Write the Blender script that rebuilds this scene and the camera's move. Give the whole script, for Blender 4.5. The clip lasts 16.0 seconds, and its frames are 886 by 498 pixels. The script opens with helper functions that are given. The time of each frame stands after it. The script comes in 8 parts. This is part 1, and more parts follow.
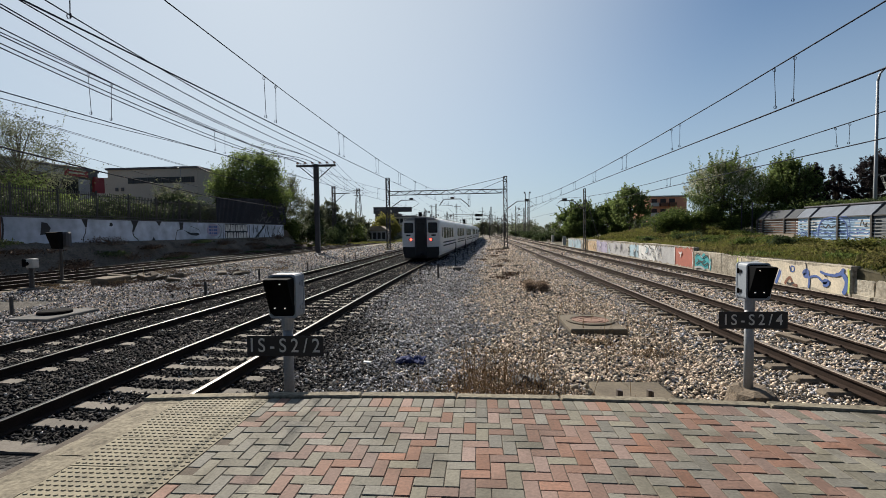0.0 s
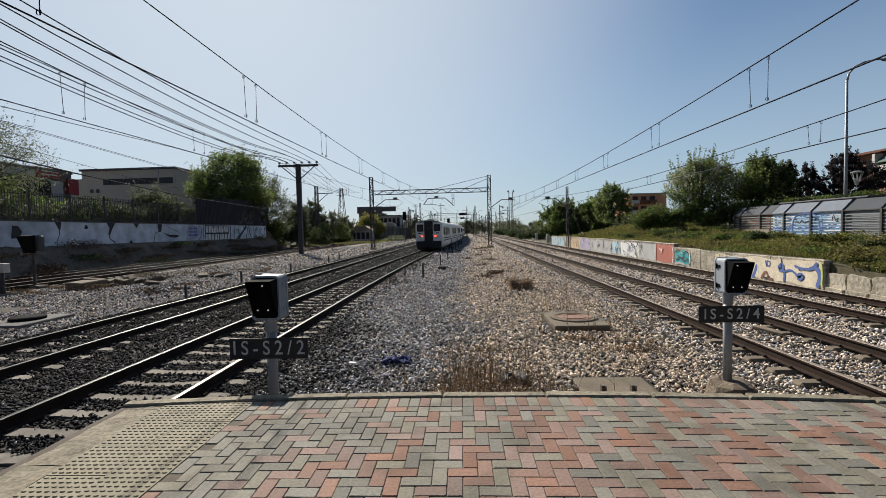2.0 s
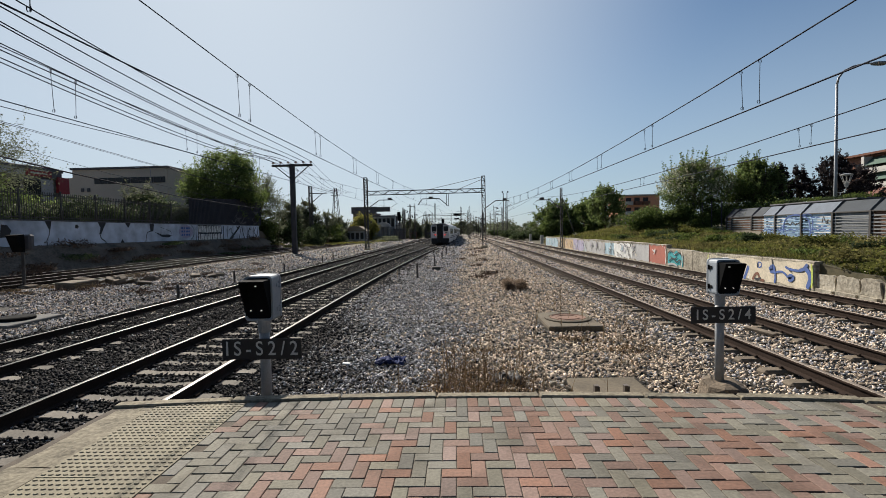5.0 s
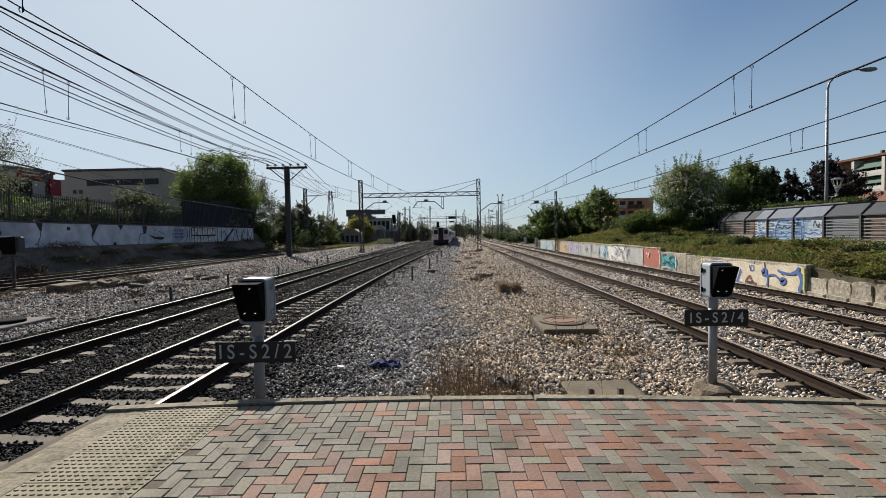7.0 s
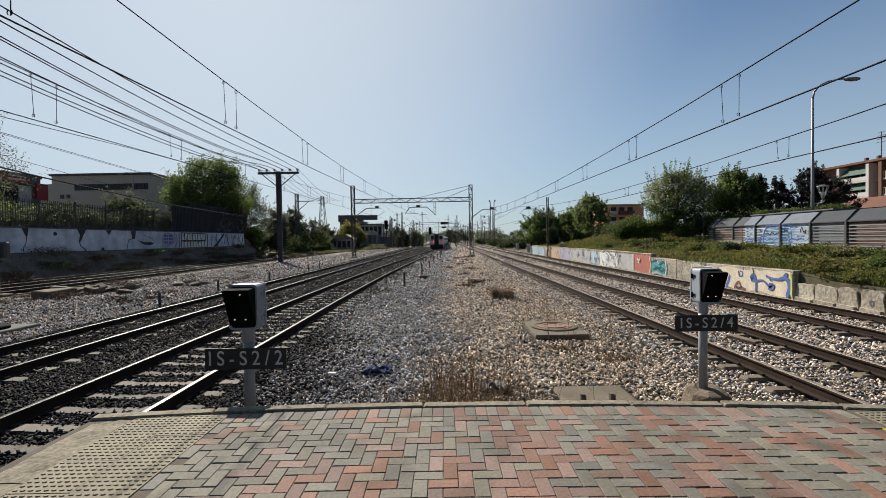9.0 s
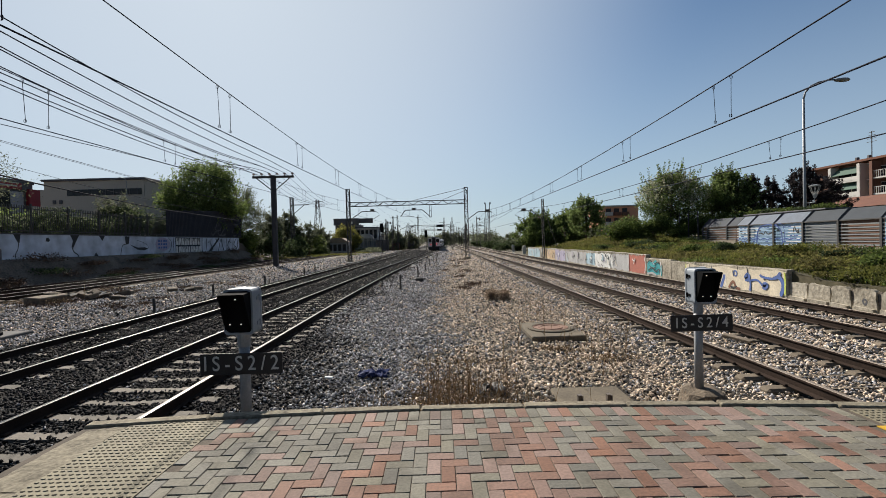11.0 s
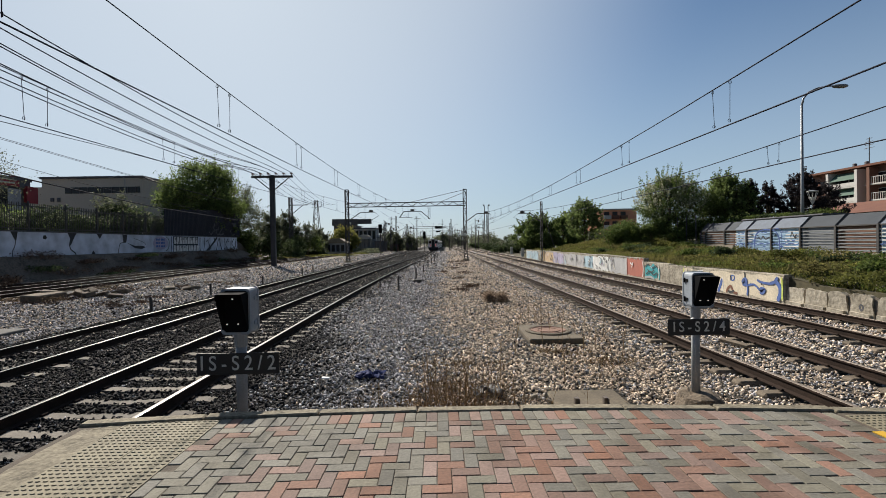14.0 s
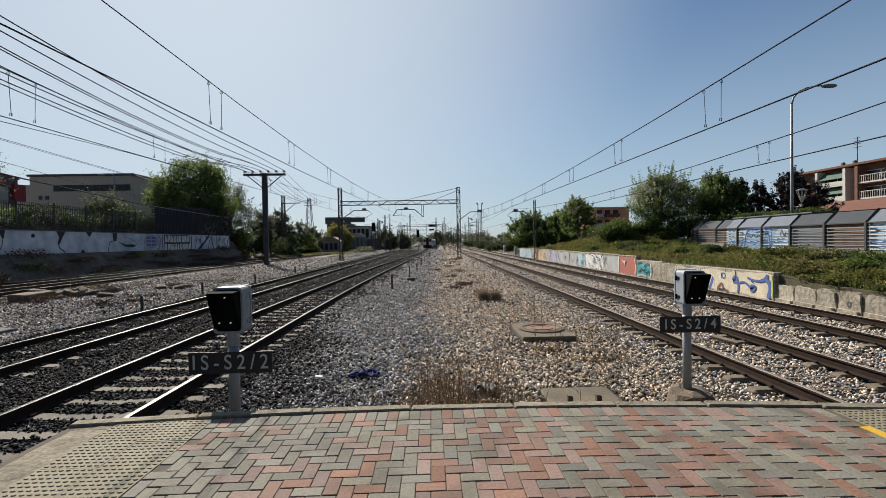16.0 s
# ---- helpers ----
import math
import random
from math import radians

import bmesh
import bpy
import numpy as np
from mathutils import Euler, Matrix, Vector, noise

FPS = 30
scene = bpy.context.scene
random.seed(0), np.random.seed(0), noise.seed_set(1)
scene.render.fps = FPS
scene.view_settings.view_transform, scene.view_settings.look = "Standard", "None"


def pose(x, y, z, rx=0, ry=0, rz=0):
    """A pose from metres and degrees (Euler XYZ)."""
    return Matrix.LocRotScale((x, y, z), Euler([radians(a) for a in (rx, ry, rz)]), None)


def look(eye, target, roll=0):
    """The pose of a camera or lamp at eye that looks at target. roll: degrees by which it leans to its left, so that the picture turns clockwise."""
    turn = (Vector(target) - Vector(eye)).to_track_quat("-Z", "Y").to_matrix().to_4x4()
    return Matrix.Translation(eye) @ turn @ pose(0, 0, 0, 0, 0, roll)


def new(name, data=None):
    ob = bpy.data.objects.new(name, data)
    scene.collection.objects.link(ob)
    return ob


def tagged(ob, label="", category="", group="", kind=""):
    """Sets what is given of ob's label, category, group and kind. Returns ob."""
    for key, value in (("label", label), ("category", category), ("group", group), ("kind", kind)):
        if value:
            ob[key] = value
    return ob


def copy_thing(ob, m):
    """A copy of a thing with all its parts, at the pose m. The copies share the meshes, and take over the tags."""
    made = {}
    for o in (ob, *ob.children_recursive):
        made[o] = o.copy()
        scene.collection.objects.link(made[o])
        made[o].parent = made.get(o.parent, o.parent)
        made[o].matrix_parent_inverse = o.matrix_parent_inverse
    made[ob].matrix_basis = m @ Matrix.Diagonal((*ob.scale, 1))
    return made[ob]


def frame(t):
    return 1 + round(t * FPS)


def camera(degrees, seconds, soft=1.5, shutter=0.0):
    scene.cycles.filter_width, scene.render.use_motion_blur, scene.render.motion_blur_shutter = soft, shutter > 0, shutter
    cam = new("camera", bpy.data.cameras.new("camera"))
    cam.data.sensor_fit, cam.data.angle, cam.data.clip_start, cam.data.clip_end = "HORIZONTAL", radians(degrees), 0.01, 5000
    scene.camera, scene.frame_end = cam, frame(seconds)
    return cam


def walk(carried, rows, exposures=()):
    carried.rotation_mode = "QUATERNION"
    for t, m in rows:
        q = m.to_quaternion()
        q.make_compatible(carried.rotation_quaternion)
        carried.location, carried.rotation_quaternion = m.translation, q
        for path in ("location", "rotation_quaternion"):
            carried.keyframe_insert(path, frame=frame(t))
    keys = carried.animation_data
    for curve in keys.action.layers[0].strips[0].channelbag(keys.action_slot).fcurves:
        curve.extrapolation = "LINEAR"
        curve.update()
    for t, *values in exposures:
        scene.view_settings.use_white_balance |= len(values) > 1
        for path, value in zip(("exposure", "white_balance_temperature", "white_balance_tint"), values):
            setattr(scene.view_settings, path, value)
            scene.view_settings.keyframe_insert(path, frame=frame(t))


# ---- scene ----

# ---- camera: it stands on the platform end and turns slowly to the right ----
cam = camera(89.98, 16.0, soft=0.55)
EYE = 1.62
TURNS = [  # seconds, turn to the right, tilt up, roll, in degrees
    (0.0, -4.490, -2.257, -0.818),
    (0.5, -3.844, -2.227, -0.822),
    (1.0, -3.310, -2.211, -0.899),
    (1.5, -2.833, -2.356, -1.166),
    (2.0, -2.503, -2.406, -1.426),
    (2.5, -2.237, -2.401, -1.469),
    (3.0, -2.145, -2.477, -1.405),
    (3.5, -2.060, -2.474, -1.345),
    (4.0, -1.949, -2.469, -1.340),
    (6.5, -1.427, -2.052, -1.029),
    (7.0, -1.112, -1.996, -1.114),
    (7.5, -0.714, -2.002, -1.151),
    (8.0, -0.400, -1.848, -1.106),
    (8.5, -0.229, -1.509, -1.063),
    (9.0, -0.097, -1.287, -1.049),
    (11.5, 0.510, -0.868, -1.599),
    (12.0, 0.621, -0.728, -1.409),
    (12.5, 0.702, -0.632, -1.187),
    (13.0, 0.645, -0.604, -1.081),
    (13.5, 0.634, -0.684, -1.025),
    (14.0, 0.669, -0.768, -0.983),
    (14.5, 0.730, -0.950, -1.150),
    (15.0, 0.914, -0.969, -1.213),
    (15.5, 1.190, -0.966, -1.082),
    (16.0, 1.496, -1.009, -1.013),
]
walk(cam, [(t, pose(0, 0, EYE, 90 + p, 0, -y) @ pose(0, 0, 0, 0, 0, r)) for t, y, p, r in TURNS])

# ---- daylight ----
SUN_LEFT, SUN_UP = 27.0, 36.0  # degrees left of the tracks' direction (+y), and above the horizon
world = bpy.data.worlds.new("world")
scene.world = world
world.use_nodes = True
wn = world.node_tree.nodes
sky = wn.new("ShaderNodeTexSky")
sky.sky_type, sky.sun_disc = "NISHITA", False
sky.sun_elevation, sky.sun_rotation = radians(SUN_UP), radians(-SUN_LEFT)
sky.air_density, sky.dust_density, sky.ozone_density = 1.0, 0.45, 2.5
wn["Background"].inputs["Strength"].default_value = 0.05
# a pale spring haze that thickens towards the horizon
wl = world.node_tree.links
up = wn.new("ShaderNodeSeparateXYZ")
wl.new(wn.new("ShaderNodeTexCoord").outputs["Generated"], up.inputs[0])
thick = wn.new("ShaderNodeMapRange")
thick.interpolation_type = "SMOOTHSTEP"
for key, value in (("From Min", 0.0), ("From Max", 0.5), ("To Min", 0.68), ("To Max", 0.03)):
    thick.inputs[key].default_value = value
wl.new(up.outputs["Z"], thick.inputs["Value"])
clear = wn.new("ShaderNodeMix")  # a washed, slightly cyan spring blue
clear.data_type, clear.blend_type = "RGBA", "MULTIPLY"
clear.inputs["Factor"].default_value = 1.0
clear.inputs["B"].default_value = (0.82, 0.95, 1.02, 1)
wl.new(sky.outputs[0], clear.inputs["A"])
haze = wn.new("ShaderNodeMix")
haze.data_type = "RGBA"
haze.inputs["B"].default_value = (5.2, 6.4, 7.6, 1)
wl.new(thick.outputs[0], haze.inputs["Factor"]), wl.new(clear.outputs["Result"], haze.inputs["A"])
# the haze glows paler towards the sun
to_sun = Vector((-math.sin(radians(SUN_LEFT)) * math.cos(radians(SUN_UP)), math.cos(radians(SUN_LEFT)) * math.cos(radians(SUN_UP)), math.sin(radians(SUN_UP))))
near = wn.new("ShaderNodeVectorMath")
near.operation = "DOT_PRODUCT"
near.inputs[1].default_value = to_sun
wl.new(up.inputs[0].links[0].from_socket, near.inputs[0])
pale = wn.new("ShaderNodeMapRange")
pale.interpolation_type = "SMOOTHSTEP"
for key, value in (("From Min", 0.6), ("From Max", 1.02), ("To Min", 0.0), ("To Max", 0.8)):
    pale.inputs[key].default_value = value
wl.new(near.outputs["Value"], pale.inputs["Value"])
veil = wn.new("ShaderNodeMix")
veil.data_type = "RGBA"
veil.inputs["B"].default_value = (7.6, 8.4, 9.15, 1)
wl.new(pale.outputs[0], veil.inputs["Factor"]), wl.new(haze.outputs["Result"], veil.inputs["A"])
# away from the sun the same haze is seen by its weaker backward scatter
back = wn.new("ShaderNodeMapRange")
back.interpolation_type = "SMOOTHSTEP"
for key, value in (("From Min", -0.6), ("From Max", 0.36), ("To Min", 0.42), ("To Max", 1.0)):
    back.inputs[key].default_value = value
wl.new(near.outputs["Value"], back.inputs["Value"])
dome = wn.new("ShaderNodeVectorMath")
dome.operation = "SCALE"
wl.new(veil.outputs["Result"], dome.inputs[0]), wl.new(back.outputs[0], dome.inputs["Scale"])
wl.new(dome.outputs[0], wn["Background"].inputs["Color"])
sun = new("sun", bpy.data.lights.new("sun", "SUN"))
sun.data.energy, sun.data.angle, sun.data.color = 5.0, radians(0.55), (1.0, 0.92, 0.81)
sun.matrix_world = look(to_sun * 50, (0, 0, 0))
scene.view_settings.exposure = 0.78


# ---- materials ----
def mat(name, c1, c2=None, rough=0.8, scale=3.0, fine=40.0, bump=0.3, depth=0.01, metal=0.0, rand=0.0, island=0.0, local=False, spec=0.4, contrast=1.0, stain=0.0):
    """A weathered surface: two colours mixed by a broad and a fine noise, relief, a brightness that varies by object or by island, and dull worn stains."""
    m = bpy.data.materials.new(name)
    m.use_nodes = True
    nt = m.node_tree
    N, L = nt.nodes, nt.links
    b = N["Principled BSDF"]
    c2 = c2 or tuple(v * 0.7 for v in c1)
    if local:
        co = N.new("ShaderNodeTexCoord").outputs["Object"]
    else:
        co = N.new("ShaderNodeNewGeometry").outputs["Position"]
    n1 = N.new("ShaderNodeTexNoise")
    n1.inputs["Scale"].default_value, n1.inputs["Detail"].default_value = scale, 5
    n2 = N.new("ShaderNodeTexNoise")
    n2.inputs["Scale"].default_value, n2.inputs["Detail"].default_value = fine, 3
    L.new(co, n1.inputs["Vector"]), L.new(co, n2.inputs["Vector"])
    add = N.new("ShaderNodeMath")
    add.operation = "ADD"
    L.new(n1.outputs["Fac"], add.inputs[0]), L.new(n2.outputs["Fac"], add.inputs[1])
    rng = N.new("ShaderNodeMapRange")
    w = 0.35 / contrast
    rng.inputs["From Min"].default_value, rng.inputs["From Max"].default_value = 1.0 - w, 1.0 + w
    L.new(add.outputs[0], rng.inputs["Value"])
    mix = N.new("ShaderNodeMix")
    mix.data_type = "RGBA"
    mix.inputs["A"].default_value, mix.inputs["B"].default_value = (*c1, 1), (*c2, 1)
    L.new(rng.outputs[0], mix.inputs["Factor"])
    out = mix.outputs["Result"]
    if rand or island:
        src = N.new("ShaderNodeObjectInfo").outputs["Random"] if rand else N.new("ShaderNodeNewGeometry").outputs["Random Per Island"]
        r2 = N.new("ShaderNodeMapRange")
        a = rand or island
        r2.inputs["To Min"].default_value, r2.inputs["To Max"].default_value = 1 - a, 1 + a
        L.new(src, r2.inputs["Value"])
        hsv = N.new("ShaderNodeHueSaturation")
        L.new(r2.outputs[0], hsv.inputs["Value"]), L.new(out, hsv.inputs["Color"])
        out = hsv.outputs["Color"]
    if stain:
        tone = N.new("ShaderNodeMath")
        tone.operation = "MULTIPLY_ADD"
        tone.inputs[1].default_value, tone.inputs[2].default_value = 7.3, 0.0
        L.new(src, tone.inputs[0])
        frac = N.new("ShaderNodeMath")
        frac.operation = "FRACT"
        L.new(tone.outputs[0], frac.inputs[0])
        fade = N.new("ShaderNodeMapRange")
        fade.inputs["To Min"].default_value, fade.inputs["To Max"].default_value = 0.55, 1.0
        L.new(frac.outputs[0], fade.inputs["Value"])
        L.new(fade.outputs[0], hsv.inputs["Saturation"])
        n3 = N.new("ShaderNodeTexNoise")
        n3.inputs["Scale"].default_value, n3.inputs["Detail"].default_value, n3.inputs["Distortion"].default_value = 1.7, 7, 0.8
        L.new(co, n3.inputs["Vector"])
        r3 = N.new("ShaderNodeMapRange")
        r3.inputs["From Min"].default_value, r3.inputs["From Max"].default_value = 0.5, 0.68
        r3.inputs["To Max"].default_value = stain
        L.new(n3.outputs["Fac"], r3.inputs["Value"])
        worn = N.new("ShaderNodeMix")
        worn.data_type, worn.blend_type = "RGBA", "MULTIPLY"
        worn.inputs["B"].default_value = (0.5, 0.47, 0.42, 1)
        L.new(r3.outputs[0], worn.inputs["Factor"]), L.new(out, worn.inputs["A"])
        out = worn.outputs["Result"]
    L.new(out, b.inputs["Base Color"])
    b.inputs["Roughness"].default_value, b.inputs["Metallic"].default_value = rough, metal
    b.inputs["Specular IOR Level"].default_value = spec
    if bump:
        bp = N.new("ShaderNodeBump")
        bp.inputs["Strength"].default_value, bp.inputs["Distance"].default_value = bump, depth
        L.new(n2.outputs["Fac"], bp.inputs["Height"]), L.new(bp.outputs["Normal"], b.inputs["Normal"])
    return m


def leafy(name, c1, c2, see=0.55):
    """Leaves: a matt face that also lets light through from behind."""
    m = mat(name, c1, c2, 0.75, 1.2, 8, 0, island=0.45, spec=0.12)
    N, L = m.node_tree.nodes, m.node_tree.links
    b = N["Principled BSDF"]
    tr = N.new("ShaderNodeBsdfTranslucent")
    L.new(b.inputs["Base Color"].links[0].from_socket, tr.inputs["Color"])
    mx = N.new("ShaderNodeMixShader")
    mx.inputs[0].default_value = see
    L.new(b.outputs[0], mx.inputs[1]), L.new(tr.outputs[0], mx.inputs[2])
    L.new(mx.outputs[0], N["Material Output"].inputs["Surface"])
    return m


def glow(name, colour, strength):
    m = bpy.data.materials.new(name)
    m.use_nodes = True
    b = m.node_tree.nodes["Principled BSDF"]
    b.inputs["Base Color"].default_value = (*colour, 1)
    b.inputs["Emission Color"].default_value, b.inputs["Emission Strength"].default_value = (*colour, 1), strength
    return m


def gravel_mat(name, lo, hi, cell, tint):
    """Loose stones too far off to be built one by one: cells of their own shade, with relief."""
    m = bpy.data.materials.new(name)
    m.use_nodes = True
    N, L = m.node_tree.nodes, m.node_tree.links
    b = N["Principled BSDF"]
    pos = N.new("ShaderNodeNewGeometry").outputs["Position"]
    v = N.new("ShaderNodeTexVoronoi")
    v.inputs["Scale"].default_value = 1 / cell
    L.new(pos, v.inputs["Vector"])
    sep = N.new("ShaderNodeSeparateColor")
    L.new(v.outputs["Color"], sep.inputs[0])
    mix = N.new("ShaderNodeMix")
    mix.data_type = "RGBA"
    mix.inputs["A"].default_value, mix.inputs["B"].default_value = (*lo, 1), (*hi, 1)
    L.new(sep.outputs[0], mix.inputs["Factor"])
    n = N.new("ShaderNodeTexNoise")
    n.inputs["Scale"].default_value, n.inputs["Detail"].default_value = 0.35, 6
    L.new(pos, n.inputs["Vector"])
    rng = N.new("ShaderNodeMapRange")
    rng.inputs["From Min"].default_value, rng.inputs["From Max"].default_value = 0.42, 0.62
    L.new(n.outputs["Fac"], rng.inputs["Value"])
    mx = N.new("ShaderNodeMix")
    mx.data_type, mx.blend_type = "RGBA", "MULTIPLY"
    L.new(mix.outputs["Result"], mx.inputs["A"])
    mx.inputs["B"].default_value = (*tint, 1)
    L.new(rng.outputs[0], mx.inputs["Factor"])
    v2 = N.new("ShaderNodeTexVoronoi")
    v2.inputs["Scale"].default_value = 2.6
    L.new(pos, v2.inputs["Vector"])
    sp = N.new("ShaderNodeSeparateColor")
    L.new(v2.outputs["Color"], sp.inputs[0])
    r2 = N.new("ShaderNodeMapRange")
    r2.inputs["To Min"].default_value, r2.inputs["To Max"].default_value = 0.55, 1.4
    L.new(sp.outputs[1], r2.inputs["Value"])
    hsv = N.new("ShaderNodeHueSaturation")
    L.new(mx.outputs["Result"], hsv.inputs["Color"]), L.new(r2.outputs[0], hsv.inputs["Value"])
    L.new(hsv.outputs["Color"], b.inputs["Base Color"])
    b.inputs["Roughness"].default_value, b.inputs["Specular IOR Level"].default_value = 0.9, 0.25
    bp = N.new("ShaderNodeBump")
    bp.invert = True
    bp.inputs["Strength"].default_value, bp.inputs["Distance"].default_value = 1.0, cell * 0.6
    L.new(v.outputs["Distance"], bp.inputs["Height"]), L.new(bp.outputs["Normal"], b.inputs["Normal"])
    return m


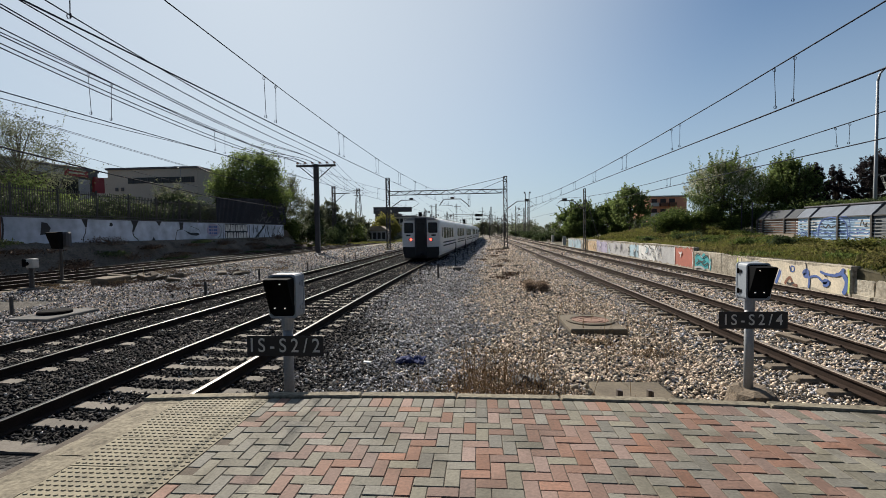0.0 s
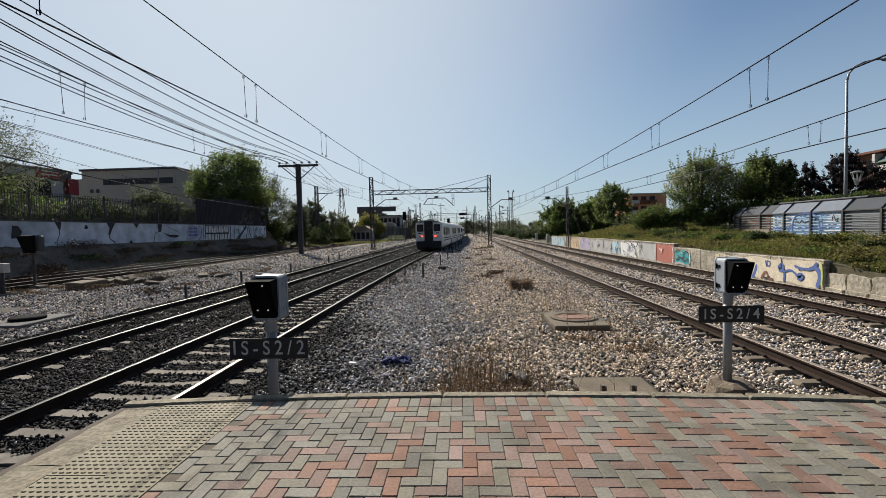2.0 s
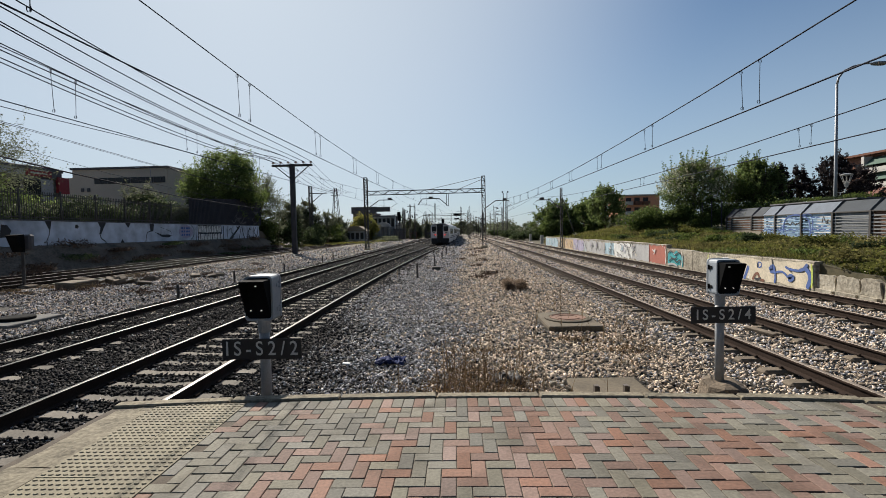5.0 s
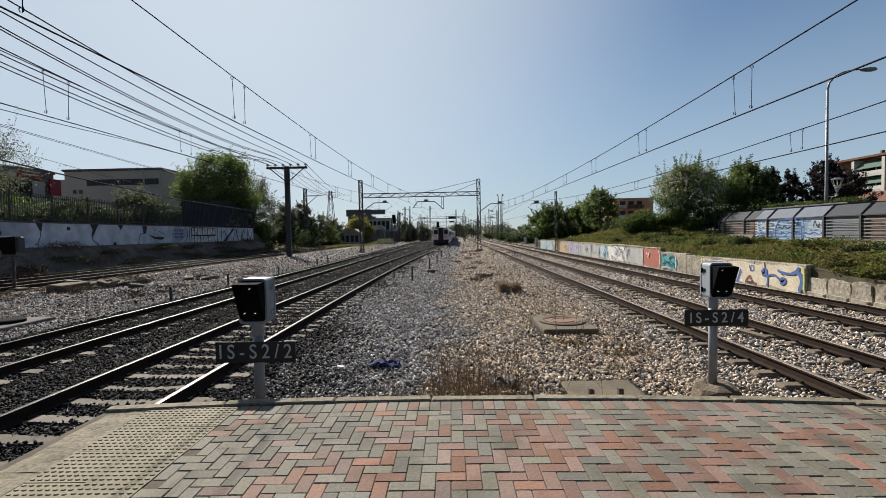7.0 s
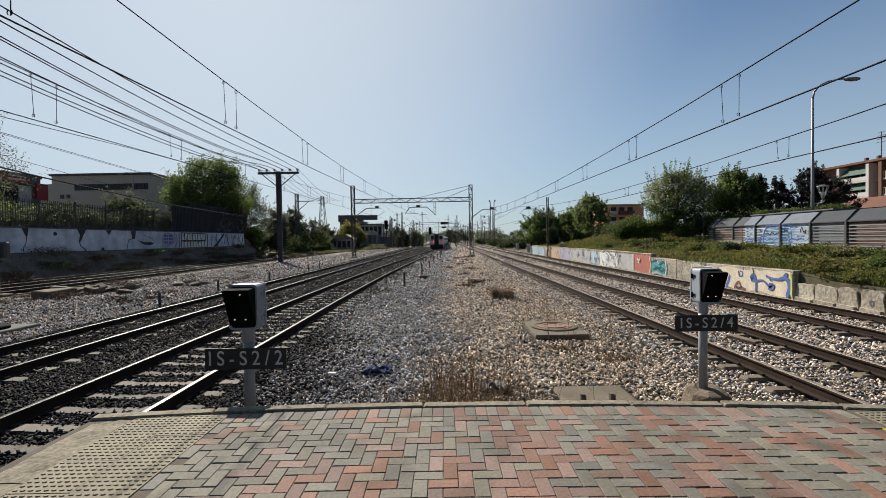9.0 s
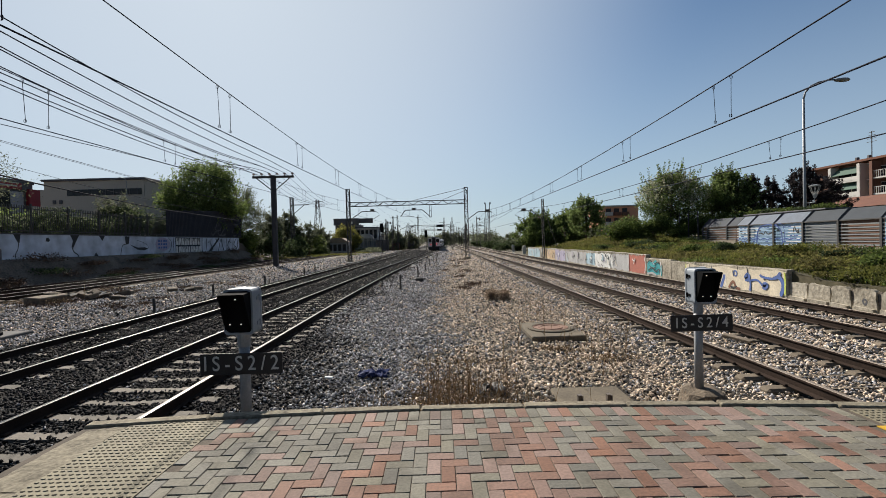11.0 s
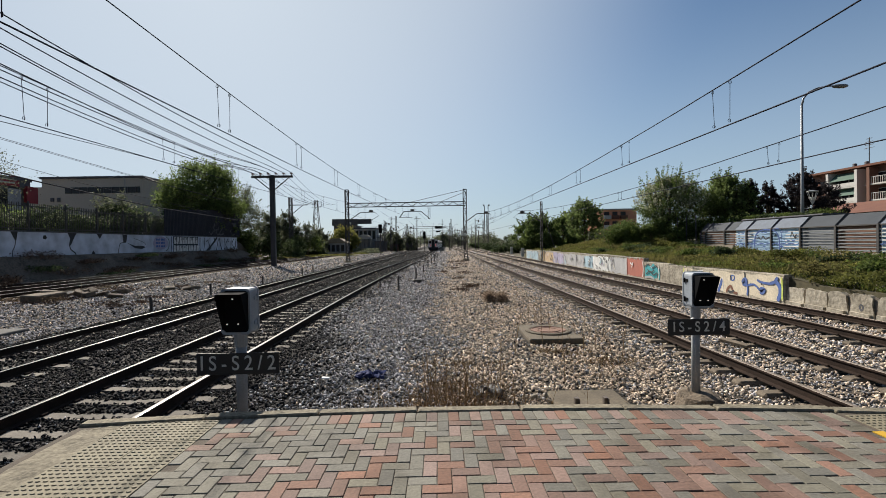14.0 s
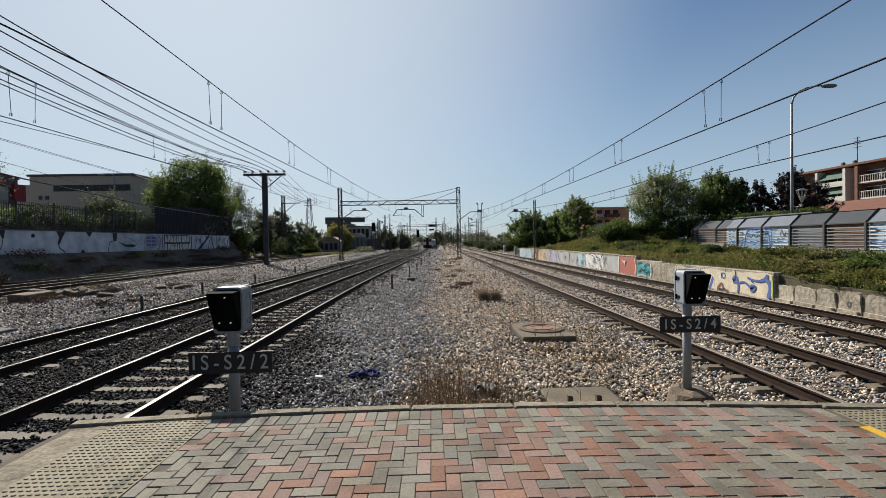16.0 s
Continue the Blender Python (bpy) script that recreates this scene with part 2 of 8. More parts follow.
M = {
    "gravel": gravel_mat("gravel", (0.0172, 0.0158, 0.0144), (0.316, 0.286, 0.248), 0.085, (0.75, 0.66, 0.54)),
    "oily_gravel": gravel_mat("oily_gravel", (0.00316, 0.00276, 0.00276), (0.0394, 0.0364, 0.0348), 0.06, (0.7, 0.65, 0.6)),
    "stone": mat("stone", (0.631, 0.525, 0.416), (0.35, 0.28, 0.212), 0.9, 2, 60, 0.4, 0.004, island=0.55, spec=0.15),
    "grey_stone": mat("grey_stone", (0.398, 0.394, 0.408), (0.159, 0.156, 0.164), 0.9, 2, 60, 0.4, 0.004, island=0.7, spec=0.15),
    # near-black: the shade between the built stones is put into this ground colour
    "shaded_gravel_bed": gravel_mat("shaded_gravel_bed", (0.0053, 0.00454, 0.00378), (0.0605, 0.053, 0.0435), 0.05, (0.7, 0.62, 0.5)),
    "oily_stone": mat("oily_stone", (0.031, 0.0307, 0.0334), (0.00718, 0.00708, 0.00784), 0.85, 2, 60, 0.4, 0.004, island=0.6, spec=0.12),
    "concrete": mat("concrete", (0.275, 0.241, 0.186), (0.158, 0.131, 0.0963), 0.9, 1.5, 35, 0.4, 0.006),
    "sleeper": mat("sleeper", (0.149, 0.132, 0.112), (0.0744, 0.0646, 0.0522), 0.9, 3, 40, 0.4, 0.006, rand=0.25),
    "old_sleeper": mat("old_sleeper", (0.172, 0.138, 0.0998), (0.0757, 0.0585, 0.0413), 0.9, 3, 40, 0.4, 0.006, rand=0.25),
    "grey_slab": mat("grey_slab", (0.172, 0.169, 0.162), (0.0894, 0.086, 0.0826), 0.95, 2, 30, 0.4, 0.006, spec=0.1),
    "old_slab": mat("old_slab", (0.145, 0.119, 0.0836), (0.0748, 0.0616, 0.044), 0.95, 2.5, 30, 0.5, 0.006),
    "footing": mat("footing", (0.179, 0.139, 0.0984), (0.0671, 0.0537, 0.0403), 0.95, 4, 30, 0.8, 0.02),
    "kerb": mat("kerb", (0.239, 0.21, 0.152), (0.0927, 0.0799, 0.0574), 0.95, 3.5, 28, 0.8, 0.01, rand=0.15, contrast=1.2),
    "joint": mat("joint", (0.105, 0.084, 0.063), (0.0491, 0.0394, 0.0295), 0.95, 6, 90),
    "brick": mat("brick", (0.212, 0.0978, 0.0592), (0.12, 0.0639, 0.0414), 0.85, 0.7, 45, 0.7, 0.005, rand=0.26, contrast=1.2, stain=0.75),
    "grey_brick": mat("grey_brick", (0.171, 0.158, 0.117), (0.0987, 0.0921, 0.0705), 0.85, 0.7, 45, 0.7, 0.005, rand=0.26, contrast=1.2, stain=0.75),
    "laid_brick": mat("laid_brick", (0.212, 0.0978, 0.0592), (0.12, 0.0639, 0.0414), 0.85, 0.7, 45, 0.7, 0.005, island=0.26, contrast=1.2, stain=0.75),
    "laid_grey_brick": mat("laid_grey_brick", (0.171, 0.158, 0.117), (0.0987, 0.0921, 0.0705), 0.85, 0.7, 45, 0.7, 0.005, island=0.26, contrast=1.2, stain=0.75),
    "tactile": mat("tactile", (0.222, 0.196, 0.132), (0.139, 0.121, 0.0826), 0.85, 5, 60, 0.4, 0.003, rand=0.1, contrast=1.5),
    "yellow": mat("yellow", (0.516, 0.31, 0.0206), (0.413, 0.241, 0.0206), 0.7, 3, 60),
    "railtop": mat("railtop", (0.077, 0.0708, 0.0634), (0.0514, 0.0461, 0.0408), 0.33, 2, 30, 0.05, metal=1.0),
    "rail_dull": mat("rail_dull", (0.27, 0.22, 0.175), (0.15, 0.12, 0.095), 0.55, 2, 30, 0.1, metal=0.3),
    "rail_rust": mat("rail_rust", (0.119, 0.098, 0.0805), (0.063, 0.0504, 0.042), 0.6, 2, 30, 0.1),
    "rail": mat("rail", (0.04, 0.027, 0.021), (0.018, 0.013, 0.011), 0.9, 3, 40, 0.3, 0.003, metal=0.0, spec=0.08),
    "steel": mat("steel", (0.29, 0.30, 0.315), (0.2, 0.21, 0.22), 0.55, 3, 50, 0.15, 0.002, metal=0.3),
    "dark_steel": mat("dark_steel", (0.075, 0.07, 0.068), (0.045, 0.042, 0.04), 0.7, 3, 30, 0.2, 0.003, metal=0.2),
    "pole": mat("pole", (0.06, 0.062, 0.07), (0.034, 0.035, 0.04), 0.85, 2, 30, 0.3, 0.004),
    "wire": mat("wire", (0.03, 0.034, 0.05), (0.02, 0.022, 0.03), 0.8, 3, 30, 0, spec=0.08),
    "black": mat("black", (0.008, 0.009, 0.010), (0.006, 0.006, 0.007), 0.9, 6, 60, 0.1, 0.001, local=True, spec=0.05),
    "sign_black": mat("sign_black", (0.016, 0.017, 0.022), (0.01, 0.01, 0.013), 0.5, 6, 60, 0.05, 0.001, local=True),
    "sign_white": mat("sign_white", (0.535, 0.535, 0.518), (0.446, 0.446, 0.429), 0.6, 12, 60, 0),
    "signal_grey": mat("signal_grey", (0.27, 0.305, 0.345), (0.19, 0.215, 0.245), 0.6, 4, 60, 0.1, 0.001, local=True),
    "hoarding": mat("hoarding", (0.024, 0.027, 0.04), (0.009, 0.0095, 0.014), 0.8, 0.7, 9, 0.2, 0.01),
    "roof_tile": mat("roof_tile", (0.161, 0.0677, 0.0419), (0.109, 0.0451, 0.029), 0.9, 0.8, 14, 0.3, 0.03),
    # a dark tone lightened: the distance haze is put into its colour
    "far_dark": mat("far_dark", (0.10, 0.10, 0.11), (0.07, 0.07, 0.078), 0.8, 0.4, 5, 0),
    "white_wall": mat("white_wall", (0.6, 0.66, 0.76), (0.32, 0.36, 0.43), 0.9, 0.3, 1.1, 0.2, 0.01, contrast=1.5),
    "bank": mat("bank", (0.208, 0.174, 0.14), (0.0546, 0.0507, 0.0468), 0.95, 0.8, 8, 0.6, 0.05, spec=0.05),
    "soil": mat("soil", (0.0826, 0.0688, 0.0378), (0.0344, 0.033, 0.0165), 0.95, 0.5, 6, 0.5, 0.05),
    "old_wall": mat("old_wall", (0.413, 0.375, 0.303), (0.144, 0.124, 0.0929), 0.95, 1.3, 9, 0.9, 0.03, rand=0.15, contrast=1.2),
    "leaf": leafy("leaf", (0.107, 0.139, 0.0369), (0.0492, 0.0738, 0.0197), 0.45),
    "leaf_mid": leafy("leaf_mid", (0.135, 0.18, 0.055), (0.07, 0.098, 0.03), 0.5),
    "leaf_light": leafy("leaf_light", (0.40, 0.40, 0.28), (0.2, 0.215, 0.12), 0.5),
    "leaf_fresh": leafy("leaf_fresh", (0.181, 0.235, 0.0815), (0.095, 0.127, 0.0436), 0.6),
    "leaf_yellow": leafy("leaf_yellow", (0.30, 0.28, 0.08), (0.17, 0.17, 0.05), 0.4),
    "leaf_bud": leafy("leaf_bud", (0.17, 0.185, 0.12), (0.08, 0.09, 0.055), 0.4),
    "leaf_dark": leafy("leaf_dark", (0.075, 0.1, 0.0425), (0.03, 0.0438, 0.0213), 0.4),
    "leaf_purple": leafy("leaf_purple", (0.045, 0.037, 0.038), (0.024, 0.02, 0.021), 0.35),
    "grass": leafy("grass", (0.150, 0.150, 0.040), (0.060, 0.068, 0.018)),
    "straw": leafy("straw", (0.155, 0.142, 0.05), (0.092, 0.085, 0.032)),
    "dry_grey": leafy("dry_grey", (0.351, 0.263, 0.196), (0.203, 0.155, 0.115)),
    "dry": mat("dry", (0.282, 0.193, 0.1), (0.149, 0.0965, 0.0521), 0.9, 3, 20, 0, island=0.5),
    "bark": mat("bark", (0.11, 0.085, 0.06), (0.06, 0.048, 0.035), 0.95, 4, 30, 0.6, 0.02),
    "beige": mat("beige", (0.5, 0.455, 0.39), (0.42, 0.38, 0.325), 0.9, 0.3, 5, 0.1, 0.01),
    "red_panel": mat("red_panel", (0.28, 0.03, 0.04), (0.2, 0.025, 0.032), 0.6, 0.5, 9, 0),
    "grey_panel": mat("grey_panel", (0.33, 0.34, 0.36), (0.27, 0.28, 0.3), 0.6, 0.5, 9, 0),
    "red_brick": mat("red_brick", (0.157, 0.0785, 0.0547), (0.128, 0.0619, 0.0428), 0.9, 0.4, 12, 0.2, 0.02),
    # red brick lightened to orange, so that a shaded face reads as sunlit
    "sunlit_brick": mat("sunlit_brick", (0.75, 0.36, 0.225), (0.6, 0.285, 0.18), 0.9, 0.4, 8, 0),
    "plaster": mat("plaster", (0.506, 0.491, 0.464), (0.436, 0.421, 0.393), 0.9, 0.6, 8, 0),
    "glass": mat("glass", (0.02, 0.022, 0.026), (0.012, 0.013, 0.016), 0.25, 1, 5, 0, spec=0.35),
    "awning": mat("awning", (0.06, 0.11, 0.085), (0.05, 0.09, 0.07), 0.8, 1, 20, 0),
    "lean_panel": mat("lean_panel", (0.0496, 0.0583, 0.069), (0.0346, 0.041, 0.0496), 0.7, 1, 20, 0.1, 0.003, spec=0.12),
    "shed": mat("shed", (0.188, 0.21, 0.24), (0.128, 0.143, 0.161), 0.6, 1, 20, 0.1, 0.003, metal=0.1),
    "slat": mat("slat", (0.254, 0.261, 0.261), (0.182, 0.188, 0.194), 0.6, 2, 25, 0.1, 0.003, spec=0.2),
    "shed_rust": mat("shed_rust", (0.20, 0.11, 0.075), (0.13, 0.075, 0.055), 0.85, 1.5, 20, 0.2, 0.003),
    "train_white": mat("train_white", (0.814, 0.808, 0.803), (0.66, 0.654, 0.643), 0.4, 0.7, 10, 0.05, 0.003, local=True),
    "train_dark": mat("train_dark", (0.016, 0.016, 0.018), (0.009, 0.009, 0.011), 0.6, 1, 20, 0.1, 0.003, local=True),
    "train_grey": mat("train_grey", (0.26, 0.265, 0.28), (0.2, 0.2, 0.21), 0.5, 1, 20, 0.05, 0.003, local=True),
    "tail_light": glow("tail_light", (1.0, 0.05, 0.03), 4.5),
    "lamp_white": glow("lamp_white", (1.0, 1.0, 0.95), 0.25),
    "withered": mat("withered", (0.15, 0.095, 0.062), (0.075, 0.05, 0.035), 0.95, 5, 30, 0, island=0.5),
    "blue_rag": mat("blue_rag", (0.02, 0.035, 0.12), (0.01, 0.014, 0.05), 0.9, 8, 60, 0.3, 0.004),
    "litter": mat("litter", (0.75, 0.75, 0.74), (0.6, 0.6, 0.6), 0.7, 8, 60, 0),
    "insulator": mat("insulator", (0.2, 0.11, 0.07), (0.14, 0.08, 0.05), 0.3, 5, 30, 0),
}
PAINT = {n: mat("paint_" + n, c, tuple(0.62 * v + 0.02 for v in c), 0.85, 2.2, 14, 0.4, 0.01, contrast=1.2) for n, c in {
    "red": (0.42, 0.13, 0.09), "teal": (0.035, 0.33, 0.36), "dark": (0.03, 0.03, 0.035), "blue": (0.07, 0.13, 0.36), "sky": (0.36, 0.50, 0.58),
    "cream": (0.66, 0.58, 0.44), "violet": (0.40, 0.37, 0.50), "pink": (0.58, 0.45, 0.41), "orange": (0.56, 0.40, 0.24), "rust": (0.22, 0.09, 0.05), "pale_blue": (0.38, 0.56, 0.76), "mist": (0.125, 0.15, 0.19), "white": (0.72, 0.72, 0.70), "lime": (0.5, 0.58, 0.12), "grey": (0.42, 0.42, 0.42), "charcoal": (0.09, 0.09, 0.10)}.items()}


# ---- mesh tools ----
class Shape:
    """Vertices and faces gathered for one mesh."""

    def __init__(self):
        self.v, self.f = [], []

    def add(self, verts, faces):
        k = len(self.v)
        self.v += [tuple(p) for p in verts]
        self.f += [tuple(k + i for i in f) for f in faces]
        return self

    def box(self, x, y, z, sx, sy, sz, m=None):
        """A box by its centre and size."""
        p = [Vector((x + i * sx / 2, y + j * sy / 2, z + k * sz / 2)) for k in (-1, 1) for j in (-1, 1) for i in (-1, 1)]
        if m:
            p = [m @ q for q in p]
        return self.add(p, [(0, 2, 3, 1), (4, 5, 7, 6), (0, 1, 5, 4), (1, 3, 7, 5), (3, 2, 6, 7), (2, 0, 4, 6)])

    def block(self, x, y, z, sx, sy, sz, c, m=None):
        """A box with all edges chamfered by c."""
        v, idx = [], {}
        for i in (-1, 1):
            for j in (-1, 1):
                for k in (-1, 1):
                    for a in range(3):
                        d = [c, c, c]
                        d[a] = 0
                        idx[i, j, k, a] = len(v)
                        v.append(Vector((x + i * (sx / 2 - d[0]), y + j * (sy / 2 - d[1]), z + k * (sz / 2 - d[2]))))
        f = []
        for a in range(3):
            for s in (-1, 1):
                b, e = (a + 1) % 3, (a + 2) % 3
                ring = []
                for p, q in ((-1, -1), (1, -1), (1, 1), (-1, 1)):
                    g = [0, 0, 0]
                    g[a], g[b], g[e] = s, p, q
                    ring.append(idx[(*g, a)])
                f.append(ring if s > 0 else ring[::-1])
                for t in (-1, 1):  # edges between face a(s) and face b(t)
                    g1, g2 = [0, 0, 0], [0, 0, 0]
                    g1[a] = g2[a] = s
                    g1[b] = g2[b] = t
                    g1[e], g2[e] = -1, 1
                    q = [idx[(*g1, a)], idx[(*g2, a)], idx[(*g2, b)], idx[(*g1, b)]]
                    f.append(q if s * t < 0 else q[::-1])
        for i in (-1, 1):
            for j in (-1, 1):
                for k in (-1, 1):
                    q = [idx[i, j, k, a] for a in range(3)]
                    f.append(q if i * j * k > 0 else q[::-1])
        if m:
            v = [m @ p for p in v]
        return self.add(v, f)

    def tube(self, pts, r, n=6, r2=None, cap=True):
        """A round bar along the points, tapering from r to r2."""
        pts = [Vector(p) for p in pts]
        r2 = r if r2 is None else r2
        k0, v, f = len(pts), [], []
        ref = None
        for i, p in enumerate(pts):
            d = (pts[min(i + 1, k0 - 1)] - pts[max(i - 1, 0)]).normalized()
            if ref is None:
                ref = Vector((0, 0, 1)) if abs(d.z) < 0.9 else Vector((1, 0, 0))
            a = d.cross(ref).normalized()
            b = a.cross(d)
            q = r + (r2 - r) * i / max(k0 - 1, 1)
            v += [p + (a * math.cos(t) + b * math.sin(t)) * q for t in (math.tau * j / n for j in range(n))]
        for i in range(k0 - 1):
            for j in range(n):
                f.append((i * n + j, i * n + (j + 1) % n, (i + 1) * n + (j + 1) % n, (i + 1) * n + j))
        if cap:
            f += [tuple(range(n))[::-1], tuple((k0 - 1) * n + j for j in range(n))]
        return self.add(v, f)

    def lathe(self, x, y, prof, n=12):
        """A turned body about the upright at x, y; prof: rows of radius and height."""
        v, f = [], []
        for r, z in prof:
            v += [(x + r * math.cos(math.tau * j / n), y + r * math.sin(math.tau * j / n), z) for j in range(n)]
        for i in range(len(prof) - 1):
            for j in range(n):
                f.append((i * n + j, i * n + (j + 1) % n, (i + 1) * n + (j + 1) % n, (i + 1) * n + j))
        f += [tuple(range(n))[::-1], tuple((len(prof) - 1) * n + j for j in range(n))]
        return self.add(v, f)

    def prism(self, pts, lo, hi, axis):
        """An outline (2D points) drawn out from lo to hi along x, y or z."""
        put = {"x": lambda p, a: (a, p[0], p[1]), "y": lambda p, a: (p[0], a, p[1]), "z": lambda p, a: (p[0], p[1], a)}[axis]
        n = len(pts)
        v = [put(p, lo) for p in pts] + [put(p, hi) for p in pts]
        f = [tuple(range(n))[::-1], tuple(range(n, 2 * n))] + [(i, (i + 1) % n, n + (i + 1) % n, n + i) for i in range(n)]
        return self.add(v, f)

    def mesh(self, name, material):
        me = bpy.data.meshes.new(name)
        me.from_pydata(self.v, [], self.f)
        me.materials.append(material)
        bm = bmesh.new()
        if len(self.f) < 20000:
            bm.from_mesh(me)
            bmesh.ops.recalc_face_normals(bm, faces=bm.faces)
            bm.to_mesh(me)
        bm.free()
        return me


def part(name, shape, material, parent, label="", smooth=False):
    """One mesh object under a thing or under a part."""
    ob = new(name, shape.mesh(name, material) if isinstance(shape, Shape) else shape)
    ob.parent = parent
    if smooth:
        ob.data.shade_smooth()
    return tagged(ob, label)


def thing(name, label, category, group="", at=None, kind=""):
    """An empty at the base of a thing, which carries its parts."""
    ob = new(name)
    if at:
        ob.matrix_world = at if isinstance(at, Matrix) else pose(*at)
    return tagged(ob, label, category, group, kind)


def solid(name, shape, material, label, category="", group="", kind="", smooth=False):
    """A thing that is one plain mesh."""
    ob = new(name, shape.mesh(name, material))
    if smooth:
        ob.data.shade_smooth()
    return tagged(ob, label, category, group, kind)


def soup(name, verts, faces, material, parent=None, label="", category="", kind="stuff"):
    """A great number of small pieces from arrays, in one mesh."""
    me = bpy.data.meshes.new(name)
    me.vertices.add(len(verts))
    me.vertices.foreach_set("co", np.asarray(verts, np.float32).ravel())
    n, k = faces.shape
    me.loops.add(n * k)
    me.loops.foreach_set("vertex_index", faces.astype(np.int32).ravel())
    me.polygons.add(n)
    me.polygons.foreach_set("loop_start", np.arange(0, n * k, k, dtype=np.int32))
    me.update(calc_edges=True)
    me.materials.append(material)
    ob = new(name, me)
    ob.parent = parent
    return tagged(ob, label, category, "", kind)


RNG = np.random.default_rng(7)


def stones(name, centres, size, material, label):
    """Broken stones of many shapes at the given places."""
    base = np.array([(0, 0, 0.8), (1, 0, 0.1), (0.1, 1, -0.1), (-1, 0.1, 0.1), (0, -1, 0), (0, 0.1, -0.8)])
    fc = np.array([(0, 1, 2), (0, 2, 3), (0, 3, 4), (0, 4, 1), (5, 2, 1), (5, 3, 2), (5, 4, 3), (5, 1, 4)])
    n = len(centres)
    ang = RNG.uniform(0, math.tau, n)
    tilt = RNG.uniform(-1.4, 1.4, n)
    s = size[:, None] * RNG.uniform(0.6, 1.35, (n, 3)) * np.array((1, 1, 0.8))
    p = (base[None] + RNG.uniform(-0.34, 0.34, (n, 6, 3))) * s[:, None, :]
    ct, st = np.cos(tilt)[:, None], np.sin(tilt)[:, None]
    p = np.stack([p[..., 0] * ct - p[..., 2] * st, p[..., 1], p[..., 0] * st + p[..., 2] * ct], -1)
    ca, sa = np.cos(ang)[:, None], np.sin(ang)[:, None]
    p = np.stack([p[..., 0] * ca - p[..., 1] * sa, p[..., 0] * sa + p[..., 1] * ca, p[..., 2]], -1)
    p += centres[:, None, :]
    f = fc[None] + (np.arange(n) * 6)[:, None, None]
    return soup(name, p.reshape(-1, 3), f.reshape(-1, 3), material, None, label, "gravel")


def leaves(centres, size, flat=0.0):
    """Leaf quads turned every way at the given places."""
    n = len(centres)
    a = RNG.normal(size=(n, 3))
    a[:, 2] *= 1 - flat
    a /= np.linalg.norm(a, axis=1)[:, None]
    b = np.cross(a, RNG.normal(size=(n, 3)))
    b /= np.linalg.norm(b, axis=1)[:, None]
    a, b = a * size[:, None], b * size[:, None] * 0.55
    v = np.stack([centres - a, centres + b, centres + a, centres - b], 1).reshape(-1, 3)
    return v, np.arange(4 * n).reshape(-1, 4)


# ---- ground ----
RAIL = -0.52  # the rails' running surface; the platform is at 0
YARD = -0.74


def smooth(a, b, v):
    t = min(max((v - a) / (b - a), 0.0), 1.0)
    return t * t * (3 - 2 * t)


def bend(y):
    """How far the main line has swung to the right, y metres ahead, before it straightens again."""
    return 3.4 * smooth(13, 108, y) + 2.6 * smooth(130, 260, y)


def bend_outer(y):
    """The same for the second track, which runs almost straight on."""
    return 0.5 * smooth(20, 110, y) + 2.4 * smooth(130, 260, y)


def ground_z(x, y):
    n = noise.noise((x * 0.12, y * 0.12, 0.3)) * 0.05
    if x < -27.6:
        inside = -0.7 + 1.9 * smooth(-27.6, -29.9, x)
        behind = 2.5 + n * 3
        z = inside if x > -30.12 else behind
        return z + (YARD - z) * smooth(66.8, 74, y)
    if x > 12.36:
        lift = 0.1 + 0.25 * smooth(14.8, 15.8, y) if y < 24.4 else 0.45
        z = lift - 0.1 + 0.12 * smooth(12.4, 20, x) + 0.012 * max(x - 20, 0) + n * 3
        z += 1.0 * smooth(34, 50, y) * smooth(13.5, 21, x) - 0.24 * smooth(17, 22, x) * (1 - smooth(36, 42, y))
        return z + (YARD - z) * max(smooth(57, 66, y) * (1 - 0.45 * smooth(15, 22, x)), 0.9 * smooth(64, 110, y))
    return YARD - 0.045 * smooth(2.4, 4.6, x) + n * 0.6


def build_ground():
    xs = [-2500, -900, -300, -150, -90, -60, -45, -36, -31, -30.14, -30.1] + [-30 + 0.4 * i for i in range(7)] + [-27, -25, -23, -20.6] + [-20 + 2 * i for i in range(16)] + [12, 12.34, 12.38, 13, 14, 15.5, 17, 19, 21, 23, 26, 30, 36, 45, 60, 90, 150, 300, 900, 2500]
    ys = [-900, -300, -120, -60, -30, -15] + [-10 + 2 * i for i in range(50)] + [92 + 6 * i for i in range(15)] + [200, 260, 360, 520, 800, 1300, 2500]
    s = Shape()
    s.v = [(x, y, ground_z(x, y)) for y in ys for x in xs]
    n = len(xs)
    idx = []
    for j in range(len(ys) - 1):
        for i in range(n - 1):
            s.f.append((j * n + i, j * n + i + 1, (j + 1) * n + i + 1, (j + 1) * n + i))
            x, y = (xs[i] + xs[i + 1]) / 2, ys[j]
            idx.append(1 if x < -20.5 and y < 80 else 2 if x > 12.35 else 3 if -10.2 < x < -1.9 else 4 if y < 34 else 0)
    me = bpy.data.meshes.new("ground")
    me.from_pydata(s.v, [], s.f)
    for k in ("gravel", "bank", "soil", "oily_gravel", "shaded_gravel_bed"):
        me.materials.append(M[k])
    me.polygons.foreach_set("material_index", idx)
    tagged(new("ground", me), "grey-brown gravel yard between a dark bank and a grassy slope", "ground", kind="structure")


build_ground()


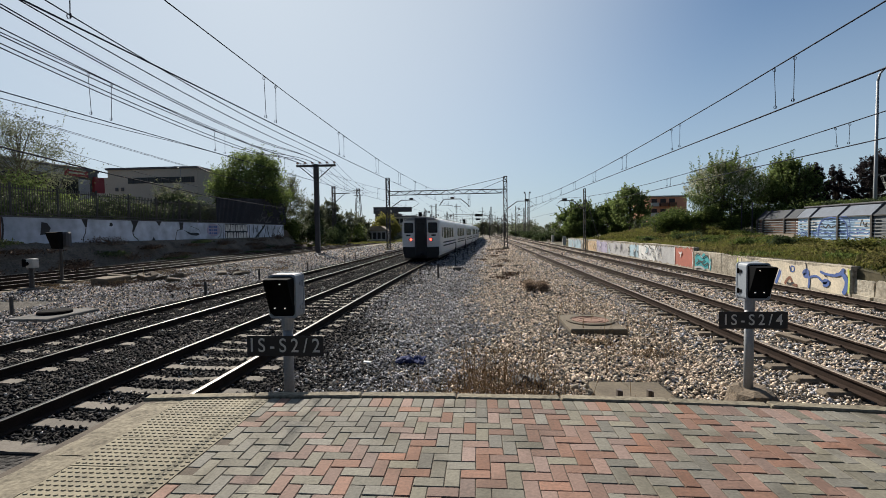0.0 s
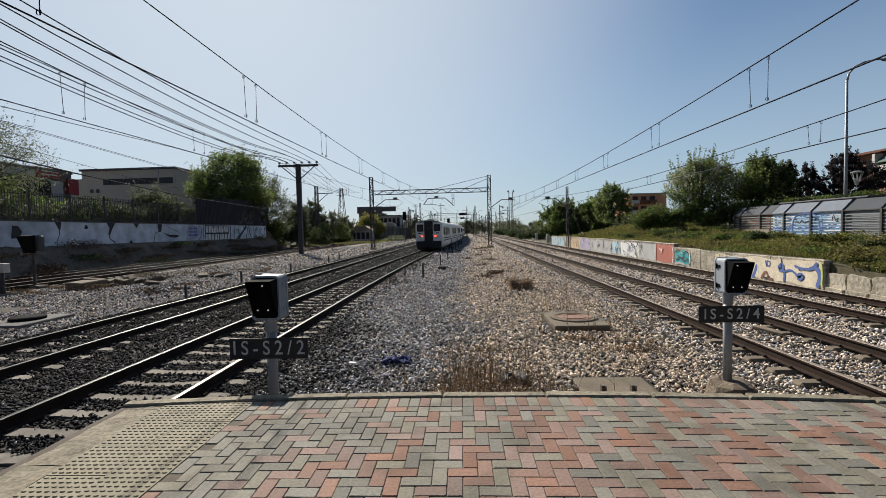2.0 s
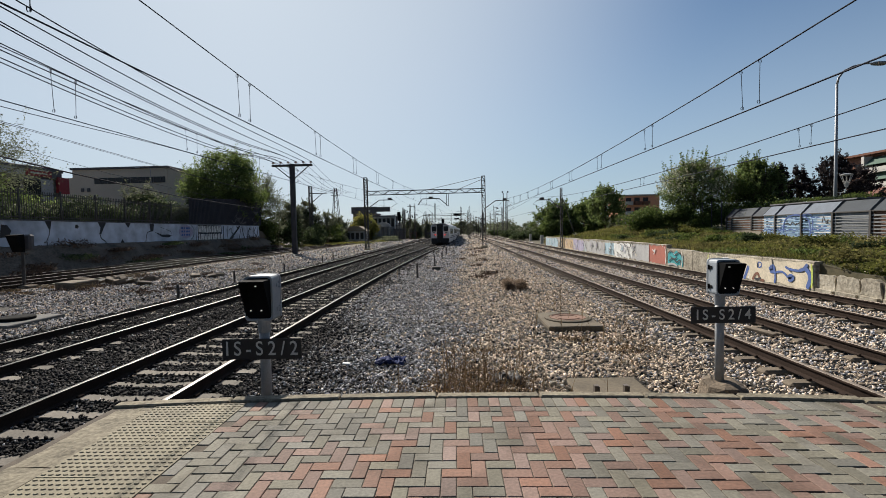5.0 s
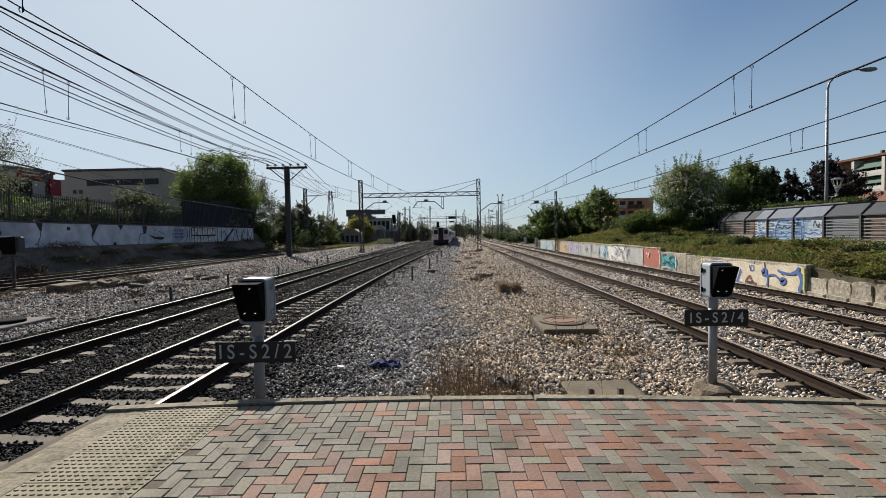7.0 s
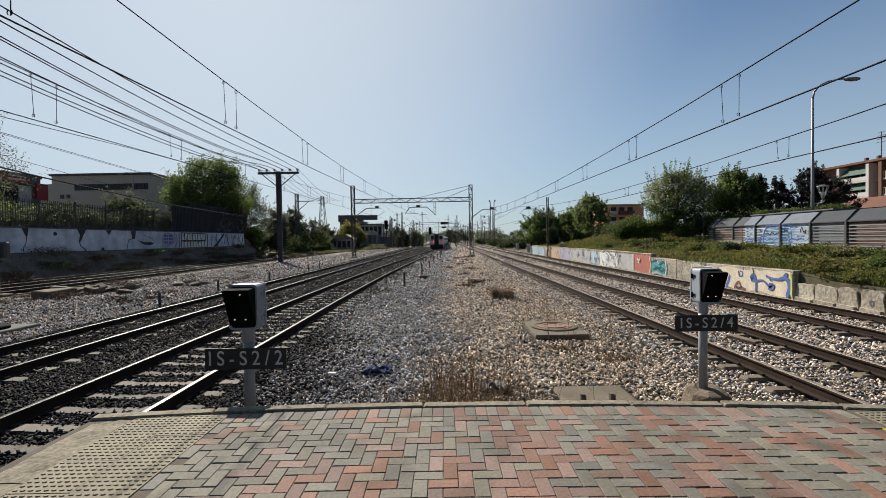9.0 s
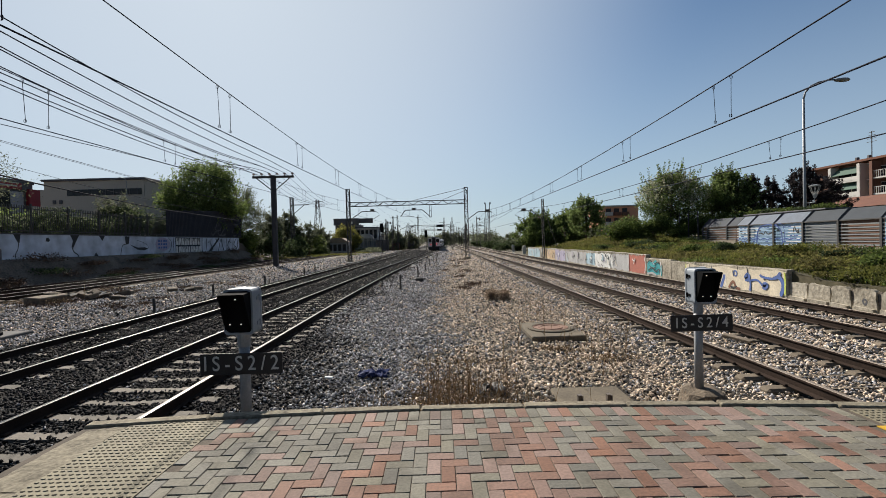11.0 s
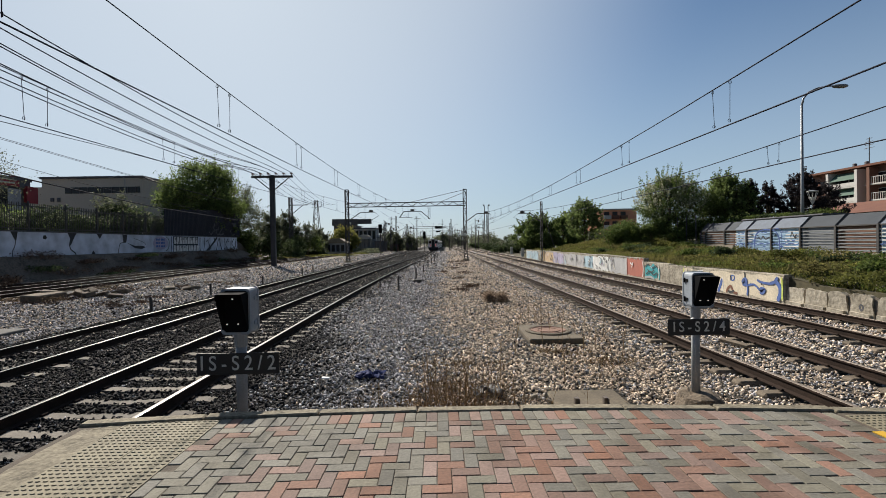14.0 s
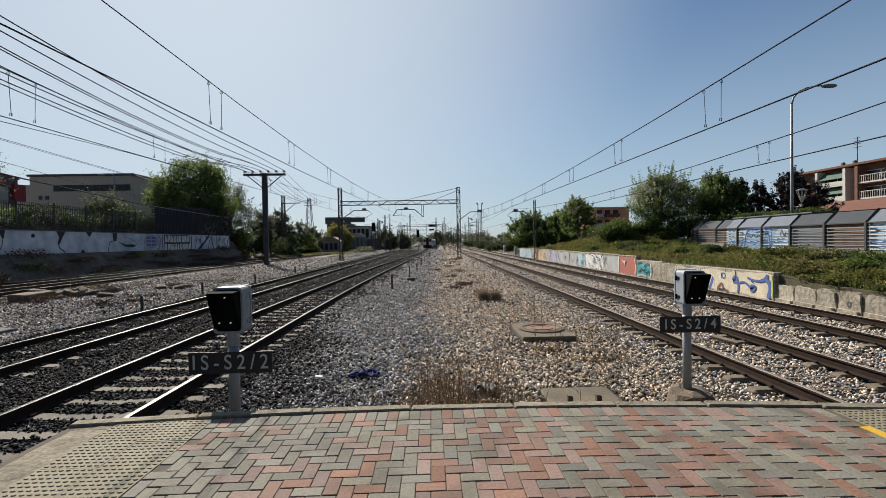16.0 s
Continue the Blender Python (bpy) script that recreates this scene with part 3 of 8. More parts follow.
# ---- tracks ----
def sweep_rail(x0, path, y0, y1, prof):
    ys = [y0 + 2 * i for i in range(int((min(y1, 130) - y0) / 2) + 1)]
    while ys[-1] < y1:
        ys.append(ys[-1] + 15)
    s, n = Shape(), len(prof)
    for y in ys:
        x = x0 + path(y)
        s.v += [(x + px, y, RAIL + pz) for px, pz in prof]
    for i in range(len(ys) - 1):
        for j in range(n):
            s.f.append((i * n + j, i * n + (j + 1) % n, (i + 1) * n + (j + 1) % n, (i + 1) * n + j))
    s.f += [tuple(range(n)), tuple((len(ys) - 1) * n + j for j in range(n))]
    return s


RAIL_BODY = [(-0.075, -0.172), (0.075, -0.172), (0.075, -0.16), (0.012, -0.145), (0.012, -0.045), (0.036, -0.035), (0.036, -0.006), (-0.036, -0.006), (-0.036, -0.035), (-0.012, -0.045), (-0.012, -0.145), (-0.075, -0.16)]
RAIL_HEAD = [(-0.036, -0.0055), (0.036, -0.0055), (0.034, -0.002), (0.022, 0.0), (-0.022, 0.0), (-0.034, -0.002)]
HALF = 0.865


def sleeper_shape(kind):
    s = Shape()
    if kind == "whole":
        s.prism([(-1.3, -0.2), (1.3, -0.2), (1.3, -0.02), (1.22, 0.0), (0.62, 0.0), (0.35, -0.022), (-0.35, -0.022), (-0.62, 0.0), (-1.22, 0.0), (-1.3, -0.02)], -0.105, 0.105, "y")
    else:
        for k in (-1, 1):
            s.block(k * 0.93, 0, -0.112, 0.7, 0.24, 0.2, 0.04)
        s.box(0, 0, -0.09, 1.2, 0.05, 0.06)
    for k in (-1, 1):
        for j in (-1, 1):
            s.block(k * HALF + j * 0.1, 0, 0.02, 0.05, 0.11, 0.035, 0.01)
    return s


def build_track(name, x0, path, y0, y1, kind, head, label, part_to=60.0, phase=0.0, pitch=0.6):
    t = thing(name, label, "railway track", "railway tracks", kind="structure")
    for k in (-1, 1):
        r = part("rail", sweep_rail(x0 + k * HALF, path, y0, y1, RAIL_BODY), M["rail"], t)
        part("rail_head", sweep_rail(x0 + k * HALF, path, y0, y1, RAIL_HEAD), M[head], r, "worn bright running surface")
    me = sleeper_shape(kind).mesh("sleeper", M["sleeper" if kind == "whole" and x0 > -15 else "old_sleeper"])
    me.materials.append(M["rail"])
    cut = len(me.polygons) - 4 * 26  # the rail clips come last and are of dark iron
    me.polygons.foreach_set("material_index", [int(i >= cut) for i in range(len(me.polygons))])
    far = Shape()
    y = y0 + phase
    rnd = random.Random(name)
    while y < min(y1, 190):
        x = x0 + path(y)
        if y < part_to:
            ob = part("sleeper", me, None, t)
            ob.matrix_basis = pose(x + rnd.uniform(-0.02, 0.02), y, RAIL - 0.168 + rnd.uniform(-0.006, 0.004), rz=rnd.uniform(-0.8, 0.8))
        else:
            far.box(x, y, RAIL - 0.24, 2.5, 0.25, 0.14)
        y += pitch
    if far.v:
        tagged(part("far_sleepers", far, M["sleeper" if kind == "whole" and x0 > -15 else "old_sleeper"], t), kind="stuff")
    return t


def yard_path(y):
    return 0.0 if y < 75 else 0.0009 * (y - 75) ** 2


def right_path(y):
    return 0.007 * y


build_track("track", -4.75, bend, -30, 420, "whole", "railtop", "main line track with shiny rails on concrete sleepers", 60, 0.535, 0.575)
build_track("track", -8.65, bend_outer, -30, 420, "whole", "railtop", "second track with shiny rails on concrete sleepers", 60, 0.49, 0.6)
build_track("track", 6.05, right_path, -30, 420, "twin", "rail_dull", "little-used track with dull rails on twin-block sleepers", 60, 0.57)
build_track("track", 10.15, right_path, -30, 420, "twin", "rail_dull", "little-used track beside a painted wall", 60, 0.0)
build_track("track", -22.1, yard_path, -10, 190, "whole", "rail_rust", "rusty siding below a dark bank", 15)
build_track("track", -25.9, yard_path, -10, 190, "whole", "rail_rust", "rusty outer siding below a dark bank", 15)


# ---- gravel ----
SLEEPER_ROWS = ((-4.75, 1.3, 0.535, 0.575), (-8.65, 1.3, 0.49, 0.6), (6.05, 1.34, 0.57, 0.6), (10.15, 1.34, 0.0, 0.6))


def keep_clear(x, y):
    """True where a stone would lie on a rail or on a sleeper that is swept clean."""
    swept = (y < 9.5) | (np.sin(y * 37.7 + x * 11.3) > 0.1)
    bad = ((np.abs(x - 2.68) < 0.68) & (np.abs(y - 10.9) < 0.92)) | ((np.abs(x - 2.2) < 0.56) & (np.abs(y - 6.35) < 0.54)) | ((np.abs(x + 12.5) < 0.68) & (np.abs(y - 12.1) < 0.92))
    for c, half, ph, pitch in SLEEPER_ROWS:
        u = np.clip((y - (13 if c > -5 else 20)) / (95 if c > -5 else 90), 0, 1)
        d = np.abs(x - c - (0.007 * y if c > 0 else (3.4 if c > -5 else 0.5) * u * u * (3 - 2 * u)))
        bad |= np.abs(d - HALF) < 0.075
        on = (np.abs((y + 30 - ph + pitch / 2) % pitch - pitch / 2) < (0.068 if c < 0 else 0.09)) & (d < half)
        if c > 0:
            on &= (d > 0.7)
        elif c < -5:
            on &= (d > 0.35) | (np.abs(y * 7.3 % 1.0 - 0.5) < 0.2)
        bad |= on & swept if c < 0 else on
    return bad


def bend_shift(y):
    """The oily strip keeps beside the main line as that swings to the right."""
    u = np.clip((y - 13) / 95, 0, 1)
    return 3.4 * u * u * (3 - 2 * u)


def scatter_gravel():
    zones = ((4.4, 8.6, 620, 0.026, -9.5, 9.0), (8.6, 15.0, 330, 0.033, -15.0, 12.1), (15.0, 24.0, 150, 0.039, -20.0, 12.1), (24.0, 42.0, 62, 0.052, -20.0, 12.1), (42.0, 75.0, 11, 0.1, -20.0, 12.1), (75.0, 130.0, 4, 0.13, -18.0, 13.0))
    dark, light, grey = [], [], []
    for y0, y1, dens, size, *w in zones:
        n = int((w[1] - w[0]) * (y1 - y0) * dens)
        x, y = RNG.uniform(*w, n), RNG.uniform(y0, y1, n)
        ok = ~keep_clear(x, y)
        x, y = x[ok], y[ok]
        s = size * RNG.lognormal(0, 0.2, len(x))
        u = np.clip((x - 2.4) / 2.2, 0, 1)
        z = YARD - 0.045 * u * u * (3 - 2 * u) + RNG.uniform(-0.016, 0.042, len(x))
        for c, *_ in SLEEPER_ROWS[:2]:
            # heaped between the rails further on
            z += np.where(np.abs(x - c - (bend_shift(y) if c > -5 else 0)) < 1.9, np.where(y > (20 if c > -5 else 9.5), 0.036, 0.012), 0)
        p = np.column_stack([x, y, z, s])
        drift = 0.25 * np.sin(0.7 * y) + 0.2 * np.sin(1.9 * y + 1.0) + 0.8 * bend_shift(y)
        near_mark = -1.35 * np.clip((y - 8.5) / 4.0, 0, 1)  # the oil spreads widest where trains stop
        oily = RNG.random(len(x)) < np.where(x < -10.6, 0.22, np.clip((-1.1 + drift + near_mark - x) / 1.6, 0.06, np.where((y < 9) & (x > -3.1), 0.72, 0.98)))
        cool = RNG.random(len(x)) < np.where(x < -10.6, 0.75, np.clip((0.7 + drift - x) / 1.4, np.where(x > 4.2, 0.4, 0.14), 0.92))
        dark.append(p[oily]), light.append(p[~oily & ~cool]), grey.append(p[~oily & cool])
    for rows, m, label in ((dark, "oily_stone", "dark oily ballast stones between the rails"), (light, "stone", "pale broken ballast stones"), (grey, "grey_stone", "grey broken ballast stones")):
        p = np.concatenate(rows)
        stones("gravel", p[:, :3], p[:, 3], M[m], label)


scatter_gravel()


# ---- platform ----
PX, PY = 0.101, 0.106  # pitch of the paving bricks
BX, BY = -0.03, 4.015  # a brick corner, and the inner side of the edge course


def bow(x):
    return -0.016 * x * x


def brick_mesh(name, sx, sy, material):
    return Shape().block(0, 0, -0.03, sx - 0.005, sy - 0.005, 0.06, 0.004).mesh(name, material)


def build_platform():
    slab = Shape()
    n = 24
    xs = [-3.3 + 8.0 * i / n for i in range(n + 1)]
    top = [(x, 4.23 + bow(x)) for x in xs] + [(4.7, -60), (-3.3, -60)]
    slab.prism(top, -1.3, -0.0065, "z")
    pf = solid("platform", slab, M["joint"], "station platform end paved with red and grey bricks", kind="structure")
    part("rear_paving", Shape().box(0.75, -33.3, -0.01, 5.6, 53.4, 0.02), M["grey_brick"], pf)
    me = {(o, c): brick_mesh("brick", *((2 * PX, PY) if o else (PX, 2 * PY)), M["grey_brick" if c else "brick"]) for o in (0, 1) for c in (0, 1)}
    rest = {0: Shape(), 1: Shape()}
    rnd = random.Random(3)
    made = 0

    def lay(x, y, flat):
        nonlocal made
        if not (-2.05 < x < 3.56):
            return
        red = 0.47 + 0.45 * noise.noise((x * 0.9, y * 1.2, 4.0)) - 0.35 * smooth(-0.5, -1.7, x)
        grey = int(rnd.random() > red)
        h = rnd.uniform(-0.0025, 0.002)
        tilt = (rnd.uniform(-0.3, 0.3), rnd.uniform(-0.3, 0.3), rnd.uniform(-0.6, 0.6))
        m = pose(x, y + bow(x), h, *tilt)
        if -0.95 < x < 1.75 and y > 2.35 and made < 300:
            part("brick", me[flat, grey], None, pf).matrix_basis = m
            made += 1
        else:
            sx, sy = (2 * PX, PY) if flat else (PX, 2 * PY)
            rest[grey].block(0, 0, -0.03, sx - 0.005, sy - 0.005, 0.06, 0.004, m)

    for j in range(-1, -100, -1):
        for i in range(-22, 37):
            k = (i + j) % 4
            if k == 0:
                lay(BX + (i + 1) * PX, BY + (j + 0.5) * PY, 1)
            elif k == 2 and j < -1:
                lay(BX + (i + 0.5) * PX, BY + (j + 1) * PY, 0)
            elif k == 2 and j == -1:  # half bricks along the edge course
                rest[1].block(BX + (i + 0.5) * PX, BY - 0.5 * PY + bow(BX + i * PX), -0.03, PX - 0.006, PY - 0.006, 0.06, 0.005)
    for i in range(-20, 36):
        lay(BX + (i + 0.5) * PX, BY + PY, 0)
    for c, s in rest.items():
        tagged(part("bricks", s, M["laid_grey_brick" if c else "laid_brick"], pf), kind="stuff")
    # kerb stones along the end and along the track side
    x = -3.32
    while x < 4.6:
        w = rnd.uniform(0.85, 1.1)
        xc = x + w / 2
        s = Shape().block(0, 0, -0.14, w - 0.012, 0.12, 0.28, 0.012, pose(xc, 4.29 + bow(xc), 0.018 + rnd.uniform(-0.008, 0.006), rz=math.degrees(-0.032 * xc)))
        part("kerb_stone", s, M["kerb"], pf)
        x += w
    y = -20.0
    while y < 4.15:
        e = min(y + 1.0, 4.2)
        s = Shape()
        nu, nv = 9, 18
        lift, skew = rnd.uniform(-0.006, 0.006), rnd.uniform(-0.05, 0.05)
        for j in range(nv):
            for i in range(nu):
                u, v = i / (nu - 1), j / (nv - 1)
                yy = y + 0.006 + (e - y - 0.012) * v + skew * (0.5 - u) * (1 if e < 4.1 else 0)
                out = -3.27 + 0.05 * noise.noise((0.0, yy * 2.6, 9.0)) + 0.02 * noise.noise((3.0, yy * 11, 1.0)) + (0.16 * smooth(4.0, 4.2, yy) if e > 4.1 else 0)
                s.v.append((out + (-2.905 - out) * u, yy, lift + 0.007 * noise.noise((u * 3.5, yy * 9, 2.0)) + 0.004 * noise.noise((u * 9, yy * 26, 5.0)) - (0.02 if i == 0 else 0)))
        s.f = [(j * nu + i, j * nu + i + 1, (j + 1) * nu + i + 1, (j + 1) * nu + i) for j in range(nv - 1) for i in range(nu - 1)]
        ring = [i for i in range(nu)] + [j * nu + nu - 1 for j in range(1, nv)] + [(nv - 1) * nu + i for i in range(nu - 2, -1, -1)] + [j * nu for j in range(nv - 2, 0, -1)]
        k0 = len(s.v)
        s.v += [(s.v[r][0], s.v[r][1], -0.3) for r in ring]
        s.f += [(ring[r], k0 + r, k0 + (r + 1) % len(ring), ring[(r + 1) % len(ring)]) for r in range(len(ring))]
        part("edge_stone", s, M["kerb"], pf)
        part("edge_stone", Shape().block(4.5, (y + e) / 2 - 0.25, -0.14, 0.4, e - y - 0.012, 0.3, 0.02), M["kerb"], pf)
        y = e
    # warning tiles with raised studs
    tile = Shape().block(0, 0, -0.03, 0.4243, 0.4243, 0.06, 0.0012)
    for i in range(8):
        for j in range(8):
            cx, cy = (i - 3.5) * 0.052, (j - 3.5) * 0.052
            ring = [(math.cos(math.tau * k / 8), math.sin(math.tau * k / 8)) for k in range(8)]
            v = [(cx + a * 0.019, cy + b * 0.011, 0) for a, b in ring] + [(cx + a * 0.014, cy + b * 0.007, 0.006) for a, b in ring]
            tile.add(v, [(k, (k + 1) % 8, 8 + (k + 1) % 8, 8 + k) for k in range(8)] + [tuple(range(8, 16))])
    me = tile.mesh("warning_tile", M["tactile"])
    for i in range(2):
        for j in range(26):
            part("warning_tile", me, None, pf).matrix_basis = pose(-2.69 + 0.425 * i, 3.93 - 0.425 * j, rnd.uniform(-0.003, 0.003))
            if j < 20:
                part("warning_tile", me, None, pf).matrix_basis = pose(3.87 + 0.425 * i, 3.74 - 0.425 * j, rnd.uniform(-0.003, 0.003))
    part("yellow_line", Shape().box(3.61, -8.0, 0.0, 0.09, 23.2, 0.008), M["yellow"], pf, "worn yellow safety line")
    return pf


build_platform()


# ---- walls ----
def build_left_wall():
    w = thing("wall_left", "white-painted graffiti-covered retaining wall on a dark plinth", kind="structure", category="wall")
    part("wall_body", Shape().box(-30.02, 28, 1.1, 0.2, 77, 3.7), M["white_wall"], w)
    # dark lower course, ragged along its top
    s, y, rnd = Shape(), -10.0, random.Random(5)
    low = []
    while y < 66.5:
        low.append((y, 1.12 + 0.3 * smooth(31, 24, y) + rnd.uniform(-0.09, 0.07)))
        y += 0.6
    low.append((66.5, 1.1))
    s.prism(low + [(66.5, -0.74), (-10, -0.74)], -29.92, -29.885, "x")
    part("plinth", s, M["bank"], w)
    part("coping", Shape().box(-30.02, 28, 3.0, 0.3, 77.05, 0.1), M["far_dark"], w)


build_left_wall()


def stroke(pts, width, x, side):
    """A painted stroke on a wall that faces along x: points are (y, z)."""
    s = Shape()
    k = [Vector((0, a, b)) for a, b in (pts[0], *pts, pts[-1])]
    p = []
    for i in range(1, len(k) - 2):  # a smooth hand-drawn curve through the points
        for u in (0.0, 0.25, 0.5, 0.75):
            p.append(0.5 * (2 * k[i] + (k[i + 1] - k[i - 1]) * u + (2 * k[i - 1] - 5 * k[i] + 4 * k[i + 1] - k[i + 2]) * u * u + (3 * k[i] - k[i - 1] - 3 * k[i + 1] + k[i + 2]) * u ** 3))
    p.append(k[-1])
    p = [q for i, q in enumerate(p) if i == 0 or (q - p[i - 1]).length > 1e-4]
    n = len(p)
    row = []
    for i in range(n):
        d = (p[min(i + 1, n - 1)] - p[max(i - 1, 0)]).normalized()
        o = Vector((0, -d.z, d.y)) * width / 2 * (0.6 if i in (0, n - 1) else 1.0)
        row += [p[i] + o, p[i] - o]
    s.v = [(x, q.y, q.z) for q in row] + [(x + side * 0.004, q.y, q.z) for q in row]
    m = 2 * n
    for i in range(n - 1):
        q = 2 * i
        s.f += [(q, q + 1, q + 3, q + 2), (m + q, m + q + 2, m + q + 3, m + q + 1), (q, q + 2, m + q + 2, m + q), (q + 1, m + q + 1, m + q + 3, q + 3)]
    s.f += [(0, m, m + 1, 1), (m - 2, m - 1, 2 * m - 1, 2 * m - 2)]
    return s


def patch(pts, x, side, t=0.003):
    return Shape().prism(pts, x, x + side * t, "x")


def build_right_wall():
    rnd = random.Random(9)
    w = thing("wall_right", "low old concrete retaining wall covered in coloured graffiti", kind="structure", category="wall")
    y = 15.47
    while y < 61:
        e = min(y + 2.6, 61) if y > 26.1 or y < 23 else 26.12
        top = (0.29 if y < 26 else 0.55) + rnd.uniform(-0.03, 0.03)
        part("wall_panel", Shape().block(12.35, (y + e) / 2, (top - 1.1) / 2, 0.3, e - y - 0.006, top + 1.1, 0.02), M["old_wall"], w)
        y = e
    f = 12.198
    # painted fields, from near to far
    art = [((15.5, 21.85, -0.69, 0.25), "cream"), ((24.25, 25.95, -0.66, 0.27), "teal"), ((26.2, 28.48, -0.66, 0.5), "red"), ((28.5, 31.2, -0.66, 0.48), "grey"), ((31.2, 34.7, -0.66, 0.46), "white"), ((34.75, 36.75, -0.6, 0.42), "sky"),
           ((36.8, 42.8, -0.66, 0.45), "grey"), ((42.9, 46.6, -0.66, 0.48), "violet"), ((46.8, 52.2, -0.66, 0.46), "orange"), ((53.7, 60.8, -0.66, 0.44), "sky")]
    for (a, b, lo, hi), c in art:
        n = 16 if c != "teal" else 7
        up = [(a + (b - a) * i / n, hi + rnd.uniform(-0.14 if c != "teal" else -0.3, 0.02)) for i in range(n + 1)]
        dn = [(b - (b - a) * i / n, lo + rnd.uniform(-0.02, 0.1 if c != "teal" else 0.2)) for i in range(n + 1)]
        part("painted_field", patch(up + dn, f, -1), PAINT[c], w, c + " spray paint")
    g = f - 0.004
    for pts, wd, c in [
        ([(18.88, -0.12), (19.0, -0.4), (19.16, -0.69)], 0.15, "blue"), ([(18.86, -0.05), (18.8, -0.4), (18.9, -0.66)], 0.04, "white"),
        ([(18.28, 0.08), (18.12, 0.06), (18.1, -0.08), (18.25, -0.13), (18.28, 0.06)], 0.05, "blue"), ([(18.35, 0.09), (18.3, -0.16)], 0.05, "dark"),
        ([(18.62, -0.66), (18.45, -0.45), (18.3, -0.38), (18.15, -0.6), (17.9, -0.64)], 0.11, "rust"), ([(18.5, -0.6), (18.3, -0.62), (18.1, -0.55)], 0.09, "dark"),
        ([(17.49, 0.27), (17.44, 0.0), (17.42, -0.16)], 0.05, "dark"), ([(17.62, -0.18), (17.44, -0.02), (17.4, -0.2), (17.6, -0.2)], 0.17, "blue"), ([(17.43, -0.16), (17.3, -0.35), (17.33, -0.66)], 0.09, "blue"),
        ([(17.3, -0.25), (17.05, -0.19), (16.85, -0.22), (16.62, -0.4)], 0.08, "blue"), ([(16.64, -0.42), (16.5, -0.44), (16.42, -0.34), (16.55, -0.32), (16.6, -0.42)], 0.17, "blue"),
        ([(16.78, 0.01), (16.6, -0.05), (16.28, -0.08), (15.98, -0.04), (15.76, 0.19)], 0.09, "blue"), ([(16.1, -0.06), (15.9, 0.0), (15.74, 0.18)], 0.12, "blue"),
        ([(15.84, 0.04), (15.66, -0.15), (15.63, -0.38), (15.75, -0.67)], 0.16, "blue"), ([(15.57, 0.2), (15.53, -0.2), (15.55, -0.62)], 0.07, "lime"), ([(16.52, -0.12), (16.55, -0.15)], 0.09, "dark"),
        ([(21.8, 0.2), (21.84, -0.2), (21.8, -0.62)], 0.06, "lime"), ([(21.5, 0.18), (21.46, -0.3)], 0.04, "charcoal"), ([(20.7, 0.1), (20.2, 0.16)], 0.05, "white"), ([(19.75, 0.2), (19.7, -0.2), (19.8, -0.6)], 0.04, "charcoal"),
        ([(25.9, 0.05), (25.5, 0.2), (25.1, 0.0), (24.6, 0.15), (24.3, -0.1)], 0.06, "dark"), ([(25.8, -0.4), (25.3, -0.2), (24.9, -0.4), (24.5, -0.25), (24.4, -0.55)], 0.07, "dark"), ([(25.6, -0.1), (25.2, -0.25), (24.8, -0.1)], 0.06, "dark"),
        ([(24.35, 0.2), (24.25, -0.2), (24.35, -0.6)], 0.06, "white"), ([(25.9, -0.6), (25.3, -0.52), (24.8, -0.62)], 0.12, "grey"), ([(25.3, 0.1), (25.0, -0.02)], 0.05, "sky"),
        ([(27.9, 0.2), (27.7, 0.08), (27.5, 0.22), (27.6, 0.05), (27.7, -0.12)], 0.07, "white"), ([(28.5, 0.45), (28.48, 0.0), (28.52, -0.6)], 0.07, "white"), ([(26.25, 0.4), (26.1, -0.1), (26.2, -0.6)], 0.06, "white")]:
        part("painted_stroke", stroke(pts, wd, g, -1), PAINT[c], w, c + " spray line")
        g -= 0.0015
    for k in range(110):
        y = rnd.uniform(29.0, 60.5)
        pts = [(y, rnd.uniform(-0.5, 0.3))]
        for _ in range(rnd.randint(2, 4)):
            pts.append((pts[-1][0] + rnd.uniform(-0.3, 0.3), min(0.36, max(-0.55, pts[-1][1] + rnd.uniform(-0.4, 0.4)))))
        c = rnd.choice(["dark", "white", "white", "dark", "charcoal", "violet", "grey", "charcoal", "sky", "cream"])
        part("painted_stroke", stroke(pts, rnd.uniform(0.03, 0.08), g - 0.003 * (k % 4), -1), PAINT[c], w)


build_right_wall()


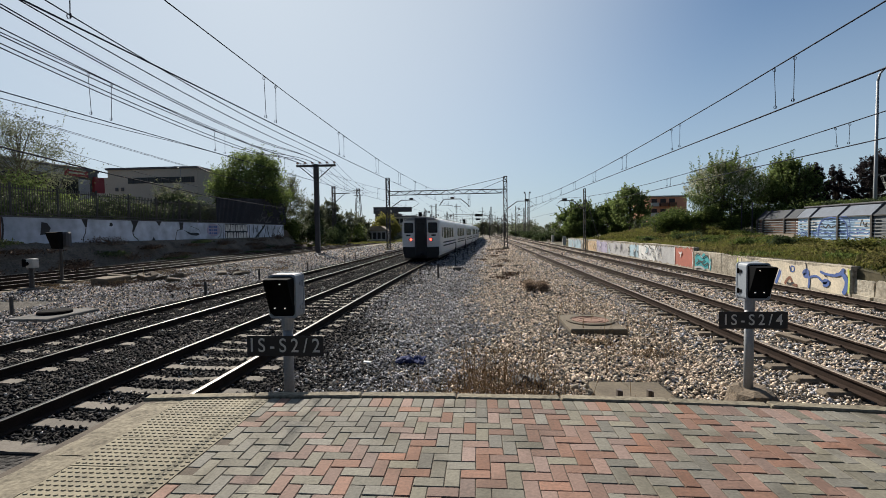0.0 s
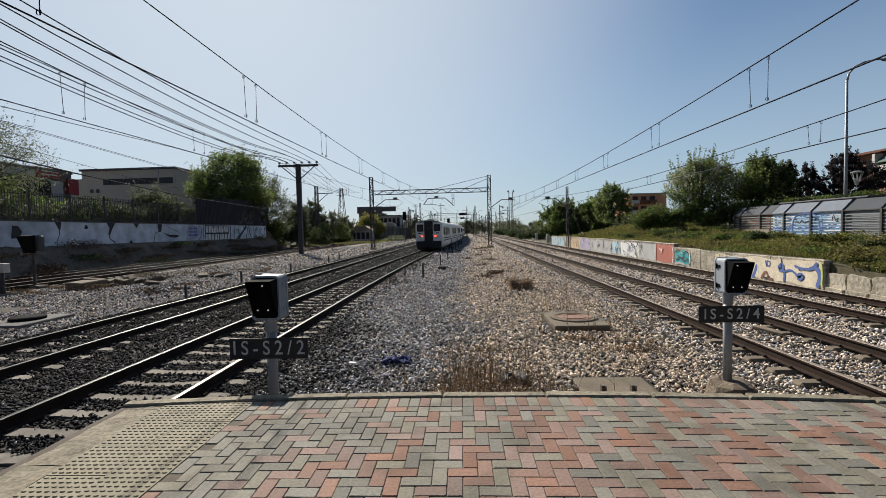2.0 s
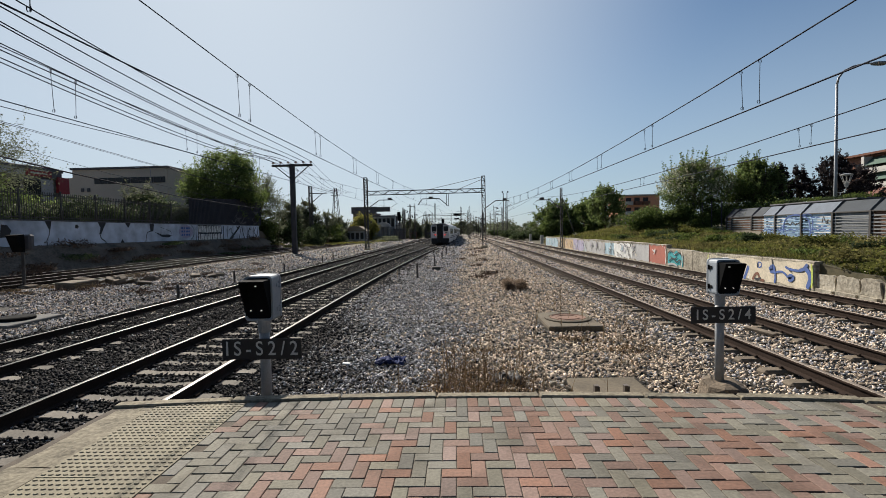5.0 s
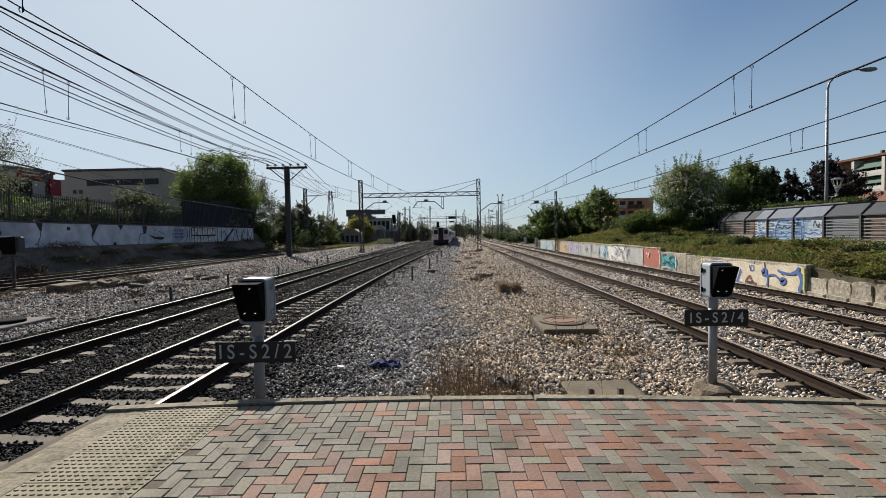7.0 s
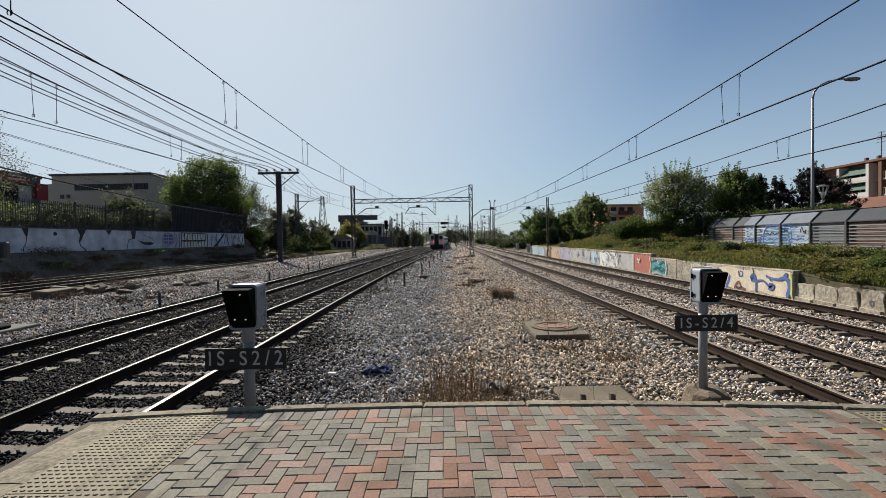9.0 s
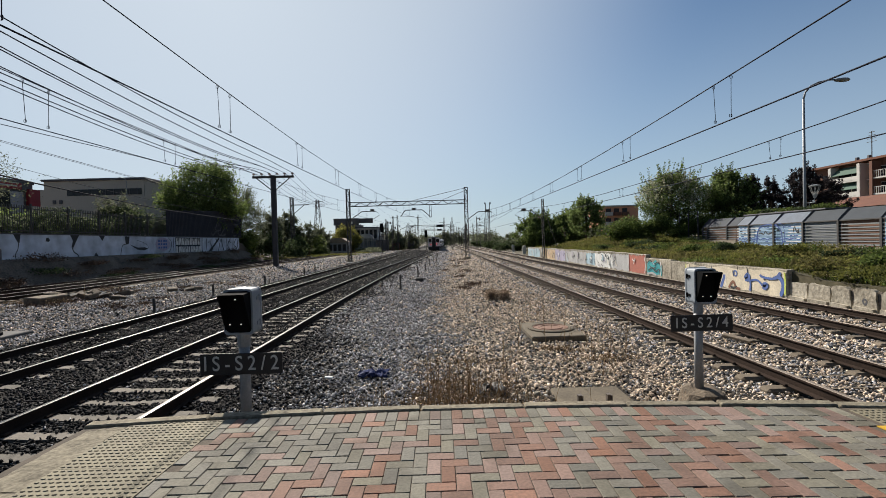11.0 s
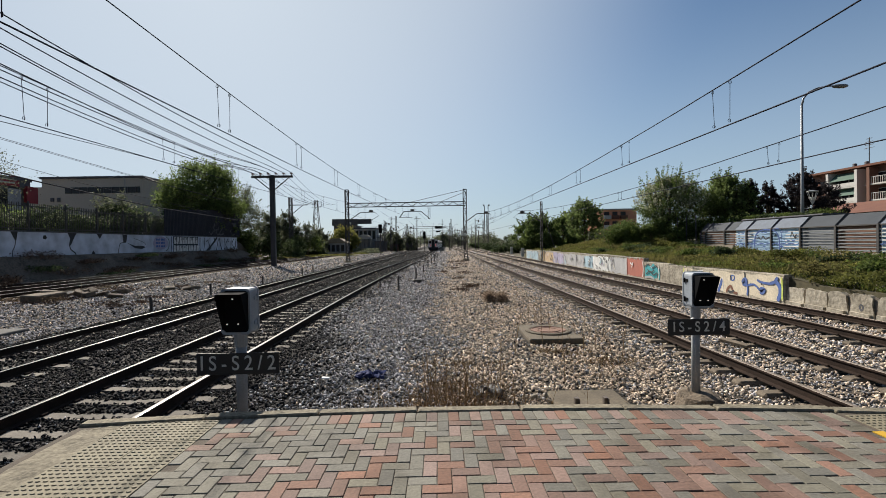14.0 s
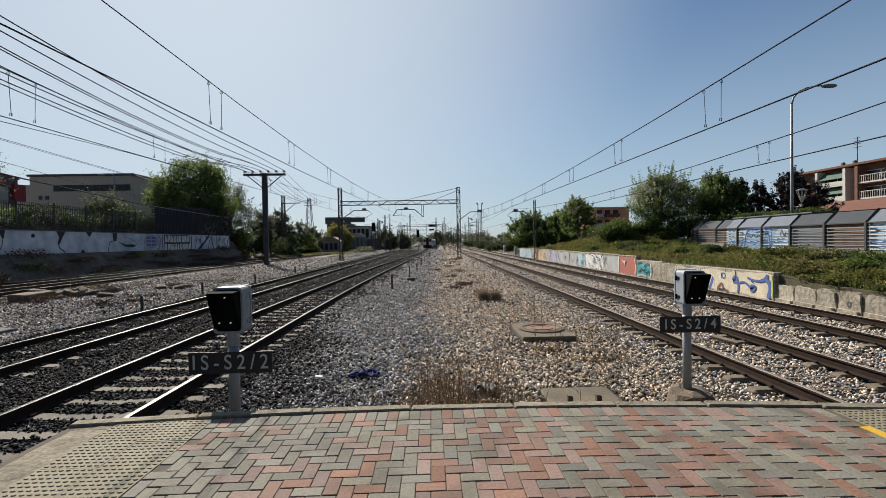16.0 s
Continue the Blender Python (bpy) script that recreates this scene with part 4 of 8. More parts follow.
def build_barriers():
    """Old broken concrete barriers in a row by the track, with dark gaps between them."""
    rnd = random.Random(2)
    for k, (y0, y1) in enumerate(((15.45, 14.72), (14.66, 13.86), (13.78, 13.08), (13.0, 12.3), (12.22, 11.3), (11.22, 10.3), (10.22, 9.3), (9.22, 8.3))):
        n = 7
        t = thing("concrete_barrier", "weathered pale concrete barrier segment with broken edges", "barrier", "barriers by the track", pose(12.42 + rnd.uniform(-0.03, 0.03), (y0 + y1) / 2, 0, rz=rnd.uniform(-2, 2)))
        w = (y0 - y1) / 2
        top = -0.1 + rnd.uniform(-0.03, 0.03)
        up = [(-w + 2 * w * i / n + (rnd.uniform(0.0, 0.05) if i == 0 else rnd.uniform(-0.05, 0) if i == n else 0), top + rnd.uniform(-0.05, 0.03) - (0.06 if i in (0, n) else 0)) for i in range(n + 1)]
        mid = [(w - rnd.uniform(0, 0.05), -0.35), (w, -0.55), (w, -0.85), (-w, -0.85), (-w, -0.55), (-w + rnd.uniform(0, 0.05), -0.35)]
        part("body", Shape().prism(up + mid, -0.18, 0.2, "x"), M["old_wall"], t)
        part("foot", Shape().prism([(-w + 0.03, -0.85), (w - 0.03, -0.85), (w - 0.06, -0.6), (-w + 0.05, -0.63)], -0.27, -0.17, "x"), M["old_wall"], t)
        part("gap_dirt", Shape().box(0.02, -w - 0.04, -0.5, 0.3, 0.12, 0.74), M["bank"], t)
        if k == 3:
            part("spray_mark", stroke([(0.0, -0.36), (0.06, -0.44), (0.0, -0.54), (-0.05, -0.44), (0.0, -0.37)], 0.05, -0.181, -1), PAINT["charcoal"], t)
    for k in range(60):
        x, y = rnd.uniform(12.62, 14.2), rnd.uniform(9, 15.3)
        r = rnd.uniform(0.03, 0.11)
        solid("rubble", Shape().block(0, 0, 0, r * 2, r * 1.4, r, r * 0.25, pose(x, y, ground_z(x, y) + r * 0.3, rnd.uniform(-25, 25), rnd.uniform(-25, 25), rnd.uniform(0, 180))), M["old_wall"], "broken lump of concrete on the verge", "rubble", "rubble behind the barriers")


build_barriers()


# ---- signals ----
def text_mesh(words, size):
    cu = bpy.data.curves.new("lettering", "FONT")
    cu.body, cu.size, cu.extrude, cu.align_x, cu.align_y = words, size, 0.002, "CENTER", "CENTER"
    cu.space_character = 1.5
    cu.offset = 0.0015
    ob = bpy.data.objects.new("lettering", cu)
    scene.collection.objects.link(ob)
    dg = bpy.context.evaluated_depsgraph_get()
    me = bpy.data.meshes.new_from_object(ob.evaluated_get(dg))
    bpy.data.objects.remove(ob)
    me.materials.clear()
    me.materials.append(M["sign_white"])
    return me


def dwarf_signal(x, y, base, words, plate, letters, plate_z, head_z, k, lamps, hinge, shift, label):
    """k: the head's size; plate: width and height; hinge: the side of the housing that carries the hinges; shift: the head's offset from the post."""
    t = thing("shunting_signal", label, "railway signal", "signals at the platform end", (x, y, base))
    h = head_z - base
    part("post", Shape().tube([(0, 0, 0), (0, 0, h - 0.2 * k)], 0.051 * k, 14), M["steel"], t, smooth=True)
    part("clamp", Shape().tube([(0, 0, h - 0.34 * k), (0, 0, h - 0.2 * k)], 0.06 * k, 14), M["steel"], t)
    part("mount", Shape().box(shift / 2, 0.06 * k, h - 0.225 * k, 0.12 * k + abs(shift), 0.14 * k, 0.03), M["steel"], t)
    out = []
    for cx, cz, a0 in ((0.1, 0.18, 0), (-0.1, 0.18, 90), (-0.1, -0.18, 180), (0.1, -0.18, 270)):
        out += [(shift + k * (cx + 0.04 * math.cos(radians(a0 + 30 * q))), h + k * (cz + 0.04 * math.sin(radians(a0 + 30 * q)))) for q in range(4)]
    deep = 0.13 * k
    hd = part("housing", Shape().prism(out, -0.03 * k, deep, "y"), M["signal_grey"], t, "grey metal signal housing")
    inner = [(shift + (px - shift) * 0.88, h + (pz - h) * 0.91) for px, pz in out]
    rim = Shape()
    n = len(out)
    rim.v = [(a, -0.055 * k, b) for a, b in out] + [(a, -0.055 * k, b) for a, b in inner] + [(a, -0.03 * k, b) for a, b in out] + [(a, -0.03 * k, b) for a, b in inner]
    for q in range(n):
        r = (q + 1) % n
        rim.f += [(q, r, n + r, n + q), (q, 2 * n + q, 2 * n + r, r), (n + q, n + r, 3 * n + r, 3 * n + q)]
    part("rim", rim, M["signal_grey"], hd)
    part("front_plate", Shape().prism(inner, -0.036 * k, -0.0302 * k, "y"), M["black"], hd, "black front plate")
    part("rear_door", Shape().prism([(shift + (a - shift) * 1.04, h + (b - h) * 1.03) for a, b in out], deep, deep + 0.022 * k, "y"), M["signal_grey"], hd)
    for q in (-1, 1):
        hx = shift + hinge * 0.148 * k
        s = Shape().tube([(hx, deep - 0.03 * k, h + 0.12 * q * k - 0.03 * k), (hx, deep - 0.03 * k, h + 0.12 * q * k + 0.03 * k)], 0.013 * k, 8)
        s.box(shift + hinge * 0.142 * k, deep - 0.06 * k, h + 0.12 * q * k, 0.012 * k, 0.07 * k, 0.035 * k)
        part("hinge", s, M["black" if hinge < 0 else "signal_grey"], hd)
    hood = Shape()
    w, t0, b0, e = 0.119 * k, h + 0.185 * k, h - 0.172 * k, 0.006 * k
    for sx in (-1, 1):
        side = [(-0.036 * k, t0), (-0.21 * k, t0 - 0.01 * k), (-0.065 * k, b0), (-0.036 * k, b0)]
        hood.prism(side, shift + sx * w - e / 2, shift + sx * w + e / 2, "x")
    hood.prism([(-0.036 * k, t0), (-0.21 * k, t0 - 0.01 * k), (-0.21 * k, t0 - 0.01 * k + e), (-0.036 * k, t0 + e)], shift - w, shift + w, "x")
    part("hood", hood, M["black"], hd, "black sun hood")
    for lx, lz in lamps:
        lx = shift / k + lx
        part("lens", Shape().tube([(k * lx, -0.036 * k, h + lz * k), (k * lx, -0.055 * k, h + lz * k)], 0.005 * k, 12), M["lamp_white"], hd, "lit white lamp")
    pz = plate_z - base
    pl = part("name_plate", Shape().block(0, -0.075 * k, pz, plate[0], 0.012, plate[1], 0.004), M["sign_black"], t, "black plate with white lettering")
    le = part("lettering", text_mesh(words, letters), None, pl, "white letters " + words)
    le.matrix_basis = pose(0, -0.075 * k - 0.0085, pz, 90) @ Matrix.Diagonal((0.86, 1, 1, 1))
    part("bracket", Shape().box(0, -0.064 * k, pz, 0.2, 0.03, 0.05), M["steel"], t)
    return t


dwarf_signal(-2.50, 5.60, -0.8, "IS-S2/2", (1.02, 0.265), 0.256, 0.17, 0.81, 1.30, ((-0.085, -0.12), (0.02, -0.12), (-0.03, 0.12)), 1, -0.03, "low grey signal with black hood and plate before the kerb")
dwarf_signal(3.50, 6.0, -0.6, "IS-S2/4", (0.84, 0.22), 0.195, 0.43, 0.92, 1.08, ((-0.03, -0.13), (0.07, -0.13), (0.02, 0.13)), -1, 0.075, "low grey signal with black hood on a concrete footing")
foot = Shape()
for q, (w, z) in enumerate(((1.0, -0.86), (1.05, -0.72), (1.0, -0.6), (0.82, -0.5), (0.5, -0.46))):
    ring = [(0.42 * math.cos(math.tau * i / 9), 0.34 * math.sin(math.tau * i / 9)) for i in range(9)]
    foot.v += [(3.54 + 0.72 * w * px * (1 + 0.22 * noise.noise((px * 3, py * 3, q * 0.7))), 5.98 + w * py * (1 + 0.22 * noise.noise((px * 3, py * 3, q + 5.0))), z + 0.04 * noise.noise((px * 5, py * 5, 1.0))) for px, py in ring]
for q in range(4):
    foot.f += [(q * 9 + i, q * 9 + (i + 1) % 9, q * 9 + 9 + (i + 1) % 9, q * 9 + 9 + i) for i in range(9)]
foot.f += [tuple(range(36, 45)), tuple(range(9))[::-1]]
solid("signal_footing", foot, M["footing"], "rough broken concrete footing under a signal", "footing")


# ---- loose things on the gravel ----
def build_manhole(x, y, z, label, rx=0.62):
    t = thing("manhole", label, "manhole", "manholes", (x, y, z))
    part("slab", Shape().block(0, 0, 0.02, 1.25, 1.75, 0.12, 0.02), M["old_slab" if x > 0 else "grey_slab"], t)
    if x > 0:
        part("ring", Shape().lathe(0.02, 0.05, [(0.56, 0.07), (0.56, 0.105), (0.53, 0.118), (0.46, 0.118), (0.44, 0.1)], 28), M["old_slab"], t)
        part("cover", Shape().lathe(0.02, 0.05, [(0.43, 0.07), (0.43, 0.118), (0.4, 0.122), (0.385, 0.106), (0.3, 0.106), (0.29, 0.12), (0.24, 0.12), (0.23, 0.106), (0.02, 0.106)], 28), M["shed_rust"], t, "rusty round iron cover with raised rings")
    else:
        part("cover", Shape().lathe(-0.05, 0.05, [(0.42, 0.07), (0.42, 0.15), (0.38, 0.175), (0.05, 0.18)], 24), M["black"], t, "raised dark round cover")


build_manhole(2.68, 10.9, -0.685, "square concrete manhole slab with a round rusty cover")
build_manhole(-12.5, 12.1, -0.72, "flat concrete manhole slab among the gravel")
blk = thing("concrete_foundation", "small concrete foundation with two rusty steel stubs", "foundation", "", (2.16, 6.3, -0.84))
part("block", Shape().block(0, 0, 0.06, 1.05, 1.0, 0.2, 0.03), M["old_slab"], blk)
for k in (-1, 1):
    part("steel_stub", Shape().box(k * 0.2 - 0.09, -0.25, 0.22, 0.05, 0.07, 0.16).box(k * 0.2 - 0.06, -0.25, 0.22, 0.012, 0.12, 0.16), M["rail_rust"], blk)


solid("plank", Shape().block(0, 0, 0, 0.62, 0.16, 0.06, 0.01, pose(6.47, 9.6, -0.67, 4, 4, -68)), M["old_sleeper"], "grey plank lying between the rails", "plank")


# ---- overhead line ----
def lattice(x, y, z0, z1, w, step=0.55, bar=0.035):
    """A square lattice mast: four corner angles and zigzag bracing."""
    s = Shape()
    h = w / 2
    for i in (-1, 1):
        for j in (-1, 1):
            s.box(x + i * h, y + j * h, (z0 + z1) / 2, bar * 1.6, bar * 1.6, z1 - z0)
    n = max(1, int((z1 - z0) / step))
    for k in range(n):
        a, b = z0 + (z1 - z0) * k / n, z0 + (z1 - z0) * (k + 1) / n
        f = 1 if k % 2 else -1
        for j in (-1, 1):
            s.tube([(x - f * h, y + j * h, a), (x + f * h, y + j * h, b)], bar * 0.55, 4)
            s.tube([(x + j * h, y - f * h, a), (x + j * h, y + f * h, b)], bar * 0.55, 4)
            s.box(x, y + j * h, b, w, bar, bar)
    return s


def insulator(s, a, b):
    a, b = Vector(a), Vector(b)
    d = (b - a).normalized()
    for k in range(5):
        c = a + (b - a) * (k + 0.5) / 5
        s.tube([c - d * 0.012, c + d * 0.012], 0.075, 8)
    s.tube([a, b], 0.025, 6)


def cantilever(t, x, y, xw, zc, zm):
    """Bracket arm from the mast at x to the wire over xw: a rising tube, a level end with a clamp, and the registration arm."""
    k = 1 if xw > x else -1
    d = abs(xw - x)
    zt = zc + 0.55 * (zm - zc) + 0.2
    part("bracket_arm", Shape().tube([(x + k * 0.25, y, zc), (x + k * d * 0.55, y, zt), (xw + k * 0.35, y, zt)], 0.055, 6), M["dark_steel"], t)
    part("clamp", Shape().box(xw - k * 0.1, y, zt + 0.16, 0.5, 0.12, 0.22), M["dark_steel"], t)
    part("registration_arm", Shape().tube([(xw + k * 0.35, y, zt), (xw + k * 0.9, y, zt - 0.45), (xw, y, zc + 0.02)], 0.03, 5), M["dark_steel"], t)
    s = Shape()
    insulator(s, (x + k * 0.2, y, zc - 0.03), (x + k * 0.6, y, zc + 0.2))
    part("insulator", s, M["insulator"], t)


def build_portal():
    y, xl, xr = 57.5, -11.65, 3.6
    t = thing("catenary_portal", "dark steel lattice portal carrying the overhead wires across two tracks", "catenary portal", "overhead line masts")
    part("mast", lattice(xl, y, -0.8, 8.7, 0.42, 0.6, 0.05), M["dark_steel"], t)
    part("mast", lattice(xr, y, -0.8, 8.55, 0.42, 0.6, 0.05), M["dark_steel"], t)
    s = Shape()
    z0, z1 = 6.45, 6.95
    for j in (-0.2, 0.2):
        for z in (z0, z1):
            s.box((xl + xr) / 2, y + j, z, xr - xl, 0.06, 0.07)
        n = 20
        for k in range(n):
            a, b = xl + (xr - xl) * k / n, xl + (xr - xl) * (k + 1) / n
            s.tube([(a, y + j, z0 if k % 2 else z1), (b, y + j, z1 if k % 2 else z0)], 0.028, 4)
    part("beam", s, M["dark_steel"], t)
    part("stay", Shape().tube([(xr, y, 8.5), (-3.6, y, 6.95)], 0.03, 5).tube([(xr, y, 8.2), (0.4, y, 6.95)], 0.03, 5), M["dark_steel"], t)
    part("drop_tube", Shape().box(-1.17, y, 5.65, 0.06, 0.2, 1.7).box(-0.93, y, 5.65, 0.06, 0.2, 1.7).box(-1.05, y, 4.84, 0.3, 0.2, 0.07).box(-1.05, y, 5.7, 0.2, 0.06, 0.05), M["dark_steel"], t)
    part("footing", Shape().block(xl, y, -0.65, 0.8, 0.8, 0.4, 0.04), M["concrete"], t)
    part("footing", Shape().block(xr, y, -0.65, 0.8, 0.8, 0.4, 0.04), M["concrete"], t)
    part("bracket_arm", Shape().tube([(-1.1, y, 4.92), (-2.1, y, 5.8), (-4.3, y, 5.8), (-4.9, y, 5.0)], 0.06, 6), M["dark_steel"], t)
    part("clamp", Shape().box(-3.2, y, 5.96, 0.5, 0.12, 0.22), M["dark_steel"], t)
    part("registration_arm", Shape().tube([(-4.85, y, 5.05), (-3.2, y, 4.97)], 0.025, 5), M["dark_steel"], t)
    cantilever(t, xl, y, -8.65 + bend_outer(y), 4.75, 6.25)
    cantilever(t, xr, y, 6.4, 4.45, 5.75)


build_portal()


def wire_mast(x, y, xw, h, label="dark lattice mast with a bracket arm beside the track", zc=4.7, w=0.27):
    t = thing("catenary_mast", label, "catenary mast", "overhead line masts")
    part("mast", lattice(x, y, ground_z(x, y) - 0.1, h, w, 0.6, 0.04 if w > 0.25 else 0.03), M["dark_steel"], t)
    if xw is not None:
        cantilever(t, x, y, xw, zc, zc + 1.25)
    return t


m = wire_mast(12.0, 51.0, 9.7, 6.2, zc=4.0, w=0.2)
part("stay", Shape().tube([(12.1, 51.0, 5.2), (13.6, 51.0, 0.6)], 0.04, 6), M["dark_steel"], m)


def run(name, label, pts, r, group="overhead wires"):
    return solid(name, Shape().tube(pts, r, 5, cap=False), M["wire"], label, "overhead wire", group)


def catenary(xc, contact, mess, y0, y1, drop_from, spread, step, r=0.0105):
    """Contact wire, messenger and paired droppers over a track; the wires follow the track."""
    t = thing("overhead_line", "dark contact wire hung from a messenger wire by droppers", "overhead wire", "overhead wires")
    ys = [y0 + (y1 - y0) * i / 48 for i in range(49)]

    part("contact_wire", Shape().tube([(xc(y), y, contact(y)) for y in ys], r, 6, cap=False), M["wire"], t)
    part("messenger_wire", Shape().tube([(xc(y), y, mess(y)) for y in ys], r * 0.9, 6, cap=False), M["wire"], t)
    y = drop_from
    while y < 56:
        for d in (0, spread):
            q = y + d
            g = q + (0.05 if d else -0.03)  # they hang a little askew
            s = Shape().tube([(xc(g), g, mess(g)), (xc(q) + 0.01, q, contact(q) + 0.05)], 0.006, 5)
            s.tube([(xc(g) + 0.03 * math.cos(a), g, mess(g) - 0.04 + 0.04 * math.sin(a)) for a in (math.tau * k / 8 for k in range(9))], 0.006, 4)
            s.tube([(xc(q) + 0.03 * math.cos(a), q, contact(q) + 0.05 + 0.035 + 0.035 * math.sin(a)) for a in (math.tau * k / 8 for k in range(9))], 0.007, 4)
            part("dropper", s, M["wire"], t)
        y += step
    return t


def sagging(low, at, k=0.0009, far=57.5):
    return lambda y: low + k * (y - at) ** 2 if y < far else low + k * (far - at) ** 2 - 0.5 * math.sin(math.pi * ((y - far) % 55) / 55)


catenary(lambda y: -4.75 + bend(y), lambda y: min(4.06 + 0.0135 * y, 5.0), sagging(5.09, 19), -20, 230, 9.8 - 5.35 * 5, 0.5, 5.35)
catenary(lambda y: -8.65 + bend_outer(y), lambda y: min(4.24 + 0.0075 * y, 4.8), lambda y: sagging(5.06, 19, 0.0011)(y) + 0.0012 * max(0.0, 19 - y) ** 2, -20, 230, 9.45 - 4.75 * 5, 0.55, 4.75)
catenary(lambda y: 6.1 + 0.006 * y, lambda y: min(3.92 + 0.0085 * y, 4.45), sagging(4.68, 25.5), -20, 230, 9.25 - 4.95 * 5, 0.52, 4.95, 0.0145)
catenary(lambda y: 10.1, lambda y: min(3.76 + 0.002 * y, 4.0), sagging(4.25, 24, 0.0013), -20, 230, 13.0 - 5.6 * 5, 0.4, 5.6, 0.016)


def build_line_pole():
    x, y = -18.8, 51.0
    t = thing("line_pole", "dark pole with a crossarm of insulators carrying feeder cables", "utility pole")
    part("pole", Shape().prism([(-0.26, -0.2), (0.26, -0.2), (0.26, 0.2), (-0.26, 0.2)], -0.8, 9.7, "z"), M["pole"], t)
    t.matrix_world = pose(x, y, 0)
    part("crossarm", Shape().box(0, 0, 9.53, 4.7, 0.22, 0.24), M["dark_steel"], t)
    part("brace", Shape().tube([(-2.0, 0, 9.5), (-0.2, 0, 8.0)], 0.06, 5), M["dark_steel"], t)
    part("brace", Shape().tube([(2.0, 0, 9.5), (0.2, 0, 8.0)], 0.06, 5), M["dark_steel"], t)
    for k in range(6):
        s = Shape()
        insulator(s, (-2.2 + 0.88 * k, 0, 9.62), (-2.2 + 0.88 * k, 0, 10.0))
        s.tube([(-2.2 + 0.88 * k, 0, 9.8), (-2.2 + 0.88 * k, 0, 9.98)], 0.19, 8, 0.12)
        part("insulator", s, M["insulator"], t)
    # along this span each cable hangs by its own sag: offset on the arm, lowest height, where, and how sharply it rises
    for dx, low, at, k in ((2.2, 10.1, 36, 0.0018), (1.3, 9.9, 38, 0.0018), (0.4, 9.65, 35, 0.003), (0.44, 9.5, 35, 0.003), (-0.4, 9.2, 38, 0.0021), (-1.3, 9.6, 34, 0.0023), (-1.34, 9.1, 38, 0.0019), (-2.2, 9.2, 38, 0.0022)):
        ys = [y - 2.3 * i for i in range(31)]
        pts = [(x + dx, v, (low + k * (v - at) ** 2) * (1 - smooth(38, 51, v)) + 9.98 * smooth(38, 51, v)) for v in ys]
        run("feeder_cable", "dark feeder cable sagging between poles", pts, 0.027)
    for k in range(6):
        dx = -2.2 + 0.88 * k
        pts = [(x + dx - 0.1 * 39 * i / 10, y + 39 * i / 10, 9.98 - 0.9 * math.sin(math.pi * i / 10) - 0.3 * i / 10) for i in range(11)]
        run("feeder_cable", "dark feeder cable running on to the next pole", pts, 0.022)
    pts = [(-22, -10, 7.0), (-22, 19, 5.84), (-22, 24.6, 5.4), (-22, 35, 4.8), (-22.5, 50, 4.6)]
    run("yard_wire", "dark wire over the siding", pts, 0.042)
    for d, r in ((0.0, 0.014), (-0.07, 0.012)):
        pts = [(-22.1, -10, 8.9 + d), (-22.1, 8, 8.0 + d), (-22.1, 19.2, 7.52 + d), (-22.1, 25.6, 7.23 + d), (-22.1, 31, 6.98 + d), (-22.1, 40, 6.66 + d * 0.5), (-22.2, 50, 6.4)]
        run("yard_wire", "thin paired wire over the siding", pts, r)
    pts = [(-25.9, -10, 9.8), (-25.9, 10, 8.4), (-25.9, 26.3, 7.03), (-25.9, 32.6, 6.45), (-25.9, 50, 5.6)]
    run("yard_wire", "thin wire over the outer siding", pts, 0.014)
    pts = [(-8.69 + bend_outer(v), v, 4.24 + 0.0075 * v - 0.12 * smooth(14, 7.5, v)) for v in range(-20, 17)]
    run("second_contact_wire", "thin wire joining the contact wire of the second track", pts, 0.008)


build_line_pole()


